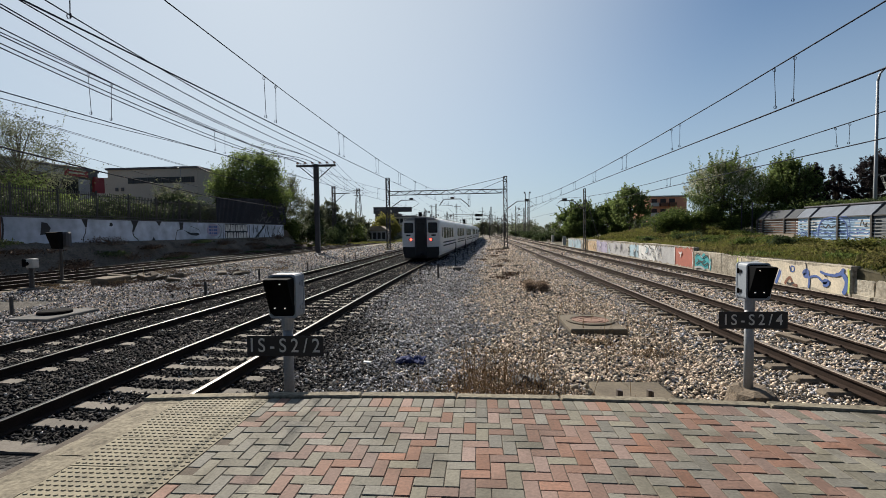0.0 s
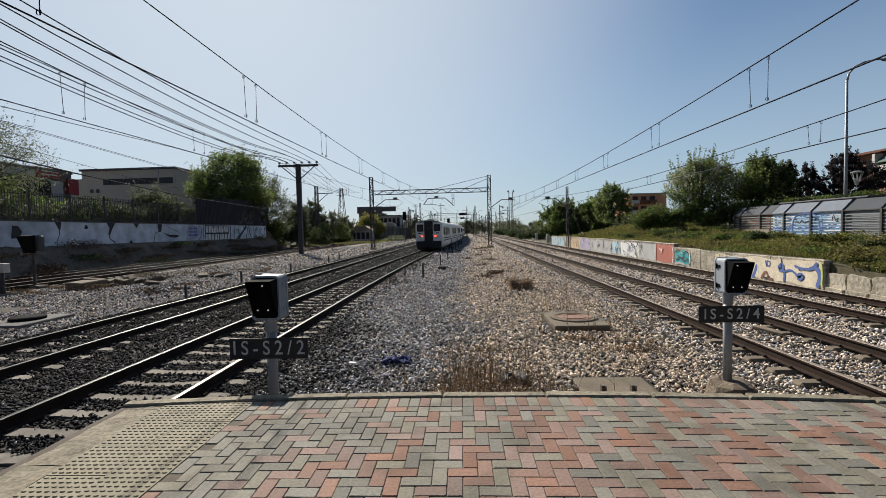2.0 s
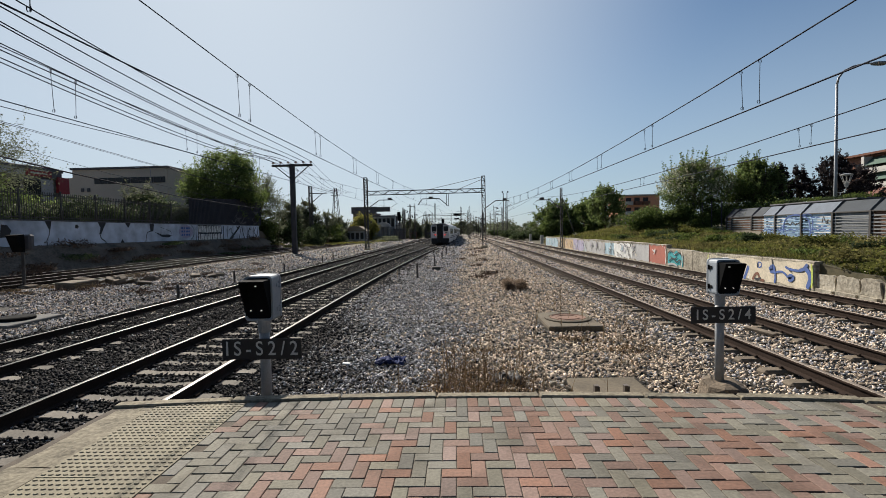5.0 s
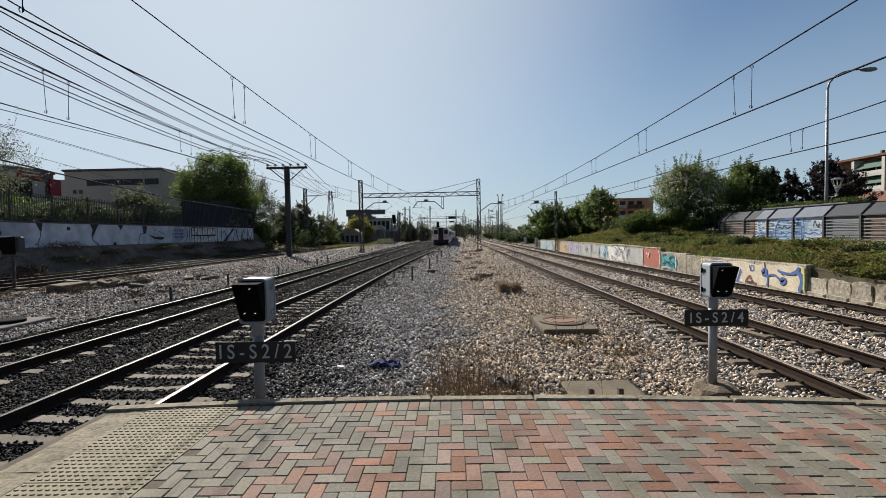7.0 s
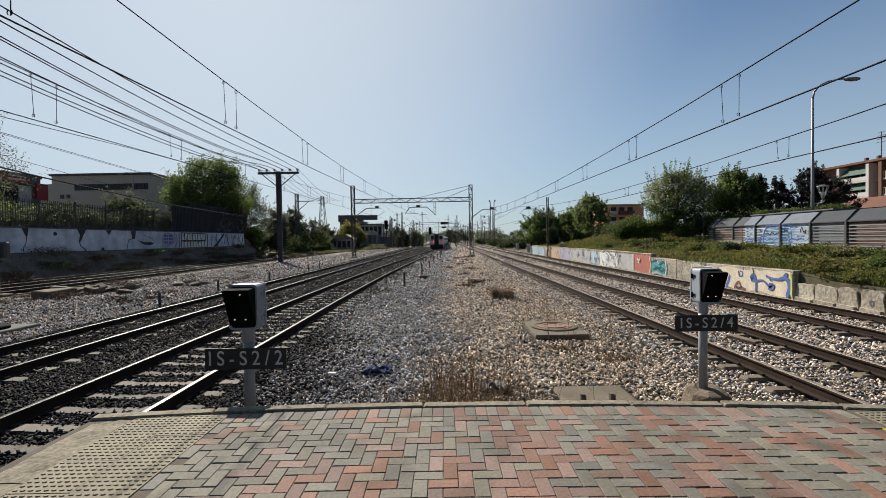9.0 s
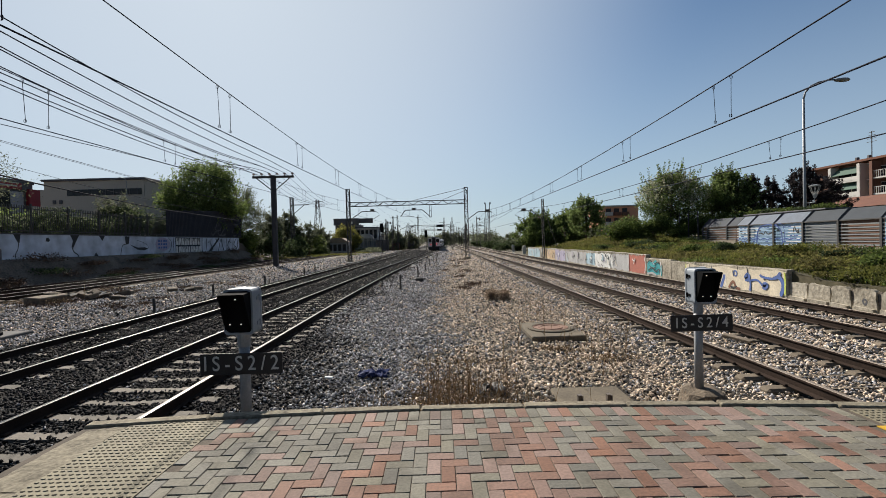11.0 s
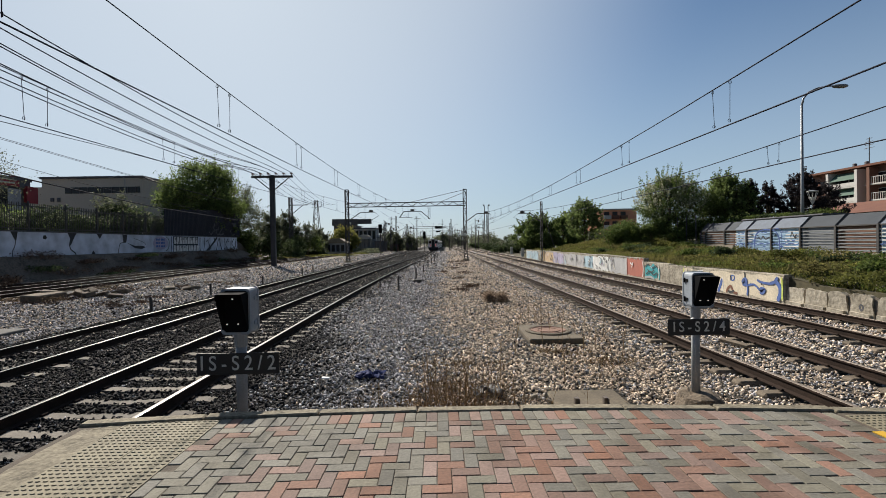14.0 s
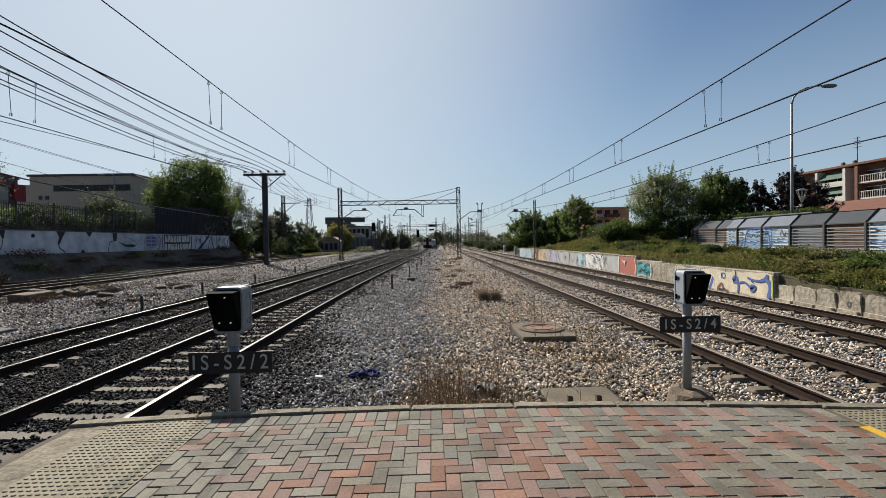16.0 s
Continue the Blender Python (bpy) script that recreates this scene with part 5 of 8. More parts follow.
# ---- trees and plants ----
def tree(x, y, h, w, leaf, label, seed, size=0.16, dens=1.0, trunk=0.16, low=0.25, z=None, twigs=1.0, crown=None, core="", thin=1.0, sprigs="", dome=1.0):
    rnd = random.Random(seed)
    z = ground_z(x, y) if z is None else z
    t = thing("tree", label, "tree", "trees", (x, y, z))
    s = Shape()
    s.tube([(0, 0, -0.2), (rnd.uniform(-0.1, 0.1), 0, h * 0.25), (rnd.uniform(-0.2, 0.2), 0.1, h * 0.55), (rnd.uniform(-0.2, 0.2), 0, h * 0.85)], trunk, 7, trunk * 0.25)
    cl = []
    for k in range(int((crown or 26) * 2.4)):
        a, e = rnd.uniform(0, math.tau), rnd.random()
        zz = h * (low + (0.97 - low) * e)
        rr = w / 2 * math.sin(math.pi * min(0.98, 0.18 + 0.74 * e)) ** dome * rnd.uniform(0.12, 1.0) ** 0.55
        p = (rr * math.cos(a), rr * math.sin(a), zz)
        cl.append((p, rnd.uniform(0.05, 0.125) * w * thin))
        if k % 3 == 0:
            q = h * max(0.15, low * 0.8 + 0.5 * e * 0.7)
            s.tube([(0, 0, q), (p[0] * 0.5, p[1] * 0.5, (q + zz) / 2 + 0.1), p], trunk * 0.35, 5, trunk * 0.08)
    part("trunk", s, M["bark"], t)
    pts = []
    for p, r in cl:
        n = int(190 * dens * (r / (0.1 * w)) ** 2)
        d = RNG.normal(size=(n, 3))
        d /= np.linalg.norm(d, axis=1)[:, None]
        rad = r * RNG.uniform(0.1, 1.0, n) ** 0.6 * (1 + 1.1 * RNG.random(n) ** 4)
        pts.append(np.array(p) + d * rad[:, None] * np.array((1, 1, 0.8)))
    for p, r in cl[::2]:  # leafy twigs that stand out from the crown
        o = Vector(p)
        out = Vector((p[0], p[1], max(0.3, p[2] - h * 0.45) * 1.2)).normalized()
        out = (out + Vector((rnd.uniform(-0.4, 0.4), rnd.uniform(-0.4, 0.4), rnd.uniform(0, 0.6)))).normalized()
        ln = rnd.uniform(0.1, 0.2) * w * twigs ** 0.5
        if twigs > 1:
            out = (out + Vector((0, 0, 0.6))).normalized()
        n = int(26 * dens * twigs) + 6
        u = RNG.random(n)
        pts.append(np.array(o + out * r * 0.7) + np.array(out) * (u * ln)[:, None] + RNG.normal(0, 0.12 / twigs, (n, 3)))
    pts = np.concatenate(pts)
    v, f = leaves(pts, size * RNG.uniform(0.6, 1.3, len(pts)))
    soup("crown", v, f, M[leaf], t, "uneven leafy crown", kind="")
    if core:  # shade inside the crown, put into a darker leaf colour
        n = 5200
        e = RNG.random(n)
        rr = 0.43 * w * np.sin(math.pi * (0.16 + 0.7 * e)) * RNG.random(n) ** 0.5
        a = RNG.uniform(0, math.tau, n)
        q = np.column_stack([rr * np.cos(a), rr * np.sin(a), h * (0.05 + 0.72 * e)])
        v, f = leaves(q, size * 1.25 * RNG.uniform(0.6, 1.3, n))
        soup("shaded_foliage", v, f, M[core], t, "inner leaves coloured darker for crown shade", kind="")
    if sprigs:  # upright pale shoots; their lighter colour also stands in for the sunlit top
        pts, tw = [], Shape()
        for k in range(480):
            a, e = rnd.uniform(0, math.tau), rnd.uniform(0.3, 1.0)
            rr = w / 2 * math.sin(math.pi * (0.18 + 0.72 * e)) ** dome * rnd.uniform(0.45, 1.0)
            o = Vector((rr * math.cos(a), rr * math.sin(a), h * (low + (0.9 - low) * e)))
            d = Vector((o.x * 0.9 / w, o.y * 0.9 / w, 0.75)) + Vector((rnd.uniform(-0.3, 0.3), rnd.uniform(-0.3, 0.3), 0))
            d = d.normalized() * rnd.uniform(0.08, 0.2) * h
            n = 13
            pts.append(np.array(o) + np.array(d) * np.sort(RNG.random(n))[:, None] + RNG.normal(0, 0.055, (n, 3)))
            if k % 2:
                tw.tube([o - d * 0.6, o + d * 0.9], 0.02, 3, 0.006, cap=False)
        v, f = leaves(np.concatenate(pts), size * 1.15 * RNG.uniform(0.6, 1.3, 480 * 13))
        soup("shoot_foliage", v, f, M[sprigs], t, "upright pale shoots, lightened for the sunlit top", kind="")
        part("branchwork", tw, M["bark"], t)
    return t


def bush(x, y, w, d, h, leaf, label, size=0.1, n=2200, z=None, name="bush"):
    z = ground_z(x, y) if z is None else z
    t = thing(name, label, "bush", "bushes", (x, y, z))
    k = max(5, int(w * 1.2))
    pts = []
    for i in range(k):
        c = np.array((RNG.uniform(-w / 2, w / 2), RNG.uniform(-d / 2, d / 2), h * RNG.uniform(0.2, 0.7)))
        r = np.array((w / k * 1.6 + 0.3, d / 2, h * 0.45)) * RNG.uniform(0.6, 1.1)
        q = RNG.normal(size=(n // k, 3))
        q /= np.linalg.norm(q, axis=1)[:, None]
        pts.append(c + q * r * RNG.uniform(0.4, 1.1, n // k)[:, None])
    pts = np.concatenate(pts)
    pts[:, 2] = np.maximum(pts[:, 2], 0.02)
    v, f = leaves(pts, size * RNG.uniform(0.6, 1.4, len(pts)))
    soup("foliage", v, f, M[leaf], t, kind="")
    # sunlight on the hedge top, painted as a layer of paler leaves
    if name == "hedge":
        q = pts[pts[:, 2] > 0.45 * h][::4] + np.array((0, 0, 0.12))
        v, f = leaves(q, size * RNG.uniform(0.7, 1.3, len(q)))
        soup("lit_top_leaves", v, f, M["leaf_fresh" if x > 0 else "leaf_bud"], t, "top leaves lightened as if sunlit", kind="")
    if h < 1.2:
        return t
    for i in range(5):
        a = RNG.uniform(-w / 3, w / 3)
        part("stem", Shape().tube([(a, 0, -0.05), (a * 1.2, 0.1, h * 0.7)], 0.03, 5, 0.01), M["bark"], t)
    return t


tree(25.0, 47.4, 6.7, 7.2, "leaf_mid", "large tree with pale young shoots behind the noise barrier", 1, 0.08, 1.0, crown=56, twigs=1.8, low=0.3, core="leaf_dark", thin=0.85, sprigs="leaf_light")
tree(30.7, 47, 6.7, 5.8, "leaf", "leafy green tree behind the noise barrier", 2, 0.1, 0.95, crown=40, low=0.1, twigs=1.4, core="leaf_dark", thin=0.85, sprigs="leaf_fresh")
tree(33.1, 47, 6.2, 2.9, "leaf_purple", "slim dark purple-leaved tree", 3, 0.1, 0.8, crown=50, low=0.08, twigs=1.4, thin=0.85)
tree(35.4, 47, 5.8, 2.6, "leaf_purple", "slim dark purple-leaved tree", 24, 0.1, 0.8, crown=46, low=0.08, twigs=1.4, thin=0.85)
tree(38.0, 46, 6.8, 3.8, "leaf_purple", "dark purple-leaved tree beside the street lamp", 4, 0.1, 0.95, crown=58, low=0.08, twigs=1.4, thin=0.85)
tree(40.8, 46, 5.3, 3.8, "leaf_purple", "dark bushy purple tree in front of the flats", 14, 0.1, 0.9, crown=44, low=0.05, twigs=1.3, thin=0.8)
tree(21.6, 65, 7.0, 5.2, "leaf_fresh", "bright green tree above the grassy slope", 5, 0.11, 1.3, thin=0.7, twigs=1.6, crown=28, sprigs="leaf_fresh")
tree(19.5, 88, 5.9, 9.0, "leaf_mid", "broad green tree by the line", 6, 0.17, 1.6, low=0.08, crown=34)
tree(24.5, 86, 5.6, 7.5, "leaf_mid", "dark green tree beyond the grassy slope", 16, 0.17, 1.4, low=0.1)
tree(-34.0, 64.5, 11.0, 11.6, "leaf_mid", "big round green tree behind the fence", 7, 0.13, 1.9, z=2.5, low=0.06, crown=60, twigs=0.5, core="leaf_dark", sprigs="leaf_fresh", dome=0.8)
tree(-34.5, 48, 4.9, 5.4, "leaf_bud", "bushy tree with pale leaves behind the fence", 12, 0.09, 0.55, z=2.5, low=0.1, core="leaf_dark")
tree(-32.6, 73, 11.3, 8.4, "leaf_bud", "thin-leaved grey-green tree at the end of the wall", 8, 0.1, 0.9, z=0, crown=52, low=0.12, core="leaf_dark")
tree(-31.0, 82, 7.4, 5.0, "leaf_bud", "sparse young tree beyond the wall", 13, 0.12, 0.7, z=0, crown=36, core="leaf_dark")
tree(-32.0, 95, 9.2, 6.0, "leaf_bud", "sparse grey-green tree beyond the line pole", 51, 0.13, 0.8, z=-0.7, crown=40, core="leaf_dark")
tree(-28.4, 97, 7.0, 5.0, "leaf_bud", "sparse grey-green tree beyond the line pole", 52, 0.13, 0.45, z=-0.7, crown=30)
tree(-41.0, 37, 9.8, 9.5, "leaf_bud", "sparse budding tree behind the fence", 9, 0.075, 0.5, z=2.5, crown=70, low=0.3, twigs=1.5)
bush(-38.5, 35.5, 6, 4, 4.6, "leaf_fresh", "dense green shrubs behind the fence", 0.1, 7000, z=2.4)
bush(-36.5, 41.5, 4, 3, 3.0, "leaf_fresh", "dense green shrubs behind the fence", 0.1, 4500, z=2.4)
for x, y, w, h, c in ((-30.4, 71, 5, 4.2, "leaf"), (-30.5, 77, 6, 4.4, "leaf_dark"), (-29.5, 85, 6, 4.4, "leaf_dark"), (-29.5, 95, 9, 4.7, "leaf"), (-27.6, 90, 4, 4.4, "leaf_dark"), (-31, 106, 6, 3.0, "leaf_bud")):
    bush(x, y, w, 3.5, h, c, "dense green bushes beside the siding", 0.17, 3600)
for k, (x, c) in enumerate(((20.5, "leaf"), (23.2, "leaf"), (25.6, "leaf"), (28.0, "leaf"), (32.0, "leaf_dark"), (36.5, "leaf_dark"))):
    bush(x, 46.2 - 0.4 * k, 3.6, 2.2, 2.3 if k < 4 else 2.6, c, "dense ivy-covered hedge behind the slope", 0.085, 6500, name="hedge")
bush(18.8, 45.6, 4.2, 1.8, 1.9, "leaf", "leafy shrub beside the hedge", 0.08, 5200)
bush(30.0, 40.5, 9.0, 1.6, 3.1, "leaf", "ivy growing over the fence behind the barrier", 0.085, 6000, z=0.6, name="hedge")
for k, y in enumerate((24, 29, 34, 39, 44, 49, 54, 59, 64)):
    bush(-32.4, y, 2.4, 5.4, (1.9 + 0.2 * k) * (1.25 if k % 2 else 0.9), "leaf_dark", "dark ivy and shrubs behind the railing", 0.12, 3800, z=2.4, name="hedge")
for k in range(120):
    x, y = 12.9 + 11.5 * RNG.random(), 11 + 42 * RNG.random() ** 1.2
    tall = noise.noise((x * 0.3, y * 0.16, 7.0)) > 0.05
    bush(x, y, RNG.uniform(0.8, 2.4), 1.2, RNG.uniform(0.4, 0.75) if tall else RNG.uniform(0.2, 0.5), ("leaf", "straw", "grass", "grass", "straw", "grass")[k % 6], "low green weeds in the grass of the slope", 0.055, 560, name="weed_clump")
for k in range(46):  # leafy thickets that stand out of the grass
    x, y = RNG.uniform(14.2, 22.5), 13 + 30 * RNG.random() ** 1.3
    bush(x, y, RNG.uniform(0.7, 1.7), RNG.uniform(0.6, 1.1), RNG.uniform(0.4, 0.8), ("leaf", "grass", "leaf_dark", "leaf")[k % 4], "leafy green thicket on the slope", 0.065, 800, name="thicket")
for k in range(18):  # weeds hanging over the barriers
    bush(12.85 + RNG.uniform(-0.1, 0.5), 9 + 0.36 * k, 0.8, 0.7, RNG.uniform(0.14, 0.34), ("straw", "grass", "leaf")[k % 3], "weeds and dry grass behind the barriers", 0.04, 420, name="weed_clump")
for k in range(12):  # a leafy band along the foot of the barrier
    bush(23.9 + RNG.uniform(-0.5, 0.4), 17 + 2.2 * k, 2.3, 1.0, RNG.uniform(0.2, 0.4), "leaf" if k % 3 else "leaf_fresh", "leafy weeds at the foot of the barrier", 0.06, 1100, name="weed_clump")
for k in range(30):
    y = 18 + 1.65 * k + RNG.uniform(-1, 1)
    bush(-28.4 + RNG.uniform(-1.0, 0.7), y, 2.0, 2.6, RNG.uniform(0.25, 0.7), "leaf_dark" if k % 4 == 0 else "withered", "scrubby dry weeds on the dark bank", 0.07, 700, name="weed_clump")
for x, y, r in ((1.98, 17.3, 0.27), (2.45, 17.1, 0.26)):
    t = thing("dry_bush", "round dry light-brown bush growing in the gravel", "bush", "dry bushes", (x, y, YARD))
    q = RNG.normal(size=(2600, 3))
    q /= np.linalg.norm(q, axis=1)[:, None]
    q = q * r * RNG.uniform(0.3, 1.08, (2600, 1)) * np.array((1, 1, 0.95)) + np.array((0, 0, r * 0.8))
    v, f = leaves(q, 0.022 * RNG.uniform(0.6, 1.5, 2600))
    soup("foliage", v, f, M["dry_grey"], t, kind="")
for x, y, w, h in ((-0.1, 5.2, 0.9, 0.1), (0.5, 5.3, 0.9, 0.12), (-0.6, 5.6, 0.8, 0.07), (0.2, 6.3, 1.2, 0.07), (0.6, 7.2, 1.2, 0.06), (0.3, 8.6, 1.4, 0.05), (2.5, 9.2, 0.8, 0.08), (3.2, 8.4, 1.0, 0.08)):
    bush(x, y, w, 0.5, h, "dry", "low brown withered weeds among the stones", 0.02, 420, name="weed_patch")


def grass_field():
    n = 130000
    x = 12.5 + 13 * RNG.random(n) ** 1.1
    y = 9 + 55 * RNG.random(n) ** 1.25
    z = np.array([ground_z(a, b) for a, b in zip(x, y)])
    h = RNG.uniform(0.06, 0.27, n) * (0.75 + 0.01 * y) * np.where((x > 20) & (y < 42), 0.5, 1.0)
    h *= np.array([0.45 + 1.5 * max(0.0, 0.35 + noise.noise((p * 0.45, q * 0.3, 3.0))) for p, q in zip(x, y)])
    a = RNG.uniform(0, math.tau, n)
    w = RNG.uniform(0.01, 0.026, n) * (0.6 + 0.03 * y)
    dx, dy = np.cos(a) * w, np.sin(a) * w
    lx, ly = RNG.normal(0, 0.1, n), RNG.normal(0, 0.1, n)
    v = np.stack([np.column_stack([x - dx, y - dy, z - 0.02]), np.column_stack([x + dx, y + dy, z - 0.02]), np.column_stack([x + lx, y + ly, z + h])], 1).reshape(-1, 3)
    dry = np.array([noise.noise((a * 0.35, b * 0.2, 1.0)) for a, b in zip(x, y)]) + RNG.normal(0, 0.2, n) > 0.12
    tri = v.reshape(-1, 3, 3)
    for pick, m, label in ((~dry, "grass", "tall green grass on the slope"), (dry, "straw", "yellowing dry grass on the slope")):
        q = tri[pick].reshape(-1, 3)
        soup("grass", q, np.arange(len(q)).reshape(-1, 3), M[m], None, label, "grass")


grass_field()


def slope_rubble():
    """Pale broken stones lying bare above the barriers."""
    n = 1500
    x = 12.7 + 2.6 * RNG.random(n) ** 1.4
    y = np.where(RNG.random(n) < 0.6, RNG.normal(11.4, 0.55, n), RNG.normal(13.6, 0.5, n)) + 0.25 * (x - 13)
    z = np.array([ground_z(a, b) for a, b in zip(x, y)]) + RNG.uniform(0.0, 0.16, n)
    stones("slope_rubble", np.column_stack([x, y, z]), 0.045 * RNG.lognormal(0, 0.35, n), M["stone"], "pale broken stones in the grass of the slope")


slope_rubble()


def dry_weeds():
    n = 980
    c = np.array([(0.15, 5.0), (-0.25, 5.5), (0.55, 5.4), (0.3, 6.5), (2.6, 7.4), (3.0, 8.3), (1.5, 8.2), (3.6, 9.6), (2.3, 13.2), (0.9, 6.8), (1.6, 5.6), (1.2, 15.5)])
    k = RNG.integers(0, len(c), n)
    k[: n * 4 // 5] = RNG.integers(0, 4, n * 4 // 5)
    p = c[k] + RNG.normal(0, 0.42, (n, 2)) * np.where(k < 4, 1.0, 1.5)[:, None]
    s = Shape()
    for x, y in p:
        if y < 4.5:
            continue
        h = RNG.uniform(0.06, 0.5) * (1.35 if RNG.random() < 0.25 else 0.5)
        lx, ly = RNG.normal(0, 0.12, 2)
        s.tube([(x, y, YARD - 0.02), (x + lx * 0.4, y + ly * 0.4, YARD + h * 0.6), (x + lx, y + ly, YARD + h)], 0.0055, 3, 0.0022, cap=False)
        for _ in range(2):
            f = RNG.uniform(0.4, 0.9)
            a = Vector((x + lx * f, y + ly * f, YARD + h * f))
            s.tube([a, a + Vector((RNG.normal(0, 0.05), RNG.normal(0, 0.05), RNG.uniform(0.03, 0.1)))], 0.0025, 3, 0.001, cap=False)
    solid("dry_weeds", s, M["dry"], "dry brown weed stalks growing in the gravel", "weeds", kind="stuff")


dry_weeds()


def tall_weed(x, y, h, seed):
    """A dead flower stalk with short side twigs."""
    rnd = random.Random(seed)
    lean = rnd.uniform(-0.12, 0.12)
    t = thing("dead_stalk", "tall dead weed stalk standing in the gravel", "weed", "dead stalks", (x, y, YARD))
    part("stem", Shape().tube([(0, 0, -0.1), (lean * 0.5, 0, h * 0.5), (lean, 0, h)], 0.007, 5, 0.003), M["dry"], t)
    for k in range(8):
        f = rnd.uniform(0.35, 1.0)
        a = rnd.uniform(0, math.tau)
        p = Vector((lean * f, 0, h * f))
        part("twig", Shape().tube([p, p + Vector((math.cos(a) * 0.1, math.sin(a) * 0.1, 0.12)) * rnd.uniform(0.4, 1.0)], 0.004, 4, 0.002), M["dry"], t)


for k, (x, y, h) in enumerate(((2.77, 10.0, 1.1), (2.72, 14.0, 1.25), (3.55, 8.6, 0.75), (3.75, 8.9, 0.6), (2.2, 9.3, 0.8), (3.0, 9.2, 0.7), (2.6, 15.0, 0.9), (3.9, 10.4, 0.7), (1.9, 10.6, 0.7), (-2.9, 21.4, 0.7), (-15.6, 19.5, 0.9), (-14.2, 23.0, 0.8))):
    tall_weed(x, y, h, k)
rnd_weed = random.Random(15)
for k in range(24):
    near = k < 13
    tall_weed(rnd_weed.gauss(0.3, 0.6) if near else rnd_weed.gauss(2.9, 0.5), rnd_weed.uniform(5.2, 7.4) if near else rnd_weed.uniform(8.2, 13.5), rnd_weed.uniform(0.4, 0.8), 40 + k)


# ---- left side: railing, sidings, buildings ----
def build_railing():
    t = thing("railing", "dark metal bar railing along the top of the wall", "fence")
    bar = Shape().box(0, 0, 0, 0.035, 0.035, 2.0).mesh("bar", M["dark_steel"])
    post = Shape().box(0, 0, 0, 0.1, 0.1, 2.25).mesh("post", M["dark_steel"])
    y = 19.9
    while y < 49:
        part("post", post, None, t).matrix_basis = pose(-30.02, y, 4.1)
        for z in (3.22, 4.85):
            part("rail", Shape().box(-30.02, y + 1.63, z, 0.05, 3.15, 0.06), M["dark_steel"], t)
        for k in range(17):
            part("bar", bar, None, t).matrix_basis = pose(-30.02, y + 0.181 * (k + 1), 4.08)
        y += 3.26


build_railing()


def build_hoarding():
    t = thing("hoarding", "dark sprayed sheet-metal hoarding on top of the wall", "fence")
    y, k = 49.2, 0
    while y < 66.3:
        z = 5.95 + 0.1 * k
        s = Shape()
        pts = []
        for i in range(13):
            pts.append((-30.03 + (0.03 if i % 2 else -0.03), y + 0.14 * i))
        s.v = [(a, b, 3.02) for a, b in pts] + [(a, b, z) for a, b in pts] + [(a - 0.02, b, 3.02) for a, b in pts] + [(a - 0.02, b, z) for a, b in pts]
        for i in range(12):
            s.f += [(i, i + 1, 14 + i, 13 + i), (27 + i, 26 + i, 39 + i, 40 + i), (13 + i, 14 + i, 40 + i, 39 + i)]
        part("sheet", s, M["hoarding"], t)
        y += 1.68
        k += 1
    rnd = random.Random(31)
    for q in range(12):
        pts = [(rnd.uniform(60, 66), rnd.uniform(3.4, 4.9))]
        for _ in range(3):
            pts.append((pts[-1][0] + rnd.uniform(-1, 1), min(5.0, max(3.2, pts[-1][1] + rnd.uniform(-0.7, 0.7)))))
        part("spray_stroke", stroke(pts, 0.14, -29.99 + 0.005 * (q % 4), 1), PAINT[rnd.choice(["charcoal", "charcoal", "dark"])], t)


build_hoarding()


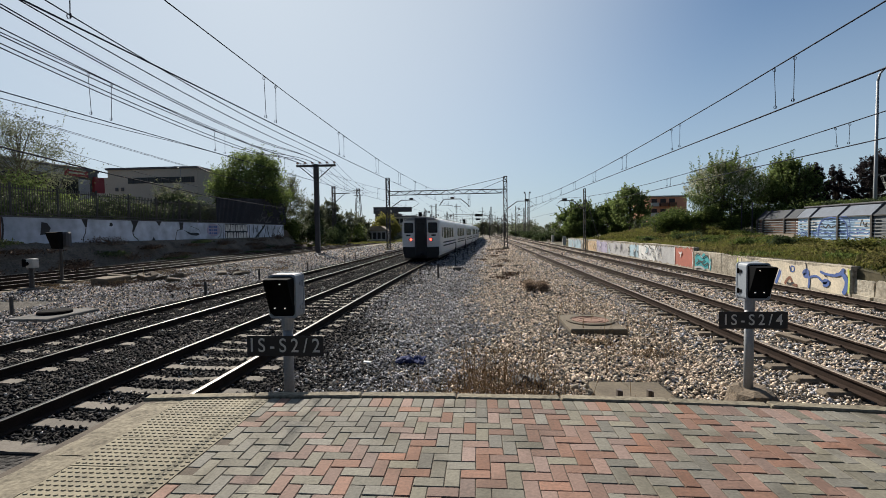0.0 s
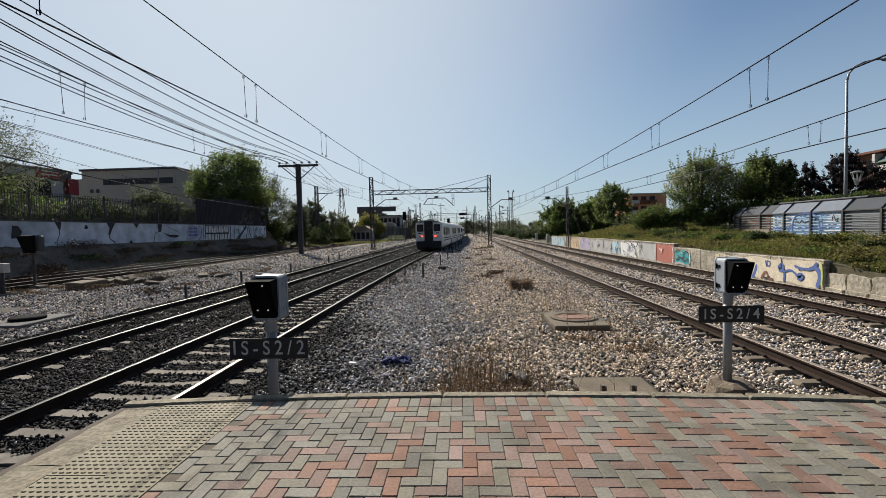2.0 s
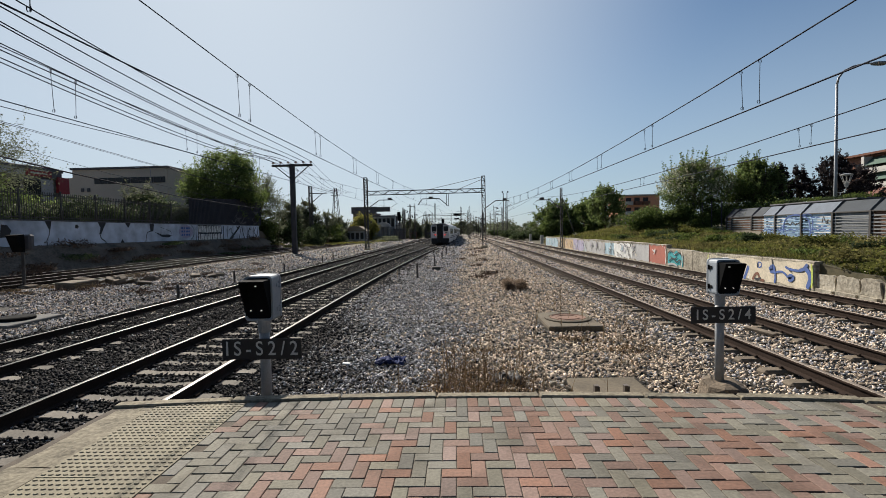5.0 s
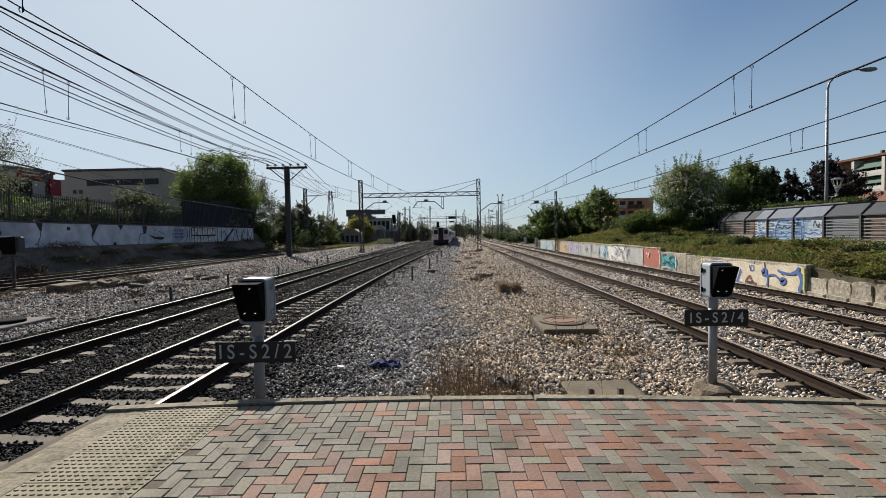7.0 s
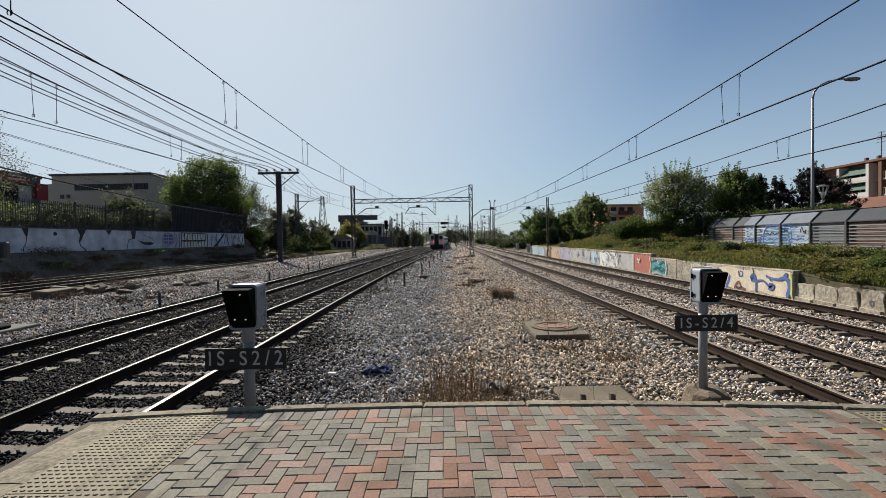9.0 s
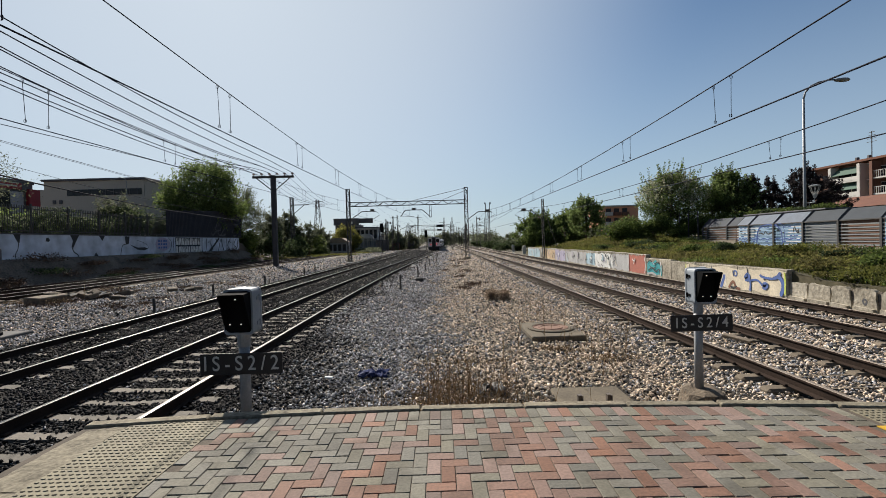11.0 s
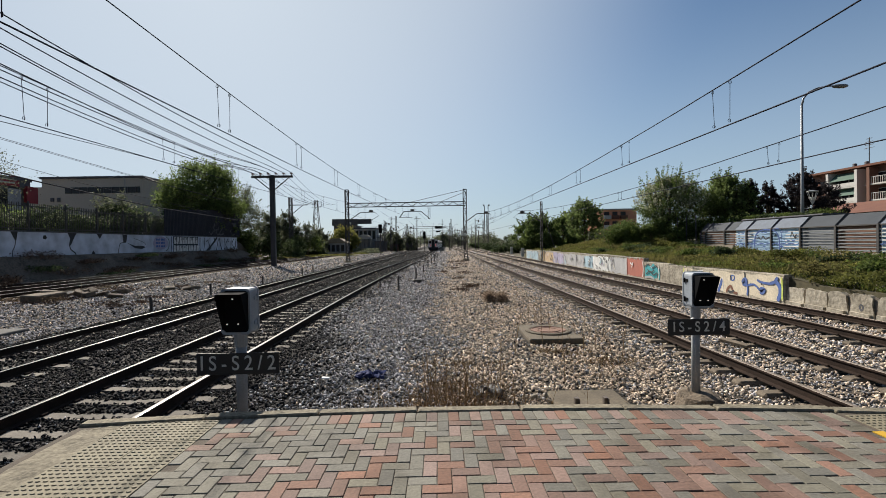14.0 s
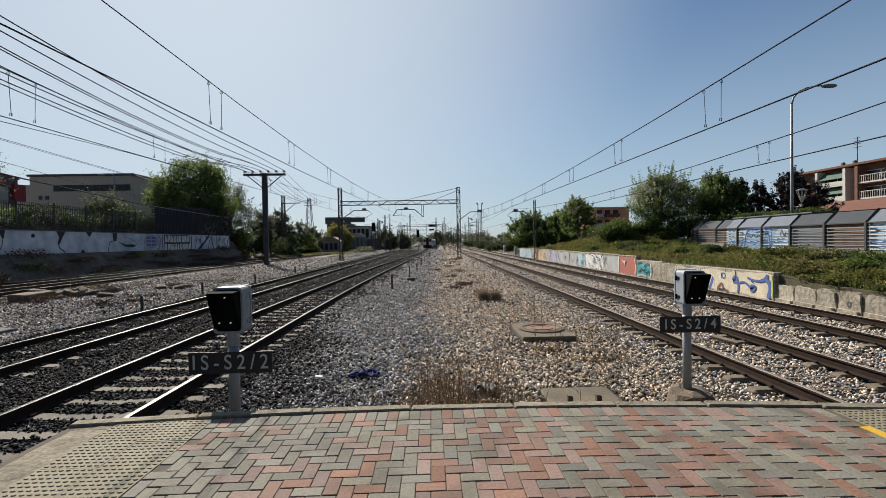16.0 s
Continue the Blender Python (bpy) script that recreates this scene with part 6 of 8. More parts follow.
def left_graffiti():
    t = thing("wall_graffiti", "big white block letters with dark gaps and small dark tags", "graffiti", kind="structure")
    rnd = random.Random(12)
    f = -29.915
    ink = PAINT["dark"]
    # the gaps and eyes of four big pale letters
    for pts in ([(28.18, 1.78), (28.3, 2.66), (28.7, 2.62), (28.96, 2.25), (28.8, 1.9), (28.5, 1.8)], [(31.4, 2.95), (31.95, 2.95), (31.84, 2.35), (31.72, 2.35)], [(33.95, 2.45), (34.0, 2.72), (34.2, 2.74), (34.32, 2.55), (34.2, 2.42)],
                [(33.55, 1.1), (33.8, 1.5), (34.05, 1.1)], [(36.2, 2.95), (37.1, 2.95), (36.75, 2.4), (36.5, 1.95), (36.3, 1.95), (36.45, 2.5)], [(39.25, 2.95), (39.95, 2.95), (39.62, 2.5)], [(38.5, 1.05), (38.85, 1.5), (39.2, 1.05)],
                [(42.45, 2.93), (43.1, 2.93), (42.95, 2.2), (42.55, 2.15)], [(43.05, 2.16), (44.2, 1.85), (45.3, 1.86), (45.8, 1.72), (45.2, 1.55), (44.2, 1.62)]):
        part("letter_gap", patch(pts, f, 1), ink, t)
    for pts, w in (([(31.78, 2.4), (31.7, 1.9), (31.5, 1.5), (31.55, 1.15)], 0.06), ([(36.38, 1.95), (36.5, 1.6), (36.9, 1.34), (37.0, 1.12)], 0.09), ([(42.6, 2.2), (42.1, 2.05), (41.9, 1.5), (41.8, 1.12)], 0.07), ([(25.75, 2.98), (25.8, 2.2), (25.7, 1.34)], 0.12), ([(44.0, 2.6), (45.5, 2.2), (45.85, 1.75)], 0.04), ([(50.2, 2.9), (50.15, 1.9), (50.2, 1.0)], 0.09)):
        part("letter_outline", stroke(pts, w, f, 1), ink, t)
    part("letter_glow", patch([(25.3, 2.97), (25.72, 2.97), (25.66, 1.3), (25.3, 1.3)], f, 1), PAINT["rust"], t)
    # a bubble with four lines of small bars
    part("spray_bubble", patch([(47.0 + 1.25 + 1.3 * math.cos(a), 2.15 + 0.72 * math.sin(a)) for a in (math.tau * i / 18 for i in range(18))], f, 1), PAINT["violet"], t)
    for k in range(3):
        z = 2.52 - 0.36 * k
        for q, wide in enumerate((0.3, 0.22, 0.36, 0.24)):
            a = 47.42 + 0.42 * q
            part("spray_bar", patch([(a, z - 0.11), (a + wide, z - 0.1), (a + wide, z + 0.11), (a + 0.02, z + 0.1)], f + 0.004, 1), PAINT["blue"], t)
    part("letter_outline", stroke([(49.2, 2.85), (49.75, 2.4), (49.6, 1.6), (49.1, 1.25)], 0.07, f, 1), ink, t)
    # two rows of block letters: dark ground with pale bars
    part("letter_ground", patch([(50.5, 2.92), (55.7, 2.9), (55.75, 0.98), (50.5, 1.0)], f, 1), ink, t)
    for k, (z0, z1) in enumerate(((2.02, 2.84), (1.06, 1.9))):
        a = 50.62
        while a < 55.4:
            wide = rnd.uniform(0.34, 0.62)
            part("letter_bar", patch([(a, z0 + rnd.uniform(0, 0.06)), (a + wide, z0 + rnd.uniform(0, 0.06)), (a + wide - rnd.uniform(0, 0.06), z1 - rnd.uniform(0, 0.06)), (a + rnd.uniform(0, 0.08), z1 - rnd.uniform(0, 0.06))], f + 0.004, 1), PAINT["white"], t)
            if wide > 0.45:
                b = a + wide * rnd.uniform(0.4, 0.6)
                part("letter_cut", stroke([(b, z0 - 0.02), (b + rnd.uniform(-0.05, 0.05), z0 + 0.3)] if rnd.random() < 0.5 else [(b, z1 + 0.02), (b + 0.05, z1 - 0.35)], 0.08, f + 0.008, 1), ink, t)
            a += wide + rnd.uniform(0.06, 0.14)
    for pts, w in (([(56.2, 2.85), (56.1, 1.8), (56.2, 0.95)], 0.16), ([(57.3, 2.85), (57.2, 1.9), (56.9, 0.95)], 0.12), ([(58.4, 2.8), (58.3, 2.1), (58.7, 1.5), (58.3, 1.2)], 0.13), ([(60.5, 2.9), (59.2, 2.0), (57.5, 0.98)], 0.3), ([(61.1, 2.85), (61.4, 1.9), (61.9, 1.0)], 0.18), ([(60.9, 2.8), (60.4, 1.6), (60.2, 1.0)], 0.14),
                   ([(62.6, 2.85), (62.7, 1.05)], 0.14), ([(63.6, 2.8), (62.9, 1.9), (63.8, 1.1)], 0.14), ([(64.6, 2.85), (64.4, 1.2)], 0.16), ([(65.4, 2.8), (64.8, 2.0), (65.6, 1.5), (65.2, 1.1)], 0.13), ([(66.2, 2.8), (65.9, 1.9), (66.3, 1.1)], 0.14), ([(59.6, 2.85), (59.9, 2.5)], 0.2), ([(57.6, 2.3), (58.0, 2.5), (58.1, 1.9)], 0.1), ([(63.2, 2.5), (63.9, 2.3)], 0.1), ([(64.9, 1.6), (65.7, 1.3)], 0.1)):
        part("letter_outline", stroke(pts, w, f, 1), ink, t)


left_graffiti()


def yard_signal():
    t = thing("shunting_signal", "distant low signal with black hood beside the siding", "railway signal", "", (-21.2, 21.0, -0.75))
    part("post", Shape().tube([(0, 0, 0), (0, 0, 1.8)], 0.07, 10), M["dark_steel"], t)
    part("footing", Shape().block(0, 0, 0.05, 0.9, 0.6, 0.2, 0.05), M["footing"], t)
    h = part("housing", Shape().block(0.1, 0.2, 2.23, 0.5, 0.3, 0.8, 0.08), M["far_dark"], t)
    part("hood", Shape().prism([(0.0, 2.64), (-0.42, 2.6), (-0.1, 1.78), (0.0, 1.76)], -0.4, 0.14, "x"), M["black"], h, "black sun hood")
    b = thing("trackside_box", "small pale equipment box on a post", "equipment box", "", (-19.95, 18.3, -0.75))
    part("post", Shape().tube([(0, 0, 0), (0, 0, 1.0)], 0.09, 10), M["dark_steel"], b)
    part("footing", Shape().block(0, 0, 0.02, 0.9, 0.6, 0.16, 0.05), M["footing"], b)
    part("box", Shape().block(0.08, 0, 1.21, 0.36, 0.3, 0.42, 0.03), M["plaster"], b)
    part("cover", Shape().block(-0.16, -0.1, 1.24, 0.14, 0.26, 0.36, 0.04), M["black"], b, "black round cover")
    part("lens_cap", Shape().tube([(0.0, -0.16, 1.2), (0.0, -0.24, 1.2)], 0.08, 10), M["black"], b)
    solid("concrete_slab", Shape().block(0, 0, 0, 0.95, 1.35, 0.4, 0.04, pose(-18.0, 20.4, -0.57, 2, 2, -12)), M["footing"], "old broken concrete block by the siding", "slab")
    for x, y, z, a, b, c, rx, ry, rz in ((-17.25, 21.7, -0.56, 0.75, 0.5, 0.22, 12, 22, 35), (-16.85, 21.5, -0.6, 0.5, 0.4, 0.24, -20, -12, 70), (-17.7, 21.9, -0.5, 0.9, 0.4, 0.12, 6, -14, 10), (-17.3, 22.3, -0.42, 0.6, 0.3, 0.1, 15, 18, -25), (-18.2, 20.9, -0.33, 0.6, 0.35, 0.08, 3, 5, 20)):
        solid("rubble", Shape().block(0, 0, 0, a, b, c, 0.03, pose(x, y, z, rx, ry, rz)), M["footing"], "broken slab heaped against a concrete block", "rubble", "rubble by the siding")
    rnd = random.Random(4)
    for k in range(7):
        solid("rubble", Shape().block(0, 0, 0, rnd.uniform(0.3, 0.9), rnd.uniform(0.2, 0.5), 0.25, 0.04, pose(-17 + rnd.uniform(-0.5, 4), 21.8 + rnd.uniform(-1, 3.5), -0.66, rnd.uniform(-15, 15), rnd.uniform(-15, 15), rnd.uniform(0, 90))), M["old_sleeper" if k % 2 else "bark"], "loose piece of rubble by the siding", "rubble", "rubble by the siding")
    for k, (x, y, h) in enumerate(((-10.22, 15.84, 0.62), (-11.0, 21.5, 0.6), (-10.3, 26.1, 0.6), (-10.7, 38.0, 0.7), (-10.4, 34.0, 0.6), (-14.0, 12.2, 0.6), (-2.0, 22.2, 0.75), (-1.5, 30.0, 0.7), (-1.2, 36.0, 0.6), (-1.0, 44.2, 0.7), (-0.75, 50, 0.7), (-0.45, 57.9, 0.8), (-0.3, 63, 0.8), (-0.1, 69, 0.8))):
        solid("marker_stake", Shape().block(x, y, YARD + h / 2 - 0.05, 0.09, 0.06, h + 0.1, 0.01), M["dark_steel"], "short dark marker stake in the ballast", "stake", "marker stakes")
    solid("cable_cover", Shape().block(-1.24, 26.6, YARD + 0.08, 0.5, 0.4, 0.26, 0.03), M["dark_steel"], "dark low cable box beside the track", "cable box")
    for x, y, w in ((1.97, 23.0, 1.1), (2.6, 53, 2.4), (2.3, 19.5, 0.9), (1.27, 28.4, 1.0), (1.1, 21.6, 0.8), (1.7, 23.5, 0.9), (2.0, 33, 1.2), (1.2, 40, 1.3), (2.4, 47, 1.6), (0.4, 35, 0.8), (3.0, 55, 2.2), (1.8, 52, 1.5)):
        bush(x, y, w * 0.55, 0.5, 0.24, "withered", "low dark brown weeds and debris on the gravel", 0.045, 160, name="debris_patch")
    for x, y in ((14.3, 86), (13.4, 70)):
        solid("marker_post", Shape().block(x, y, YARD + 0.6, 0.5, 0.3, 1.5, 0.05), M["plaster"], "short white marker post by the line", "marker post", "white marker posts")


yard_signal()


def verge_grass():
    """Patches of rough grass beside the far end of the sidings."""
    for k, (x, y, w, h, m) in enumerate(((-28.6, 69, 3.0, 0.5, "straw"), (-27.8, 74, 3.4, 0.45, "grass"), (-26.9, 80, 3.6, 0.4, "straw"), (-24.0, 88, 4.0, 0.4, "grass"), (-21.5, 97, 4.4, 0.4, "straw"), (-19.5, 92, 4.0, 0.35, "grass"), (-19.0, 106, 5.0, 0.4, "grass"), (-16.5, 114, 4.0, 0.4, "straw"))):
        bush(x, y, w, 2.6, h, m, "patch of rough yellow-green grass by the sidings", 0.09, 1000, name="grass_patch")


verge_grass()


def edge_debris():
    """Pale lumps of concrete and a dark torn scrap beside the platform's end."""
    rnd = random.Random(8)
    for k in range(9):
        x, y = (0.62 + 0.1 * k if k < 4 else 1.32 + 0.07 * (k - 4)) + rnd.uniform(-0.05, 0.05), rnd.uniform(6.2, 6.7)
        r = rnd.uniform(0.022, 0.045)
        solid("rubble", Shape().block(0, 0, 0, r * 2.4, r * 1.7, r * 1.5, r * 0.4, pose(x, y, YARD + 0.06, rnd.uniform(-25, 25), rnd.uniform(-25, 25), rnd.uniform(0, 180))), M["concrete" if k % 3 else "plaster"], "pale lump of broken concrete on the gravel", "rubble", "pale rubble at the platform edge")
    s = Shape()
    n = 11
    for j in range(n):
        for i in range(n):
            u, v = i / (n - 1) - 0.5, j / (n - 1) - 0.5
            s.v.append((0.72 + 0.42 * u + 0.07 * noise.noise((v * 5, u * 5, 1.0)), 6.75 + 0.3 * v + 0.07 * noise.noise((u * 5, v * 4, 3.0)), YARD + 0.09 + 0.13 * noise.noise((u * 6, v * 6, 8.0)) + 0.08 * (0.5 - abs(u))))
    s.f = [(j * n + i, j * n + i + 1, (j + 1) * n + i + 1, (j + 1) * n + i) for j in range(n - 1) for i in range(n - 1)]
    ob = solid("torn_sack", s, M["dark_steel"], "dark torn sack lying on the gravel", "sack", smooth=True)
    so = ob.modifiers.new("thickness", "SOLIDIFY")
    so.thickness = 0.01
    for k in range(26):
        x, y = rnd.uniform(-21, -12.5), rnd.uniform(18, 34)
        bush(x, y, rnd.uniform(0.5, 1.4), 0.5, rnd.uniform(0.12, 0.35), "withered" if k % 3 else "dry", "dry brown weeds on the gravel by the siding", 0.035, 260, name="weed_patch")
    for k, (x, y) in enumerate(((-18.0, 30.7), (-17.2, 31.2), (-19.4, 23.2), (-18.4, 24.0))):
        solid("sheet_scrap", Shape().block(0, 0, 0, 0.8, 0.4, 0.04, 0.01, pose(x, y, YARD + 0.08, 8, -6, 35 * k)), M["grey_slab"], "pale flat scrap lying by the siding", "scrap", "scraps by the siding")


edge_debris()


def rag():
    s = Shape()
    n = 13
    for j in range(n):
        for i in range(n):
            u, v = i / (n - 1) - 0.5, j / (n - 1) - 0.5
            s.v.append((-1.22 + 0.5 * u + 0.06 * noise.noise((v * 6, u * 6, 5.0)), 7.75 + 0.26 * v + 0.08 * noise.noise((u * 6, v * 3, 7.0)), YARD + 0.07 + 0.12 * noise.noise((u * 7, v * 7, 2.0)) + 0.06 * (0.5 - abs(u))))
    s.f = [(j * n + i, j * n + i + 1, (j + 1) * n + i + 1, (j + 1) * n + i) for j in range(n - 1) for i in range(n - 1)]
    ob = solid("rag", s, M["blue_rag"], "crumpled dark blue cloth lying on the gravel", "cloth", smooth=True)
    so = ob.modifiers.new("thickness", "SOLIDIFY")
    so.thickness = 0.012
    for k, (x, y) in enumerate(((-1.98, 7.66), (-4.2, 24), (-11.5, 31), (-9.9, 12.3))):
        solid("litter", Shape().block(0, 0, 0, 0.14, 0.07, 0.03, 0.01, pose(x, y, YARD + 0.06, 8, 5, 40 * k)), M["litter"], "scrap of white paper litter on the gravel", "litter", "paper litter")


rag()


def flat_block(name, label, x0, x1, y0, y1, z0, z1, wall, roof=None):
    t = thing(name, label, "building", "buildings")
    part("wall", Shape().box((x0 + x1) / 2, (y0 + y1) / 2, (z0 + z1) / 2, x1 - x0, y1 - y0, z1 - z0), M[wall], t)
    part("roof", Shape().block((x0 + x1) / 2, (y0 + y1) / 2, z1 + 0.15, x1 - x0 + 0.5, y1 - y0 + 0.5, 0.34, 0.05), M[roof or wall], t)
    return t


def left_buildings():
    t = flat_block("warehouse", "low beige warehouse with a dark strip window behind trees", -61.6, -46, 70, 78, 0, 12.65, "beige", "far_dark")
    part("gable", Shape().prism([(-46.0, 0), (-36.0, 0), (-36.0, 8.6), (-46.0, 12.75)], 70.05, 70.5, "y"), M["beige"], t)
    part("roof_edge", Shape().prism([(-46.0, 12.7), (-36.0, 8.55), (-36.0, 8.75), (-46.0, 12.9)], 69.95, 70.2, "y"), M["far_dark"], t)
    part("annex", Shape().box(-64.0, 72, 5.7, 4.75, 3.9, 11.4), M["beige"], t)
    w = part("strip_window", Shape().box(-52.2, 69.97, 10.8, 11.6, 0.08, 0.95), M["glass"], t, "dark strip window")
    for k in range(9):
        part("mullion", Shape().box(-57.0 + 1.25 * k, 69.9, 10.8, 0.08, 0.06, 0.95), M["far_dark"], w)
    for x in (-60.0, -59.0):
        part("vent", Shape().block(x, 69.92, 9.4, 0.5, 0.14, 0.6, 0.03), M["far_dark"], t)
    # its long side faces the line
    t = flat_block("shop_building", "grey shop building with a red sign band behind trees", -60, -50, 30, 55.0, 0, 9.95, "far_dark", "far_dark")
    part("fascia", Shape().box(-49.93, 40.2, 9.75, 0.14, 20.2, 1.15), M["grey_panel"], t, "pale grey fascia")
    for k in range(9):
        part("fascia_joint", Shape().box(-49.85, 31.5 + 2.2 * k, 9.75, 0.03, 0.06, 1.1), M["far_dark"], t)
    b = part("sign_band", Shape().box(-49.9, 52.0, 9.75, 0.2, 3.2, 1.15), M["red_panel"], t, "red sign band")
    for k, (y0, y1) in enumerate(((50.9, 53.2), (50.9, 53.0))):
        part("sign_bar", Shape().box(-49.78, (y0 + y1) / 2, 9.95 - 0.4 * k, 0.04, y1 - y0, 0.16), M["plaster"], b)
    part("end_panel", Shape().box(-49.9, 54.3, 9.7, 0.2, 1.4, 1.2), M["far_dark"], t, "dark end of the sign band")
    part("corner_panel", Shape().box(-49.75, 55.0, 8.35, 0.4, 1.5, 2.0), M["red_panel"], t, "red corner panel")
    for k in range(8):
        part("window", Shape().box(-49.97, 33.0 + 2.6 * k, 7.6, 0.1, 2.1, 2.2), M["glass"], t)
    part("shutter", Shape().box(-49.9, 53.0, 7.6, 0.12, 1.6, 2.6), M["grey_panel"], t, "pale shutter")
    p = thing("street_lamp", "small far street lamp with a curved arm", "street lamp", "", (-46.3, 66.5, 0.5))
    part("pole", Shape().tube([(0, 0, 0), (0, 0, 11.4)], 0.07, 7, 0.05), M["steel"], p)
    part("arm", Shape().tube([(0, 0, 11.35), (-0.25, 0, 11.75), (-0.9, 0, 11.95), (-1.7, 0, 11.8)], 0.045, 6), M["steel"], p)
    part("lamp_head", Shape().block(-2.0, 0, 11.72, 0.7, 0.28, 0.14, 0.05), M["steel"], p)


left_buildings()


# ---- right side: noise barrier, lamp, flats ----
def build_noise_barrier():
    rnd = random.Random(6)
    xs = 25.0
    ys = [41.75, 40.95, 38.25, 37.0, 35.52, 32.87, 30.2, 27.5, 24.8, 22.1, 19.4, 16.7]
    for k in range(len(ys) - 1):
        y1, y0 = ys[k], ys[k + 1]
        n = y1 - y0
        base = (1.15, 1.1, 1.05)[k] if k < 3 else 0.62
        top = 2.28
        sprayed = 3 <= k <= 5 or k == 8
        t = thing("noise_barrier_bay", "louvred metal barrier bay sprayed white and blue" if sprayed else "rusty louvred metal barrier bay with leaning top panel" if k in (0, 1, 2, 7) else "grey louvred metal barrier bay with leaning top panel", "noise barrier", "noise barrier bays", (xs, (y0 + y1) / 2, 0))
        part("foundation", Shape().box(0.05, 0, (base - 0.5) / 2, 0.4, n, base + 0.5), M["concrete"], t)
        for e in ((-1, 1) if k == 0 else () if k == 2 else (-1,)):
            s = Shape().box(-0.03, e * n / 2, (base + top) / 2, 0.16, 0.13, top - base)
            s.tube([(-0.03, e * n / 2, top), (0.72, e * n / 2, 3.06)], 0.075, 4)
            part("post", s, M["dark_steel"], t, "dark steel post")
        part("top_panel", Shape().add([(-0.02, -n / 2 + 0.02, top), (-0.02, n / 2 - 0.02, top), (0.72, n / 2 - 0.02, 3.0), (0.72, -n / 2 + 0.02, 3.0), (0.02, -n / 2 + 0.02, top - 0.04), (0.02, n / 2 - 0.02, top - 0.04), (0.76, n / 2 - 0.02, 2.96), (0.76, -n / 2 + 0.02, 2.96)],
                                   [(0, 3, 2, 1), (4, 5, 6, 7), (0, 1, 5, 4), (1, 2, 6, 5), (2, 3, 7, 6), (3, 0, 4, 7)]), PAINT["mist"] if sprayed else M["lean_panel"], t, "leaning grey panel")
        part("rail", Shape().box(-0.02, 0, top - 0.02, 0.07, n, 0.07), M["dark_steel"], t)
        m = int((top - 0.1 - base) / 0.21)
        for q in range(m):
            part("slat", Shape().box(-0.02, 0, base + 0.12 + 0.21 * q, 0.05, n - 0.13, 0.075), PAINT["white"] if sprayed else M["slat"], t)
        part("backing", Shape().box(0.14, 0, (base + top) / 2, 0.05, n - 0.06, top - base), M["shed_rust"] if k in (0, 1, 2, 7) else PAINT["pale_blue"] if sprayed else M["shed"], t)
        if not sprayed:
            continue
        f = -0.046
        c = (y0 + y1) / 2
        zs = [base + 0.12 + 0.21 * q for q in range(m)]
        for q, z in enumerate(zs):  # the spray lies on the faces of the slats
            lo, hi = max(y0 + 0.08, 31.7 - 0.05 * q), min(y1 - 0.08, 36.7 if q < 3 else 34.6 - 0.06 * q)
            if hi - lo > 0.1:
                part("spray_field", patch([(lo - c, z - 0.036), (hi - c, z - 0.036), (hi - c - 0.04, z + 0.036), (lo - c + 0.05, z + 0.036)], f, -1), PAINT["pale_blue"], t)
            for _ in range(2):
                a = rnd.uniform(y0 + 0.2, y1 - 0.6) - c
                part("spray_mark", patch([(a, z - 0.03), (a + rnd.uniform(0.12, 0.4), z - 0.034), (a + 0.25, z + 0.034), (a + 0.02, z + 0.03)], f - 0.004, -1), PAINT["dark" if q in (4, 5) else "blue" if k < 6 else "pink"], t)
        u = [(i / 10 * n - n / 2 + 0.12 * (1 - i / 5), base + 0.42 + 0.16 * abs(math.sin(i * 1.05 + k))) for i in range(11)]
        part("spray_line", stroke(u, 0.06, f - 0.01, -1), PAINT["blue"], t)
        if k == 4:  # a great arch over both middle bays
            part("spray_line", stroke([(0.45, 0.75), (0.35, 1.6), (0.05, 2.05), (-0.5, 2.2), (-1.0, 2.2), (-1.28, 2.15)], 0.09, f - 0.018, -1), PAINT["blue"], t)
        if k == 5:
            part("spray_line", stroke([(1.28, 2.15), (0.9, 2.05), (0.6, 1.7), (0.5, 1.2), (0.5, 0.72)], 0.09, f - 0.018, -1), PAINT["blue"], t)
            part("spray_line", stroke([(-0.5, 1.6), (-0.62, 2.0), (-0.8, 1.65), (-1.0, 1.8), (-0.9, 1.5)], 0.07, f - 0.01, -1), PAINT["dark"], t)
            part("spray_line", stroke([(1.3, 2.2), (0.6, 2.24), (0.35, 1.9), (0.3, 1.3), (0.35, 0.8)], 0.05, f - 0.01, -1), PAINT["blue"], t)
        if k == 4:
            part("spray_line", stroke([(-1.25, 2.2), (-0.6, 2.24), (0.0, 2.0), (0.3, 1.6), (0.35, 0.9)], 0.05, f - 0.01, -1), PAINT["blue"], t)
            part("spray_line", stroke([(0.0, 1.65), (-0.3, 1.5), (-0.5, 1.7), (-0.8, 1.5), (-1.2, 1.65)], 0.09, f - 0.014, -1), PAINT["dark"], t)
    w = thing("low_wall", "low pale concrete wall beside the noise barrier", "wall")
    part("body", Shape().block(24.7, 43.6, 0.9, 0.3, 3.4, 1.0, 0.04), M["concrete"], w)
    for k in range(5):
        solid("fence_post", Shape().tube([(25.0 - 0.3 * k, 42.6 + 1.1 * k, 0.6), (25.0 - 0.3 * k, 42.6 + 1.1 * k, 3.9)], 0.05, 6), M["dark_steel"], "thin dark fence post before the hedge", "fence post", "fence posts")
    t = thing("flat_canopy", "thin grey roof edge behind the noise barrier", "canopy")
    part("roof", Shape().block(27.0, 33.5, 3.12, 2.2, 8.0, 0.12, 0.03), M["far_dark"], t)
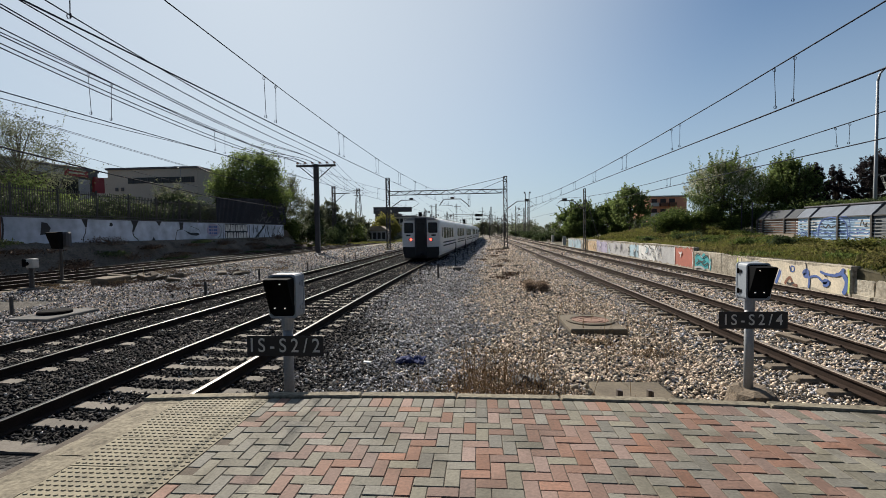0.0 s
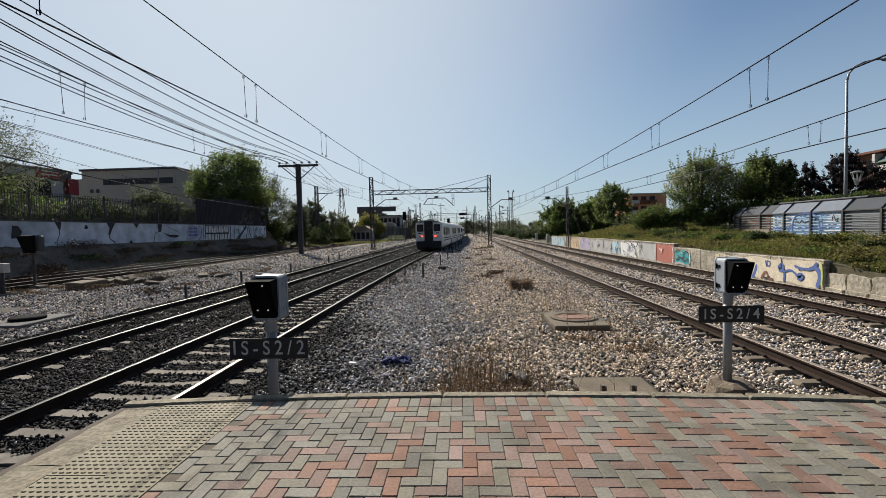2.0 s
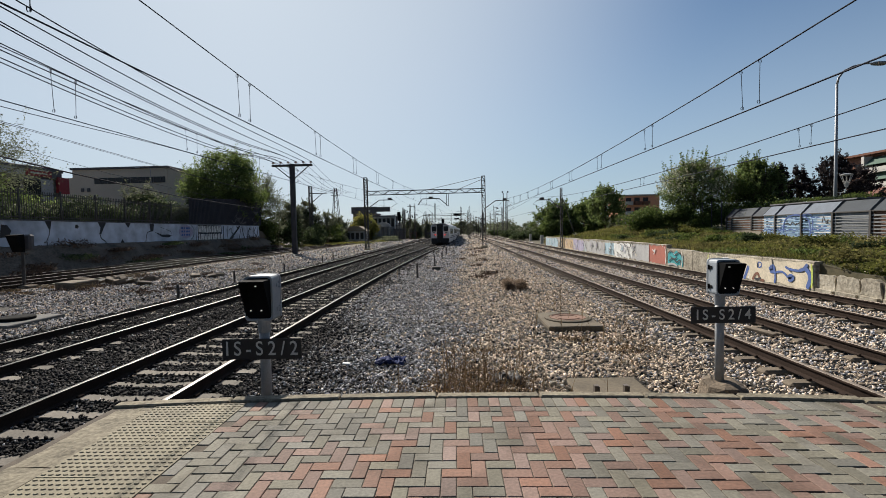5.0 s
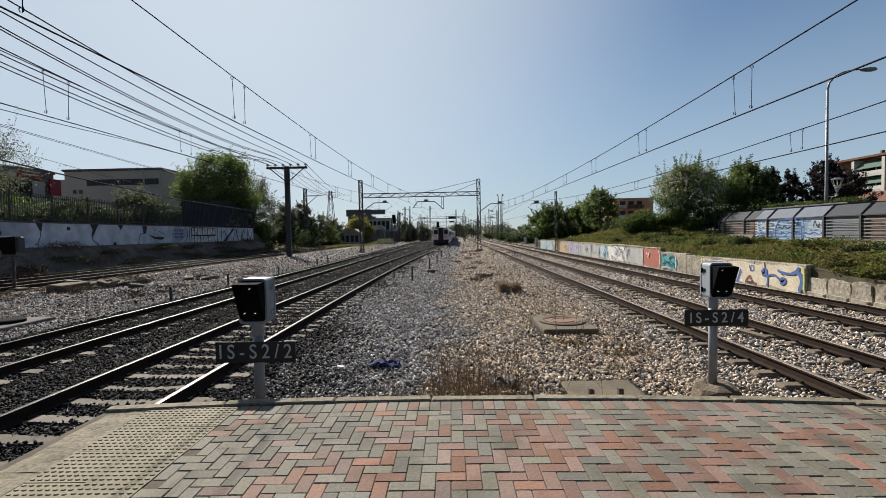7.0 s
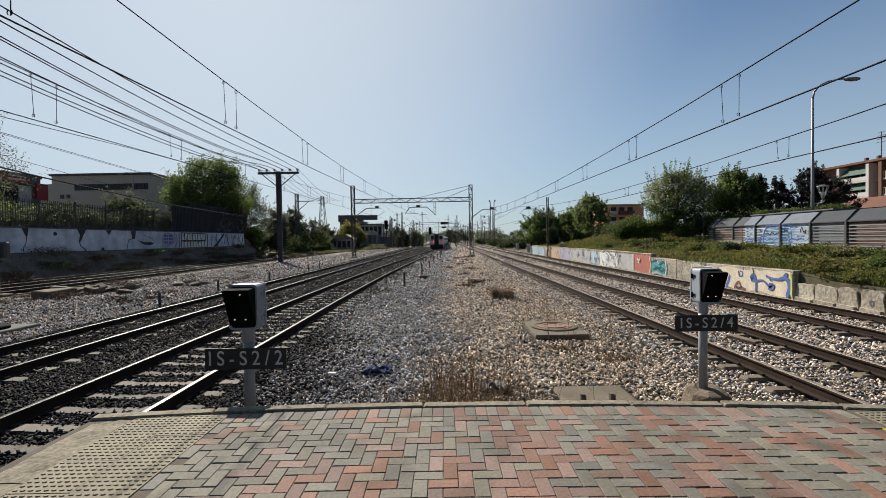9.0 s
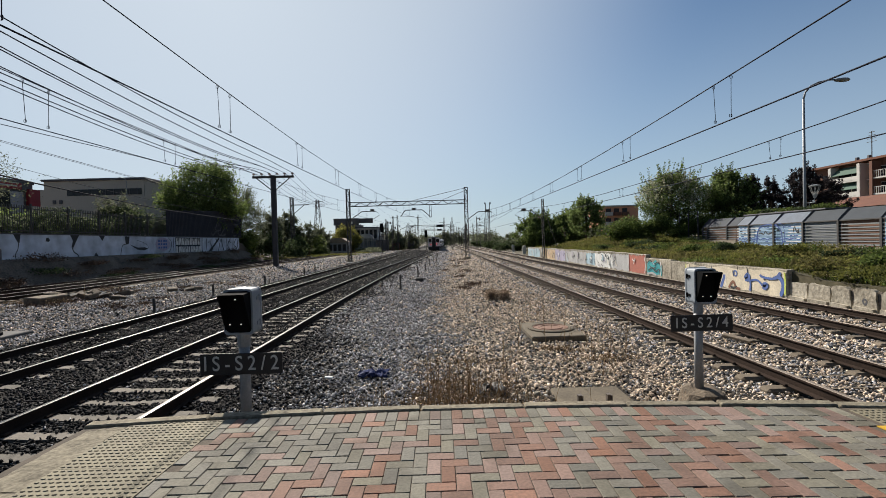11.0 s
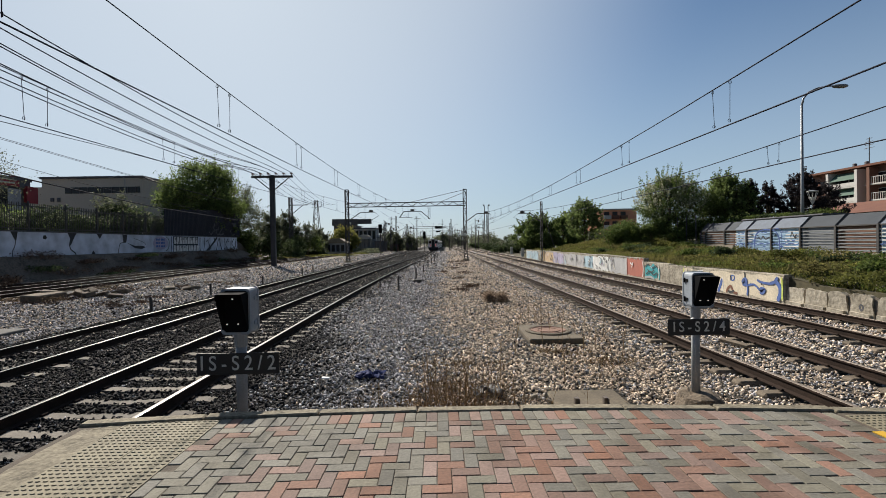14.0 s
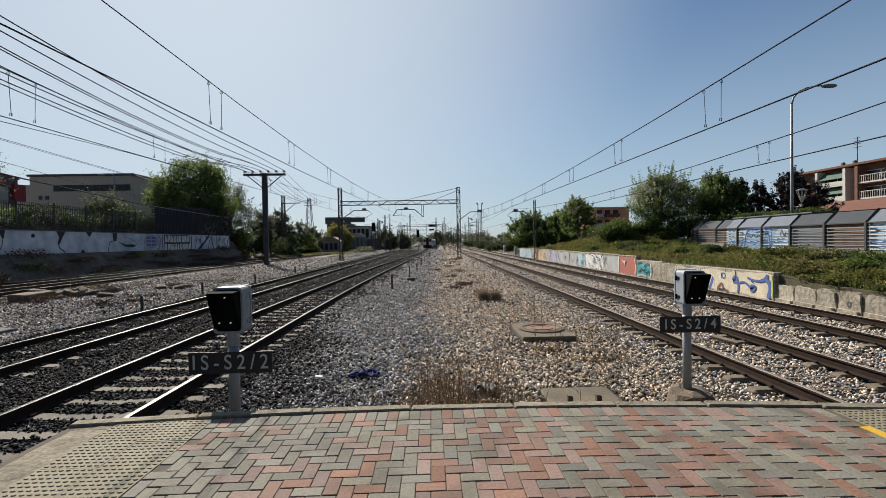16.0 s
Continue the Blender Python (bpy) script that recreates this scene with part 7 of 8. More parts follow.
    for y in (30.2, 36.8):
        part("post", Shape().box(27.0, y, 1.8, 0.12, 0.12, 2.6), M["dark_steel"], t)


build_noise_barrier()


for k in range(5):
    bush(26.6, 30.2 + 1.7 * k, 0.7, 1.7, 0.38, "leaf_dark" if k % 2 else "leaf", "ivy creeping over the roof edge", 0.06, 500, z=3.17, name="ivy")


def street_lamp():
    t = thing("street_lamp", "tall grey street lamp with a curved arm and oval head", "street lamp", "", (26.6, 32.0, 0.6))
    part("pole", Shape().tube([(0, 0, 0), (0, 0, 4), (0, 0, 10.6)], 0.13, 10, 0.075), M["steel"], t, smooth=True)
    part("arm", Shape().tube([(0, 0, 10.55), (0.12, 0, 11.05), (0.5, 0, 11.5), (1.1, 0, 11.78), (1.8, 0, 11.92), (2.4, 0, 11.95)], 0.07, 8, 0.05), M["steel"], t, smooth=True)
    hd = Shape().lathe(0, 0, [(0.05, -0.62), (0.2, -0.45), (0.27, 0), (0.25, 0.3), (0.12, 0.5)], 12)
    hd.v = [(2.85 + z, y * 0.9, 11.92 + x * 0.55) for x, y, z in hd.v]
    part("lamp_head", hd, M["steel"], t, "oval grey lamp head", smooth=True)
    g = thing("park_lantern", "slim cone-shaped lantern of pale ribs on a bent bracket", "lantern", "", (27.2, 31.83, 3.0))
    for k in range(8):
        a = math.tau * k / 8
        part("rib", Shape().tube([(0.06 * math.cos(a), 0.06 * math.sin(a), 1.04), (0.34 * math.cos(a), 0.34 * math.sin(a), 1.9)], 0.016, 5), M["plaster"], g)
    for r, z in ((0.34, 1.9), (0.2, 1.45)):
        part("ring", Shape().tube([(r * math.cos(math.tau * q / 16), r * math.sin(math.tau * q / 16), z) for q in range(17)], 0.022, 5, cap=False), M["plaster"], g)
    part("cap", Shape().lathe(0, 0, [(0.33, 1.9), (0.36, 1.93), (0.1, 2.0)], 14), M["steel"], g)
    part("lamp_bowl", Shape().lathe(0, 0, [(0.03, 1.02), (0.08, 1.06), (0.12, 1.3), (0.05, 1.42)], 12), M["plaster"], g)
    part("bracket", Shape().tube([(-0.3, 0.6, 0.75), (-0.1, 0.35, 0.7), (0, 0.1, 0.75), (0, 0, 1.03)], 0.03, 6), M["steel"], g)
    part("post", Shape().tube([(-0.3, 0.6, -2.4), (-0.3, 0.6, 0.78)], 0.05, 6), M["steel"], g)


street_lamp()


def flats():
    """Four storeys of red brick with balconies along the side that faces the line."""
    x, z1 = 62.0, 11.7
    t = thing("apartment_block", "red brick apartment block with white pillars, balconies and green awnings", "apartment building", "buildings")
    part("wall", Shape().box(x + 7, 57, 5.6, 14, 31, 12.0), M["red_brick"], t)
    part("roof", Shape().prism([(x - 1.0, z1 - 0.2), (x + 15, z1 - 0.2), (x + 15, z1 + 0.1), (x + 7, z1 + 1.1), (x - 1.0, z1 + 0.1)], 41, 73, "y"), M["roof_tile"], t)
    for k, yc in enumerate((65.95, 59.4, 50.6, 44.4)):
        for f in range(4):
            z = 9.2 - 2.25 * f
            w = part("window", Shape().box(x - 0.02, yc, z + 0.6, 0.12, 4.2, 1.5), M["glass"], t)
            part("window_frame", Shape().box(x - 0.09, yc, z + 0.6, 0.05, 0.1, 1.5).box(x - 0.09, yc, z + 1.3, 0.05, 4.2, 0.08), M["plaster"], w)
            b = part("balcony", Shape().box(x - 0.6, yc, z - 0.35, 1.2, 4.3, 0.2), M["plaster"], t)
            if k % 2:
                for q in range(14):
                    part("baluster", Shape().box(x - 1.15, yc - 2.05 + 0.315 * q, z + 0.2, 0.04, 0.05, 0.9), M["plaster"], b)
                part("handrail", Shape().box(x - 1.15, yc, z + 0.66, 0.06, 4.3, 0.07), M["plaster"], b)
            else:
                part("parapet", Shape().box(x - 1.15, yc, z + 0.02, 0.1, 4.3, 0.6), M["plaster"], b)
                part("awning", Shape().add([(x - 0.1, yc - 2.1, z + 1.9), (x - 0.1, yc + 2.1, z + 1.9), (x - 1.3, yc + 2.1, z + 0.75), (x - 1.3, yc - 2.1, z + 0.75), (x - 0.1, yc - 2.1, z + 1.84), (x - 0.1, yc + 2.1, z + 1.84), (x - 1.3, yc + 2.1, z + 0.69), (x - 1.3, yc - 2.1, z + 0.69)],
                                             [(0, 1, 2, 3), (7, 6, 5, 4), (0, 4, 5, 1), (1, 5, 6, 2), (2, 6, 7, 3), (3, 7, 4, 0)]), M["awning"], b, "dark green awning")
        for e in (2.35, -2.35):
            part("pillar", Shape().box(x - 0.65, yc + e, 5.4, 1.4, 0.45, 11.7), M["plaster"] if k % 2 == 0 else M["red_brick"], t, "upright pillar")
        if k % 2 == 0:
            for f in range(4):
                part("air_conditioner", Shape().block(x - 0.3, yc - 3.5, 8.0 - 2.25 * f, 0.4, 0.8, 0.6, 0.05), M["plaster"], t)
                part("window", Shape().box(x - 0.02, yc + 4.4, 9.8 - 2.25 * f, 0.1, 1.1, 1.2), M["glass"], t)
            part("dish", Shape().lathe(x - 0.4, yc - 3.1, [(0.4, 8.75), (0.3, 8.85), (0.05, 8.9)], 10), M["plaster"], t, "round white dish")
    for y in (67.2, 65.3, 58):
        part("chimney", Shape().block(x + 2, y, z1 + 0.55, 0.45, 0.45, 0.9, 0.08), M["far_dark"], t)
    a = Shape().tube([(x + 0.5, 63.4, z1), (x + 0.5, 63.4, z1 + 4.1)], 0.06, 5)
    for k in range(4):
        a.box(x + 0.5, 63.4, z1 + 2.6 + 0.45 * k, 0.06, 1.5 - 0.2 * k, 0.06)
    part("aerial", a, M["dark_steel"], t, "rooftop aerial")
    t = thing("terrace_house", "low brick building with a brown tiled roof behind the barrier", "building", "buildings")
    part("wall", Shape().box(50, 44.6, 2.05, 9, 17.6, 4.1), M["plaster"], t)
    part("roof", Shape().prism([(44.6, 4.1), (55.4, 4.1), (50, 5.6)], 35.5, 53.7, "y"), M["roof_tile"], t)
    t = thing("apartment_block", "distant red brick block with balconies among the trees", "apartment building", "buildings")
    part("wall", Shape().box(53, 135, 5, 10.5, 12, 11), M["sunlit_brick"], t)
    part("roof", Shape().block(53, 135, 10.6, 11.2, 12.6, 0.4, 0.1), M["plaster"], t)
    for f in range(3):
        for k in range(3):
            part("balcony", Shape().box(49.5 + 2.4 * k, 128.6, 8.3 - 2.8 * f, 1.9, 1.2, 1.0), M["plaster" if k == 0 else "red_brick"], t)
            part("window", Shape().box(49.5 + 2.4 * k, 128.98, 9.3 - 2.8 * f, 1.5, 0.1, 1.2), M["glass"], t)


flats()


# ---- the distance ----
def far_yard():
    t = flat_block("signal_building", "dark flat-roofed building with a long black fascia", -32.6, -26.5, 140, 155, -0.8, 7.6, "far_dark", "far_dark")
    part("fascia", Shape().box(-29.0, 139.5, 8.6, 7.8, 1.0, 2.1).box(-23.0, 139.6, 8.8, 4.6, 0.8, 1.5), M["far_dark"], t)
    part("ground_floor", Shape().box(-29.5, 139.9, 1.6, 6, 0.1, 3.6), M["far_dark"], t)
    t = flat_block("station_building", "pale building with tall windows and an arched porch beyond the yard", -26.4, -19.6, 141, 150, -0.8, 6.6, "grey_panel", "far_dark")
    for k in range(5):
        part("window", Shape().box(-25.6 + 1.35 * k, 140.95, 4.6, 0.85, 0.1, 2.6), M["glass"], t)
        part("column", Shape().box(-24.95 + 1.35 * k, 140.8, 2.8, 0.22, 0.3, 7.2), M["plaster"], t)
    part("cornice", Shape().box(-23.0, 140.7, 6.3, 6.9, 0.5, 0.35).box(-23.0, 140.7, 2.6, 6.9, 0.5, 0.25), M["plaster"], t)
    arch = [(-22.8 + 2.3 * math.cos(math.pi * i / 10), 3.2 + 1.5 * math.sin(math.pi * i / 10)) for i in range(11)]
    part("porch_roof", Shape().prism(arch, 137.2, 139.8, "y"), M["plaster"], t, "pale arched porch roof")
    for k in range(4):
        part("porch_post", Shape().box(-24.8 + 1.3 * k, 137.5, 1.2, 0.25, 0.25, 4.0), M["plaster"], t)
    t = thing("kiosk_house", "small hut with dark windows and pale hipped roof", "hut", "", (-26.2, 116, -0.75))
    part("wall", Shape().box(0, 0, 1.4, 5.0, 4, 2.8), M["grey_panel"], t)
    part("roof", Shape().prism([(-3.1, 2.8), (3.1, 2.8), (1.2, 4.0), (-1.2, 4.0)], -2.4, 2.4, "y"), M["concrete"], t, "pale hipped roof")
    for k in range(4):
        part("window", Shape().box(-1.8 + 1.2 * k, -2.03, 1.5, 0.8, 0.08, 1.7), M["glass"], t)
    part("sill", Shape().box(0, -2.06, 0.5, 5.1, 0.14, 0.16), M["plaster"], t)
    tree(-27.4, 131, 7.0, 8.6, "leaf_yellow", "yellow-green tree in front of a dark building", 41, 0.22, 1.6, z=-0.7, low=0.1, crown=44, twigs=0.5)
    for x, y, h, w in ((-12.6, 138, 5.0, 5.0), (-9.5, 150, 4.6, 4.6), (-34.5, 128, 6.5, 7.0), (-30.5, 112, 5.6, 5.0), (-16.5, 160, 6.0, 5.5), (3.5, 230, 7, 7), (27, 118, 7.8, 10.0), (33, 112, 8.0, 10.0)):
        tree(x, y, h, w, "leaf_bud" if x < 10 else "leaf_fresh", "dark scrubby tree among the far sidings" if x < 10 else "broad green tree on the far slope", int(x * 7 + 300), 0.2, 1.2, z=-0.7 if x < 10 else None, low=0.06)
    for k in range(4):
        bush(-34.4 + 2.7 * k, 100, 3.2, 2.0, 2.7 - 0.1 * k, "leaf_dark", "clipped dark hedge beyond the sidings", 0.16, 2600, z=-0.8, name="hedge")
    for k in range(6):
        bush(-33.0 + 2.4 * k, 97.4, 3.0, 3.0, 0.35, "grass", "strip of green grass before the hedge", 0.12, 700, z=-0.78, name="grass_strip")
    # signals on posts
    for x, y, h in ((-12.35, 96, 6.4), (-3.5, 118, 5.3)):
        s = thing("main_signal", "tall colour-light signal with a black head", "railway signal", "main signals", (x, y, -0.75))
        part("post", Shape().tube([(0, 0, 0), (0, 0, h)], 0.1, 8), M["dark_steel"], s)
        part("head", Shape().block(0, -0.1, h - 0.7, 0.7, 0.3, 1.9, 0.1), M["black"], s)
        part("ladder", Shape().box(0.3, 0.1, h / 2, 0.04, 0.04, h).box(0.6, 0.1, h / 2, 0.04, 0.04, h), M["dark_steel"], s)
    s = thing("line_mast", "lattice mast with a crossarm beyond the bushes", "utility pole")
    part("mast", lattice(-29.6, 90, -0.8, 11.3, 0.55, 0.8, 0.07), M["dark_steel"], s)
    part("crossarm", Shape().box(-28.0, 90, 9.8, 3.6, 0.16, 0.16).tube([(-29.4, 90, 7.9), (-27.2, 90, 9.7)], 0.07, 5), M["dark_steel"], s)
    s = thing("pylon", "slim tapering lattice pylon in the distance", "pylon")
    p = Shape()
    for i in (-1, 1):
        for j in (-1, 1):
            p.tube([(-38 + i * 1.5, 140 + j * 1.5, -0.8), (-38 + i * 0.35, 140 + j * 0.35, 15.8)], 0.1, 4)
    for k in range(9):
        z = 0.5 + 1.7 * k
        w = 1.5 - 1.15 * (z + 0.8) / 16.6
        p.tube([(-38 - w, 140 - w, z), (-38 + w, 140 - w, z + 1.6)], 0.06, 4).tube([(-38 + w, 140 - w, z), (-38 - w, 140 - w, z + 1.6)], 0.06, 4)
    p.box(-38, 140, 15.2, 3.4, 0.14, 0.14).box(-38, 140, 13.6, 3.0, 0.14, 0.14)
    part("lattice", p, M["dark_steel"], s)
    for x, y, xw, h in ((13.2, 118, 10.9, 9.2), (13.8, 180, 11.5, 8.5), (3.4, 112, 1.0, 7.6), (4.4, 165, 2.0, 7.6), (5.6, 220, 3.6, 8.0), (-10.4, 112, -6.6, 8.6), (-9.0, 168, -5.0, 8.6), (-7.4, 224, -3.4, 8.6), (-15.5, 130, -12, 8.6), (-13.5, 185, -10, 8.8), (8.6, 145, 6.4, 8.2), (9.2, 205, 7.2, 8.2), (-18, 150, -15, 8.4), (-10, 260, -7, 9), (5.6, 250, 3.2, 9), (12.5, 250, 9.5, 9), (-21, 205, -18, 9)):
        wire_mast(x, y, xw, h, "distant lattice mast with a bracket arm")
    for y, xl, xr, z in ((140, -9.6, 3.9, 6.9), (215, -14, 8.5, 7.6)):
        t = thing("catenary_portal", "distant lattice portal across the tracks", "catenary portal", "overhead line masts")
        part("mast", lattice(xl, y, -0.8, z + 0.9, 0.4, 0.9, 0.06), M["dark_steel"], t)
        part("mast", lattice(xr, y, -0.8, z + 0.9, 0.4, 0.9, 0.06), M["dark_steel"], t)
        part("beam", Shape().box((xl + xr) / 2, y, z, xr - xl, 0.25, 0.1).box((xl + xr) / 2, y, z - 0.5, xr - xl, 0.25, 0.1), M["dark_steel"], t)
        part("sign_board", Shape().box(0.3, y - 0.2, z - 0.3, 2.2, 0.1, 0.8), M["black"], t)
    fl = thing("light_mast", "slim double mast with floodlights by the line", "light mast", "", (13.3, 120, -0.75))
    part("pole", Shape().tube([(-0.5, 0, 0), (-0.5, 0, 12.2)], 0.1, 6).tube([(0.5, 0, 0), (0.5, 0, 12.2)], 0.1, 6), M["dark_steel"], fl)
    part("floodlight", Shape().block(-0.7, 0, 12.4, 0.4, 0.4, 0.4, 0.05), M["dark_steel"], fl)
    part("floodlight", Shape().block(0.7, 0, 12.4, 0.4, 0.4, 0.4, 0.05), M["dark_steel"], fl)


far_yard()


for k, (x, y, w, h, c) in enumerate(((14.6, 92, 5, 2.2, "leaf_dark"), (18, 104, 5, 1.8, "leaf_bud"), (15.5, 118, 6, 2.0, "leaf_dark"), (20, 128, 9, 2.2, "leaf_bud"), (16.5, 142, 7, 1.6, "leaf_bud"), (22, 158, 9, 3.8, "leaf_dark"), (16, 170, 6, 2.2, "leaf_dark"), (-17.5, 112, 5, 0.9, "leaf_bud"), (-19.5, 124, 6, 1.2, "leaf_bud"), (-12.5, 146, 4, 2.0, "leaf_bud"), (-11.0, 165, 5, 2.6, "leaf_bud"))):
    bush(x, y, w, 4, h, c, "scrubby green bushes beside the far tracks", 0.22, 1700)


def far_woods():
    pts = []
    rnd = np.random.default_rng(5)
    for x0, x1, y, h in ((-170, -24, 230, 9.5), (-70, -34, 175, 7), (-64, -12, 262, 9), (-16, 3, 300, 8), (7, 36, 285, 9), (14, 44, 205, 5), (30, 160, 300, 10), (34, 62, 125, 6.5), (-150, -48, 125, 9), (60, 150, 115, 9), (-30, 60, 420, 11)):
        for _ in range(int((x1 - x0) / 1.7)):
            c = np.array((rnd.uniform(x0, x1), y + rnd.uniform(-14, 14), 0))
            r = rnd.uniform(1.4, 3.6)
            n = 150
            q = rnd.normal(size=(n, 3))
            q /= np.linalg.norm(q, axis=1)[:, None]
            q = c + (0, 0, h * rnd.uniform(0.1, 0.72) - 0.7) + q * np.array((r * 1.2, r, r * 0.85)) * rnd.uniform(0.35, 1.1, (n, 1))
            q[:, 2] = np.maximum(q[:, 2], -0.7)
            pts.append(q)
    pts = np.concatenate(pts)
    v, f = leaves(pts, 0.52 * RNG.uniform(0.6, 1.3, len(pts)))
    # the pale grey-green leaf colour stands in for haze over the distance
    soup("far_woods", v, f, M["leaf_bud"], None, "distant band of trees and shrubs coloured hazy grey-green", "woods")


far_woods()


def far_clutter():
    """Sheds, wagons and lineside boxes far down the yard."""
    rnd = random.Random(77)
    for x, y, w, h, m in ((-17.2, 135, 3.4, 3.2, "far_dark"), (-13.4, 138, 2.4, 2.2, "shed_rust"), (-20.5, 145, 4.0, 4.4, "plaster"), (-9.6, 150, 2.0, 2.4, "far_dark"), (-11.8, 172, 5.0, 3.4, "grey_panel"), (-30, 190, 14, 6, "beige"), (-16, 210, 7, 4, "shed_rust")):
        t = thing("lineside_hut", "small weathered hut beside the far tracks", "hut", "lineside huts", (x, y, -0.8))
        part("wall", Shape().block(0, 0, h / 2, w, 3.0, h, 0.05), M[m], t)
        part("roof", Shape().block(0, 0, h + 0.1, w + 0.4, 3.4, 0.2, 0.04), M["far_dark"], t)
        part("door", Shape().box(w * 0.2, -1.53, 1.0, min(0.9, w * 0.3), 0.06, 2.0), M["far_dark"], t)
    # poles that carry the wires over the far sidings
    for x, y, h in ((-6.0, 128, 9.5), (-12.6, 122, 9.0), (-19.5, 170, 10), (-23.5, 178, 9.5), (1.6, 140, 9.0), (7.8, 128, 6.5), (10.6, 170, 8.0), (-2.2, 205, 9.5), (-14.5, 240, 10), (6.0, 180, 8.5), (15.5, 150, 9), (18.5, 210, 10), (-26, 215, 10)):
        s = thing("line_pole", "thin dark pole with a short crossbar in the far yard", "utility pole", "far poles")
        part("pole", lattice(x, y, -0.8, h, 0.3, 1.0, 0.05), M["dark_steel"], s)
        part("crossbar", Shape().box(x + rnd.uniform(-0.5, 0.5), y, h - rnd.uniform(0.4, 1.4), rnd.uniform(1.6, 3.0), 0.1, 0.1), M["dark_steel"], s)
    for k in range(30):
        x, y, h = rnd.uniform(-27, 12), rnd.uniform(118, 270), rnd.uniform(4.5, 9.0)
        if -11 < x < 6:
            x += 9 if x > -2.5 else -9
        s = thing("slim_post", "slim dark post with a small bracket in the far yard", "post", "far posts")
        part("post", Shape().tube([(x, y, -0.8), (x, y, h)], 0.11, 6), M["dark_steel"], s)
        part("bracket", Shape().box(x + 0.5, y, h - 0.5, 1.3, 0.1, 0.12).block(x + 1.0, y, h - 0.8, 0.4, 0.3, 0.5, 0.05), M["dark_steel" if k % 3 else "plaster"], s)
    for k in range(14):
        x = -20 + 2.4 * k
        pts = [(x + 0.02 * q * 5, 85 + 12 * q, 5.6 + 0.5 * math.cos(q * 1.3 + k)) for q in range(16)]
        run("far_wire", "thin wire over the far tracks", pts, 0.018)


far_clutter()


# ---- train ----
def coach_shape(y0, y1):
    half = [(1.38, 0.3), (1.46, 0.55), (1.48, 0.9), (1.48, 2.72), (1.44, 2.95), (1.3, 3.1), (0.95, 3.22), (0.5, 3.3)]
    return Shape().prism(half + [(0, 3.33)] + [(-a, b) for a, b in half[::-1]], y0, y1, "y")


COACH = 13.14


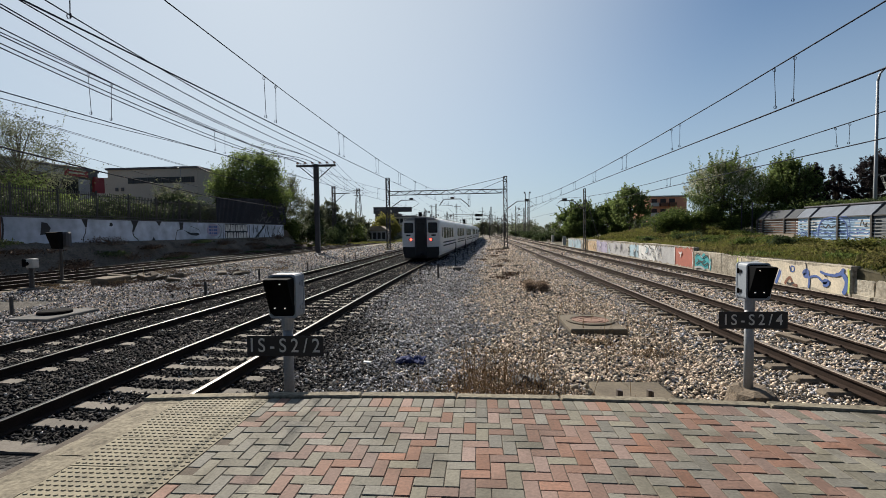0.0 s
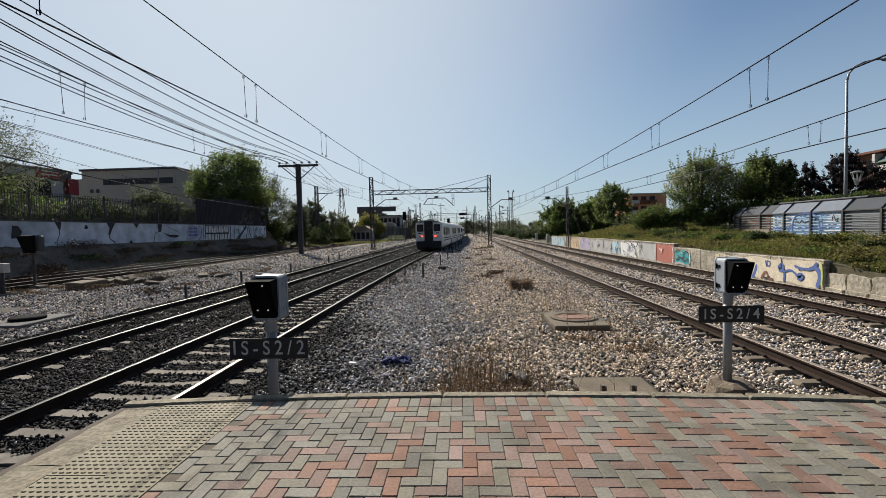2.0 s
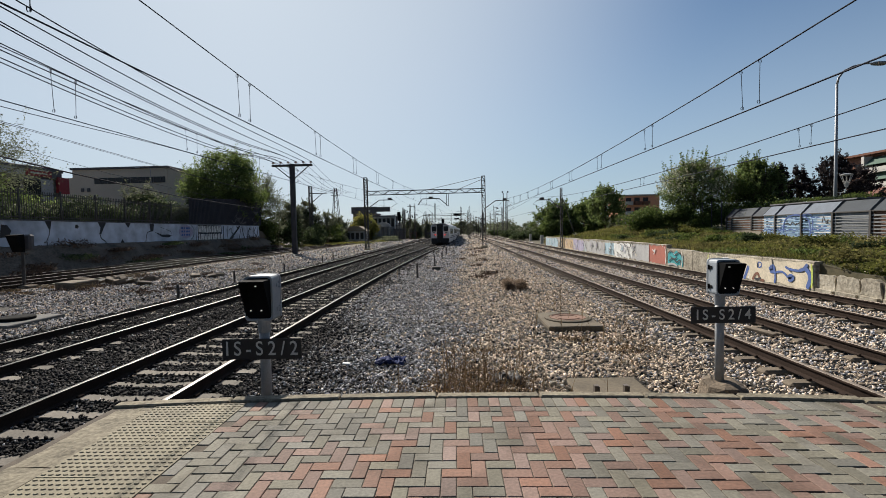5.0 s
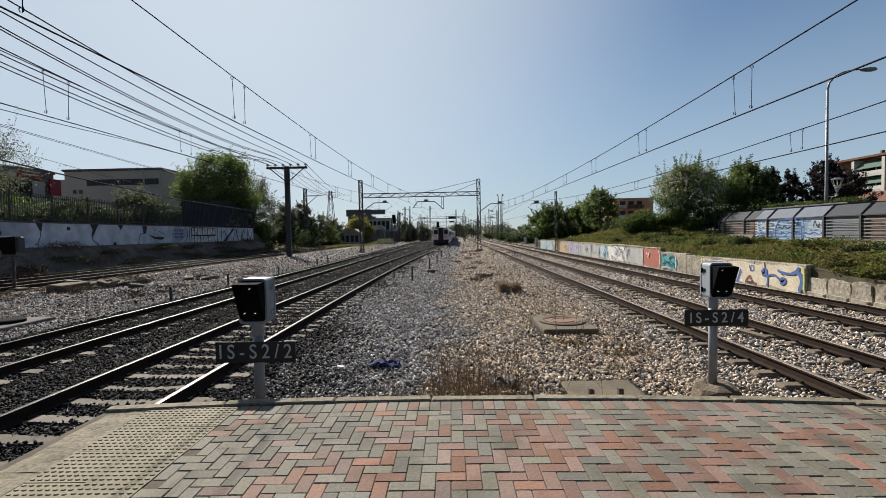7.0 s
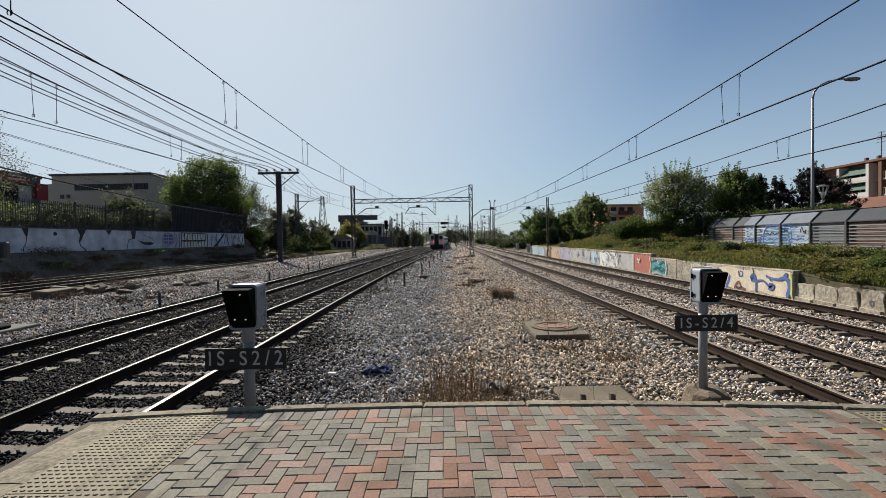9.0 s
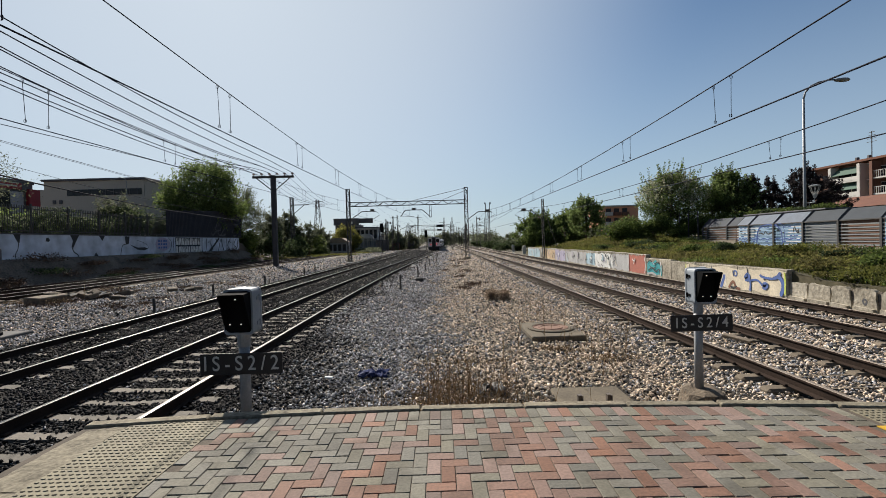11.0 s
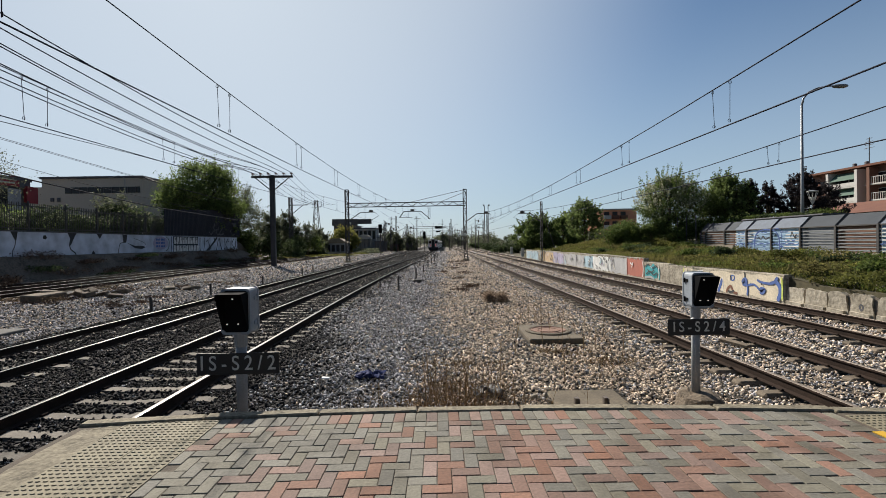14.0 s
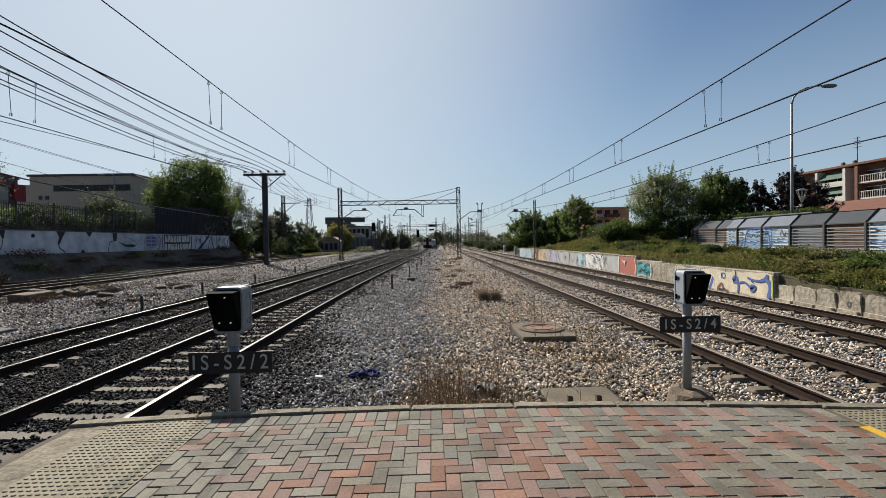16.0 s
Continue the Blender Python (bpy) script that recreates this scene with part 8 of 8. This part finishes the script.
def build_coach(name, label, tail):
    t = thing(name, label, "train coach", "coaches of the train")
    part("body", coach_shape(0.35 if tail else 0.12, COACH - 0.12), M["train_white"], t, "white coach body")
    part("underframe", Shape().block(0, COACH / 2, 0.28, 2.7, COACH - 0.6, 0.4, 0.05), M["train_dark"], t)
    part("gangway", Shape().block(0, COACH, 1.75, 2.2, 0.5, 2.6, 0.1), M["train_dark"], t)
    for sx in (-1, 1):
        for k in range(4):
            part("window", Shape().block(sx * 1.478, 3.3 + 2.1 * k, 2.05, 0.02, 1.75, 0.9, 0.008), M["glass"], t, "dark side window")
        d = part("door", Shape().block(sx * 1.479, 1.45, 1.6, 0.03, 0.85, 2.2, 0.01), M["train_white"], t)
        part("door_window", Shape().block(sx * 1.496, 1.45, 2.1, 0.012, 0.45, 0.75, 0.004), M["glass"], d)
        part("stripe", Shape().box(sx * 1.482, COACH / 2 + 0.9, 1.26, 0.008, COACH - 2.6, 0.11), M["lean_panel"], t)
        part("stripe", Shape().box(sx * 1.482, COACH / 2 + 0.9, 1.0, 0.008, COACH - 2.6, 0.11), M["lean_panel"], t)
        part("bogie_panel", Shape().block(sx * 1.44, COACH - 0.1, 0.62, 0.12, 0.75, 0.9, 0.03), M["train_dark"], t, "dark panel over the wheels")
        part("wheel", Shape().tube([(sx * 0.78, COACH if not tail else 0.9, 0.42), (sx * 0.9, COACH if not tail else 0.9, 0.42)], 0.42, 18), M["rail"], t)
    if tail:
        face = [(1.38, 0.45), (1.44, 0.9), (1.44, 2.7), (1.4, 2.92), (1.26, 3.06), (0.92, 3.18), (0.5, 3.26)]
        face += [(0, 3.29)] + [(-a, b) for a, b in face[::-1]]
        part("tail_panel", Shape().prism(face, 0.12, 0.36, "y"), M["train_white"], t, "white end panel")
        for sx in (-1, 1):
            part("lower_skirt", Shape().prism([(sx * 0.42, 0.98), (sx * 1.4, 1.0), (sx * 1.4, 0.5), (sx * 1.28, 0.22), (sx * 0.52, 0.22), (sx * 0.42, 0.4)], 0.04, 0.3, "y"), M["train_dark"], t, "black lower skirt")
        part("roof_edge", Shape().prism([(-1.3, 3.02), (1.3, 3.02), (0.95, 3.2), (0.5, 3.28), (0, 3.31), (-0.5, 3.28), (-0.95, 3.2)], 0.06, 0.118, "y"), M["train_grey"], t, "grey roof edge over the end")
        d = part("end_door", Shape().block(0, 0.1, 1.74, 0.94, 0.14, 2.92, 0.04), M["train_dark"], t, "dark end door with rubber frame")
        part("door_window", Shape().block(0, 0.025, 2.45, 0.5, 0.02, 0.7, 0.008), M["glass"], d)
        part("door_frame", Shape().box(-0.4, 0.02, 1.74, 0.05, 0.03, 2.7).box(0.4, 0.02, 1.74, 0.05, 0.03, 2.7), M["lean_panel"], d)
        part("underframe_end", Shape().block(0, 0.2, 0.36, 2.3, 0.3, 0.24, 0.03), M["train_dark"], t)
        for sx in (-1, 1):
            part("end_window", Shape().prism([(sx * 0.93 + a * 0.36 + 0.1 * math.cos(radians(g + 30 * q)) - 0.1 * (1 if a > 0 else -1), 2.45 + b * 0.4 + 0.1 * math.sin(radians(g + 30 * q)) - 0.1 * (1 if b > 0 else -1)) for a, b, g in ((1, 1, 0), (-1, 1, 90), (-1, -1, 180), (1, -1, 270)) for q in range(4)], 0.1, 0.13, "y"), M["glass"], t, "dark end window")
            lp = part("lamp_housing", Shape().tube([(sx * 0.82, 0.121, 1.55), (sx * 0.82, 0.06, 1.55)], 0.14, 14), M["train_grey"], t)
            part("tail_lamp", Shape().tube([(sx * 0.76, 0.06, 1.55), (sx * 0.76, 0.045, 1.55)], 0.085, 12), M["tail_light"], lp, "lit red tail lamp")
            part("number_bar", Shape().box(sx * 0.98, 0.118, 1.88, 0.34, 0.008, 0.11), M["train_dark"], t)
        part("coupler", Shape().block(0, -0.1, 0.45, 0.22, 0.55, 0.22, 0.04).tube([(0.55, 0.05, 0.3), (0.5, -0.12, 0.05)], 0.04, 6), M["train_dark"], t)
    return t


tail = build_coach("train_coach", "white end coach of a long train with two red tail lamps", True)
first = build_coach("train_coach", "white articulated coach with dark windows and grey stripes", False)
TRAIN = [tail, first] + [copy_thing(first, Matrix()) for _ in range(8)]


def line_pose(y):
    """The pose of a coach whose rear end stands y metres ahead on the main line."""
    x = -4.75 + bend(y)
    return pose(x, y, RAIL, rz=-math.degrees(math.atan2(bend(y + COACH) - bend(y), COACH)))


def tail_at(t):
    """How far ahead the rear end of the train stands at t seconds; it slows a little."""
    return float(np.interp(t, (0, 1, 2, 4, 6.5, 9, 12, 16), (33.6, 41.2, 48.6, 63, 79.5, 95.5, 116, 144)))


def motions():
    for k, coach in enumerate(TRAIN):
        walk(coach, [(t, line_pose(tail_at(t) + COACH * k)) for t in range(17)])


motions()
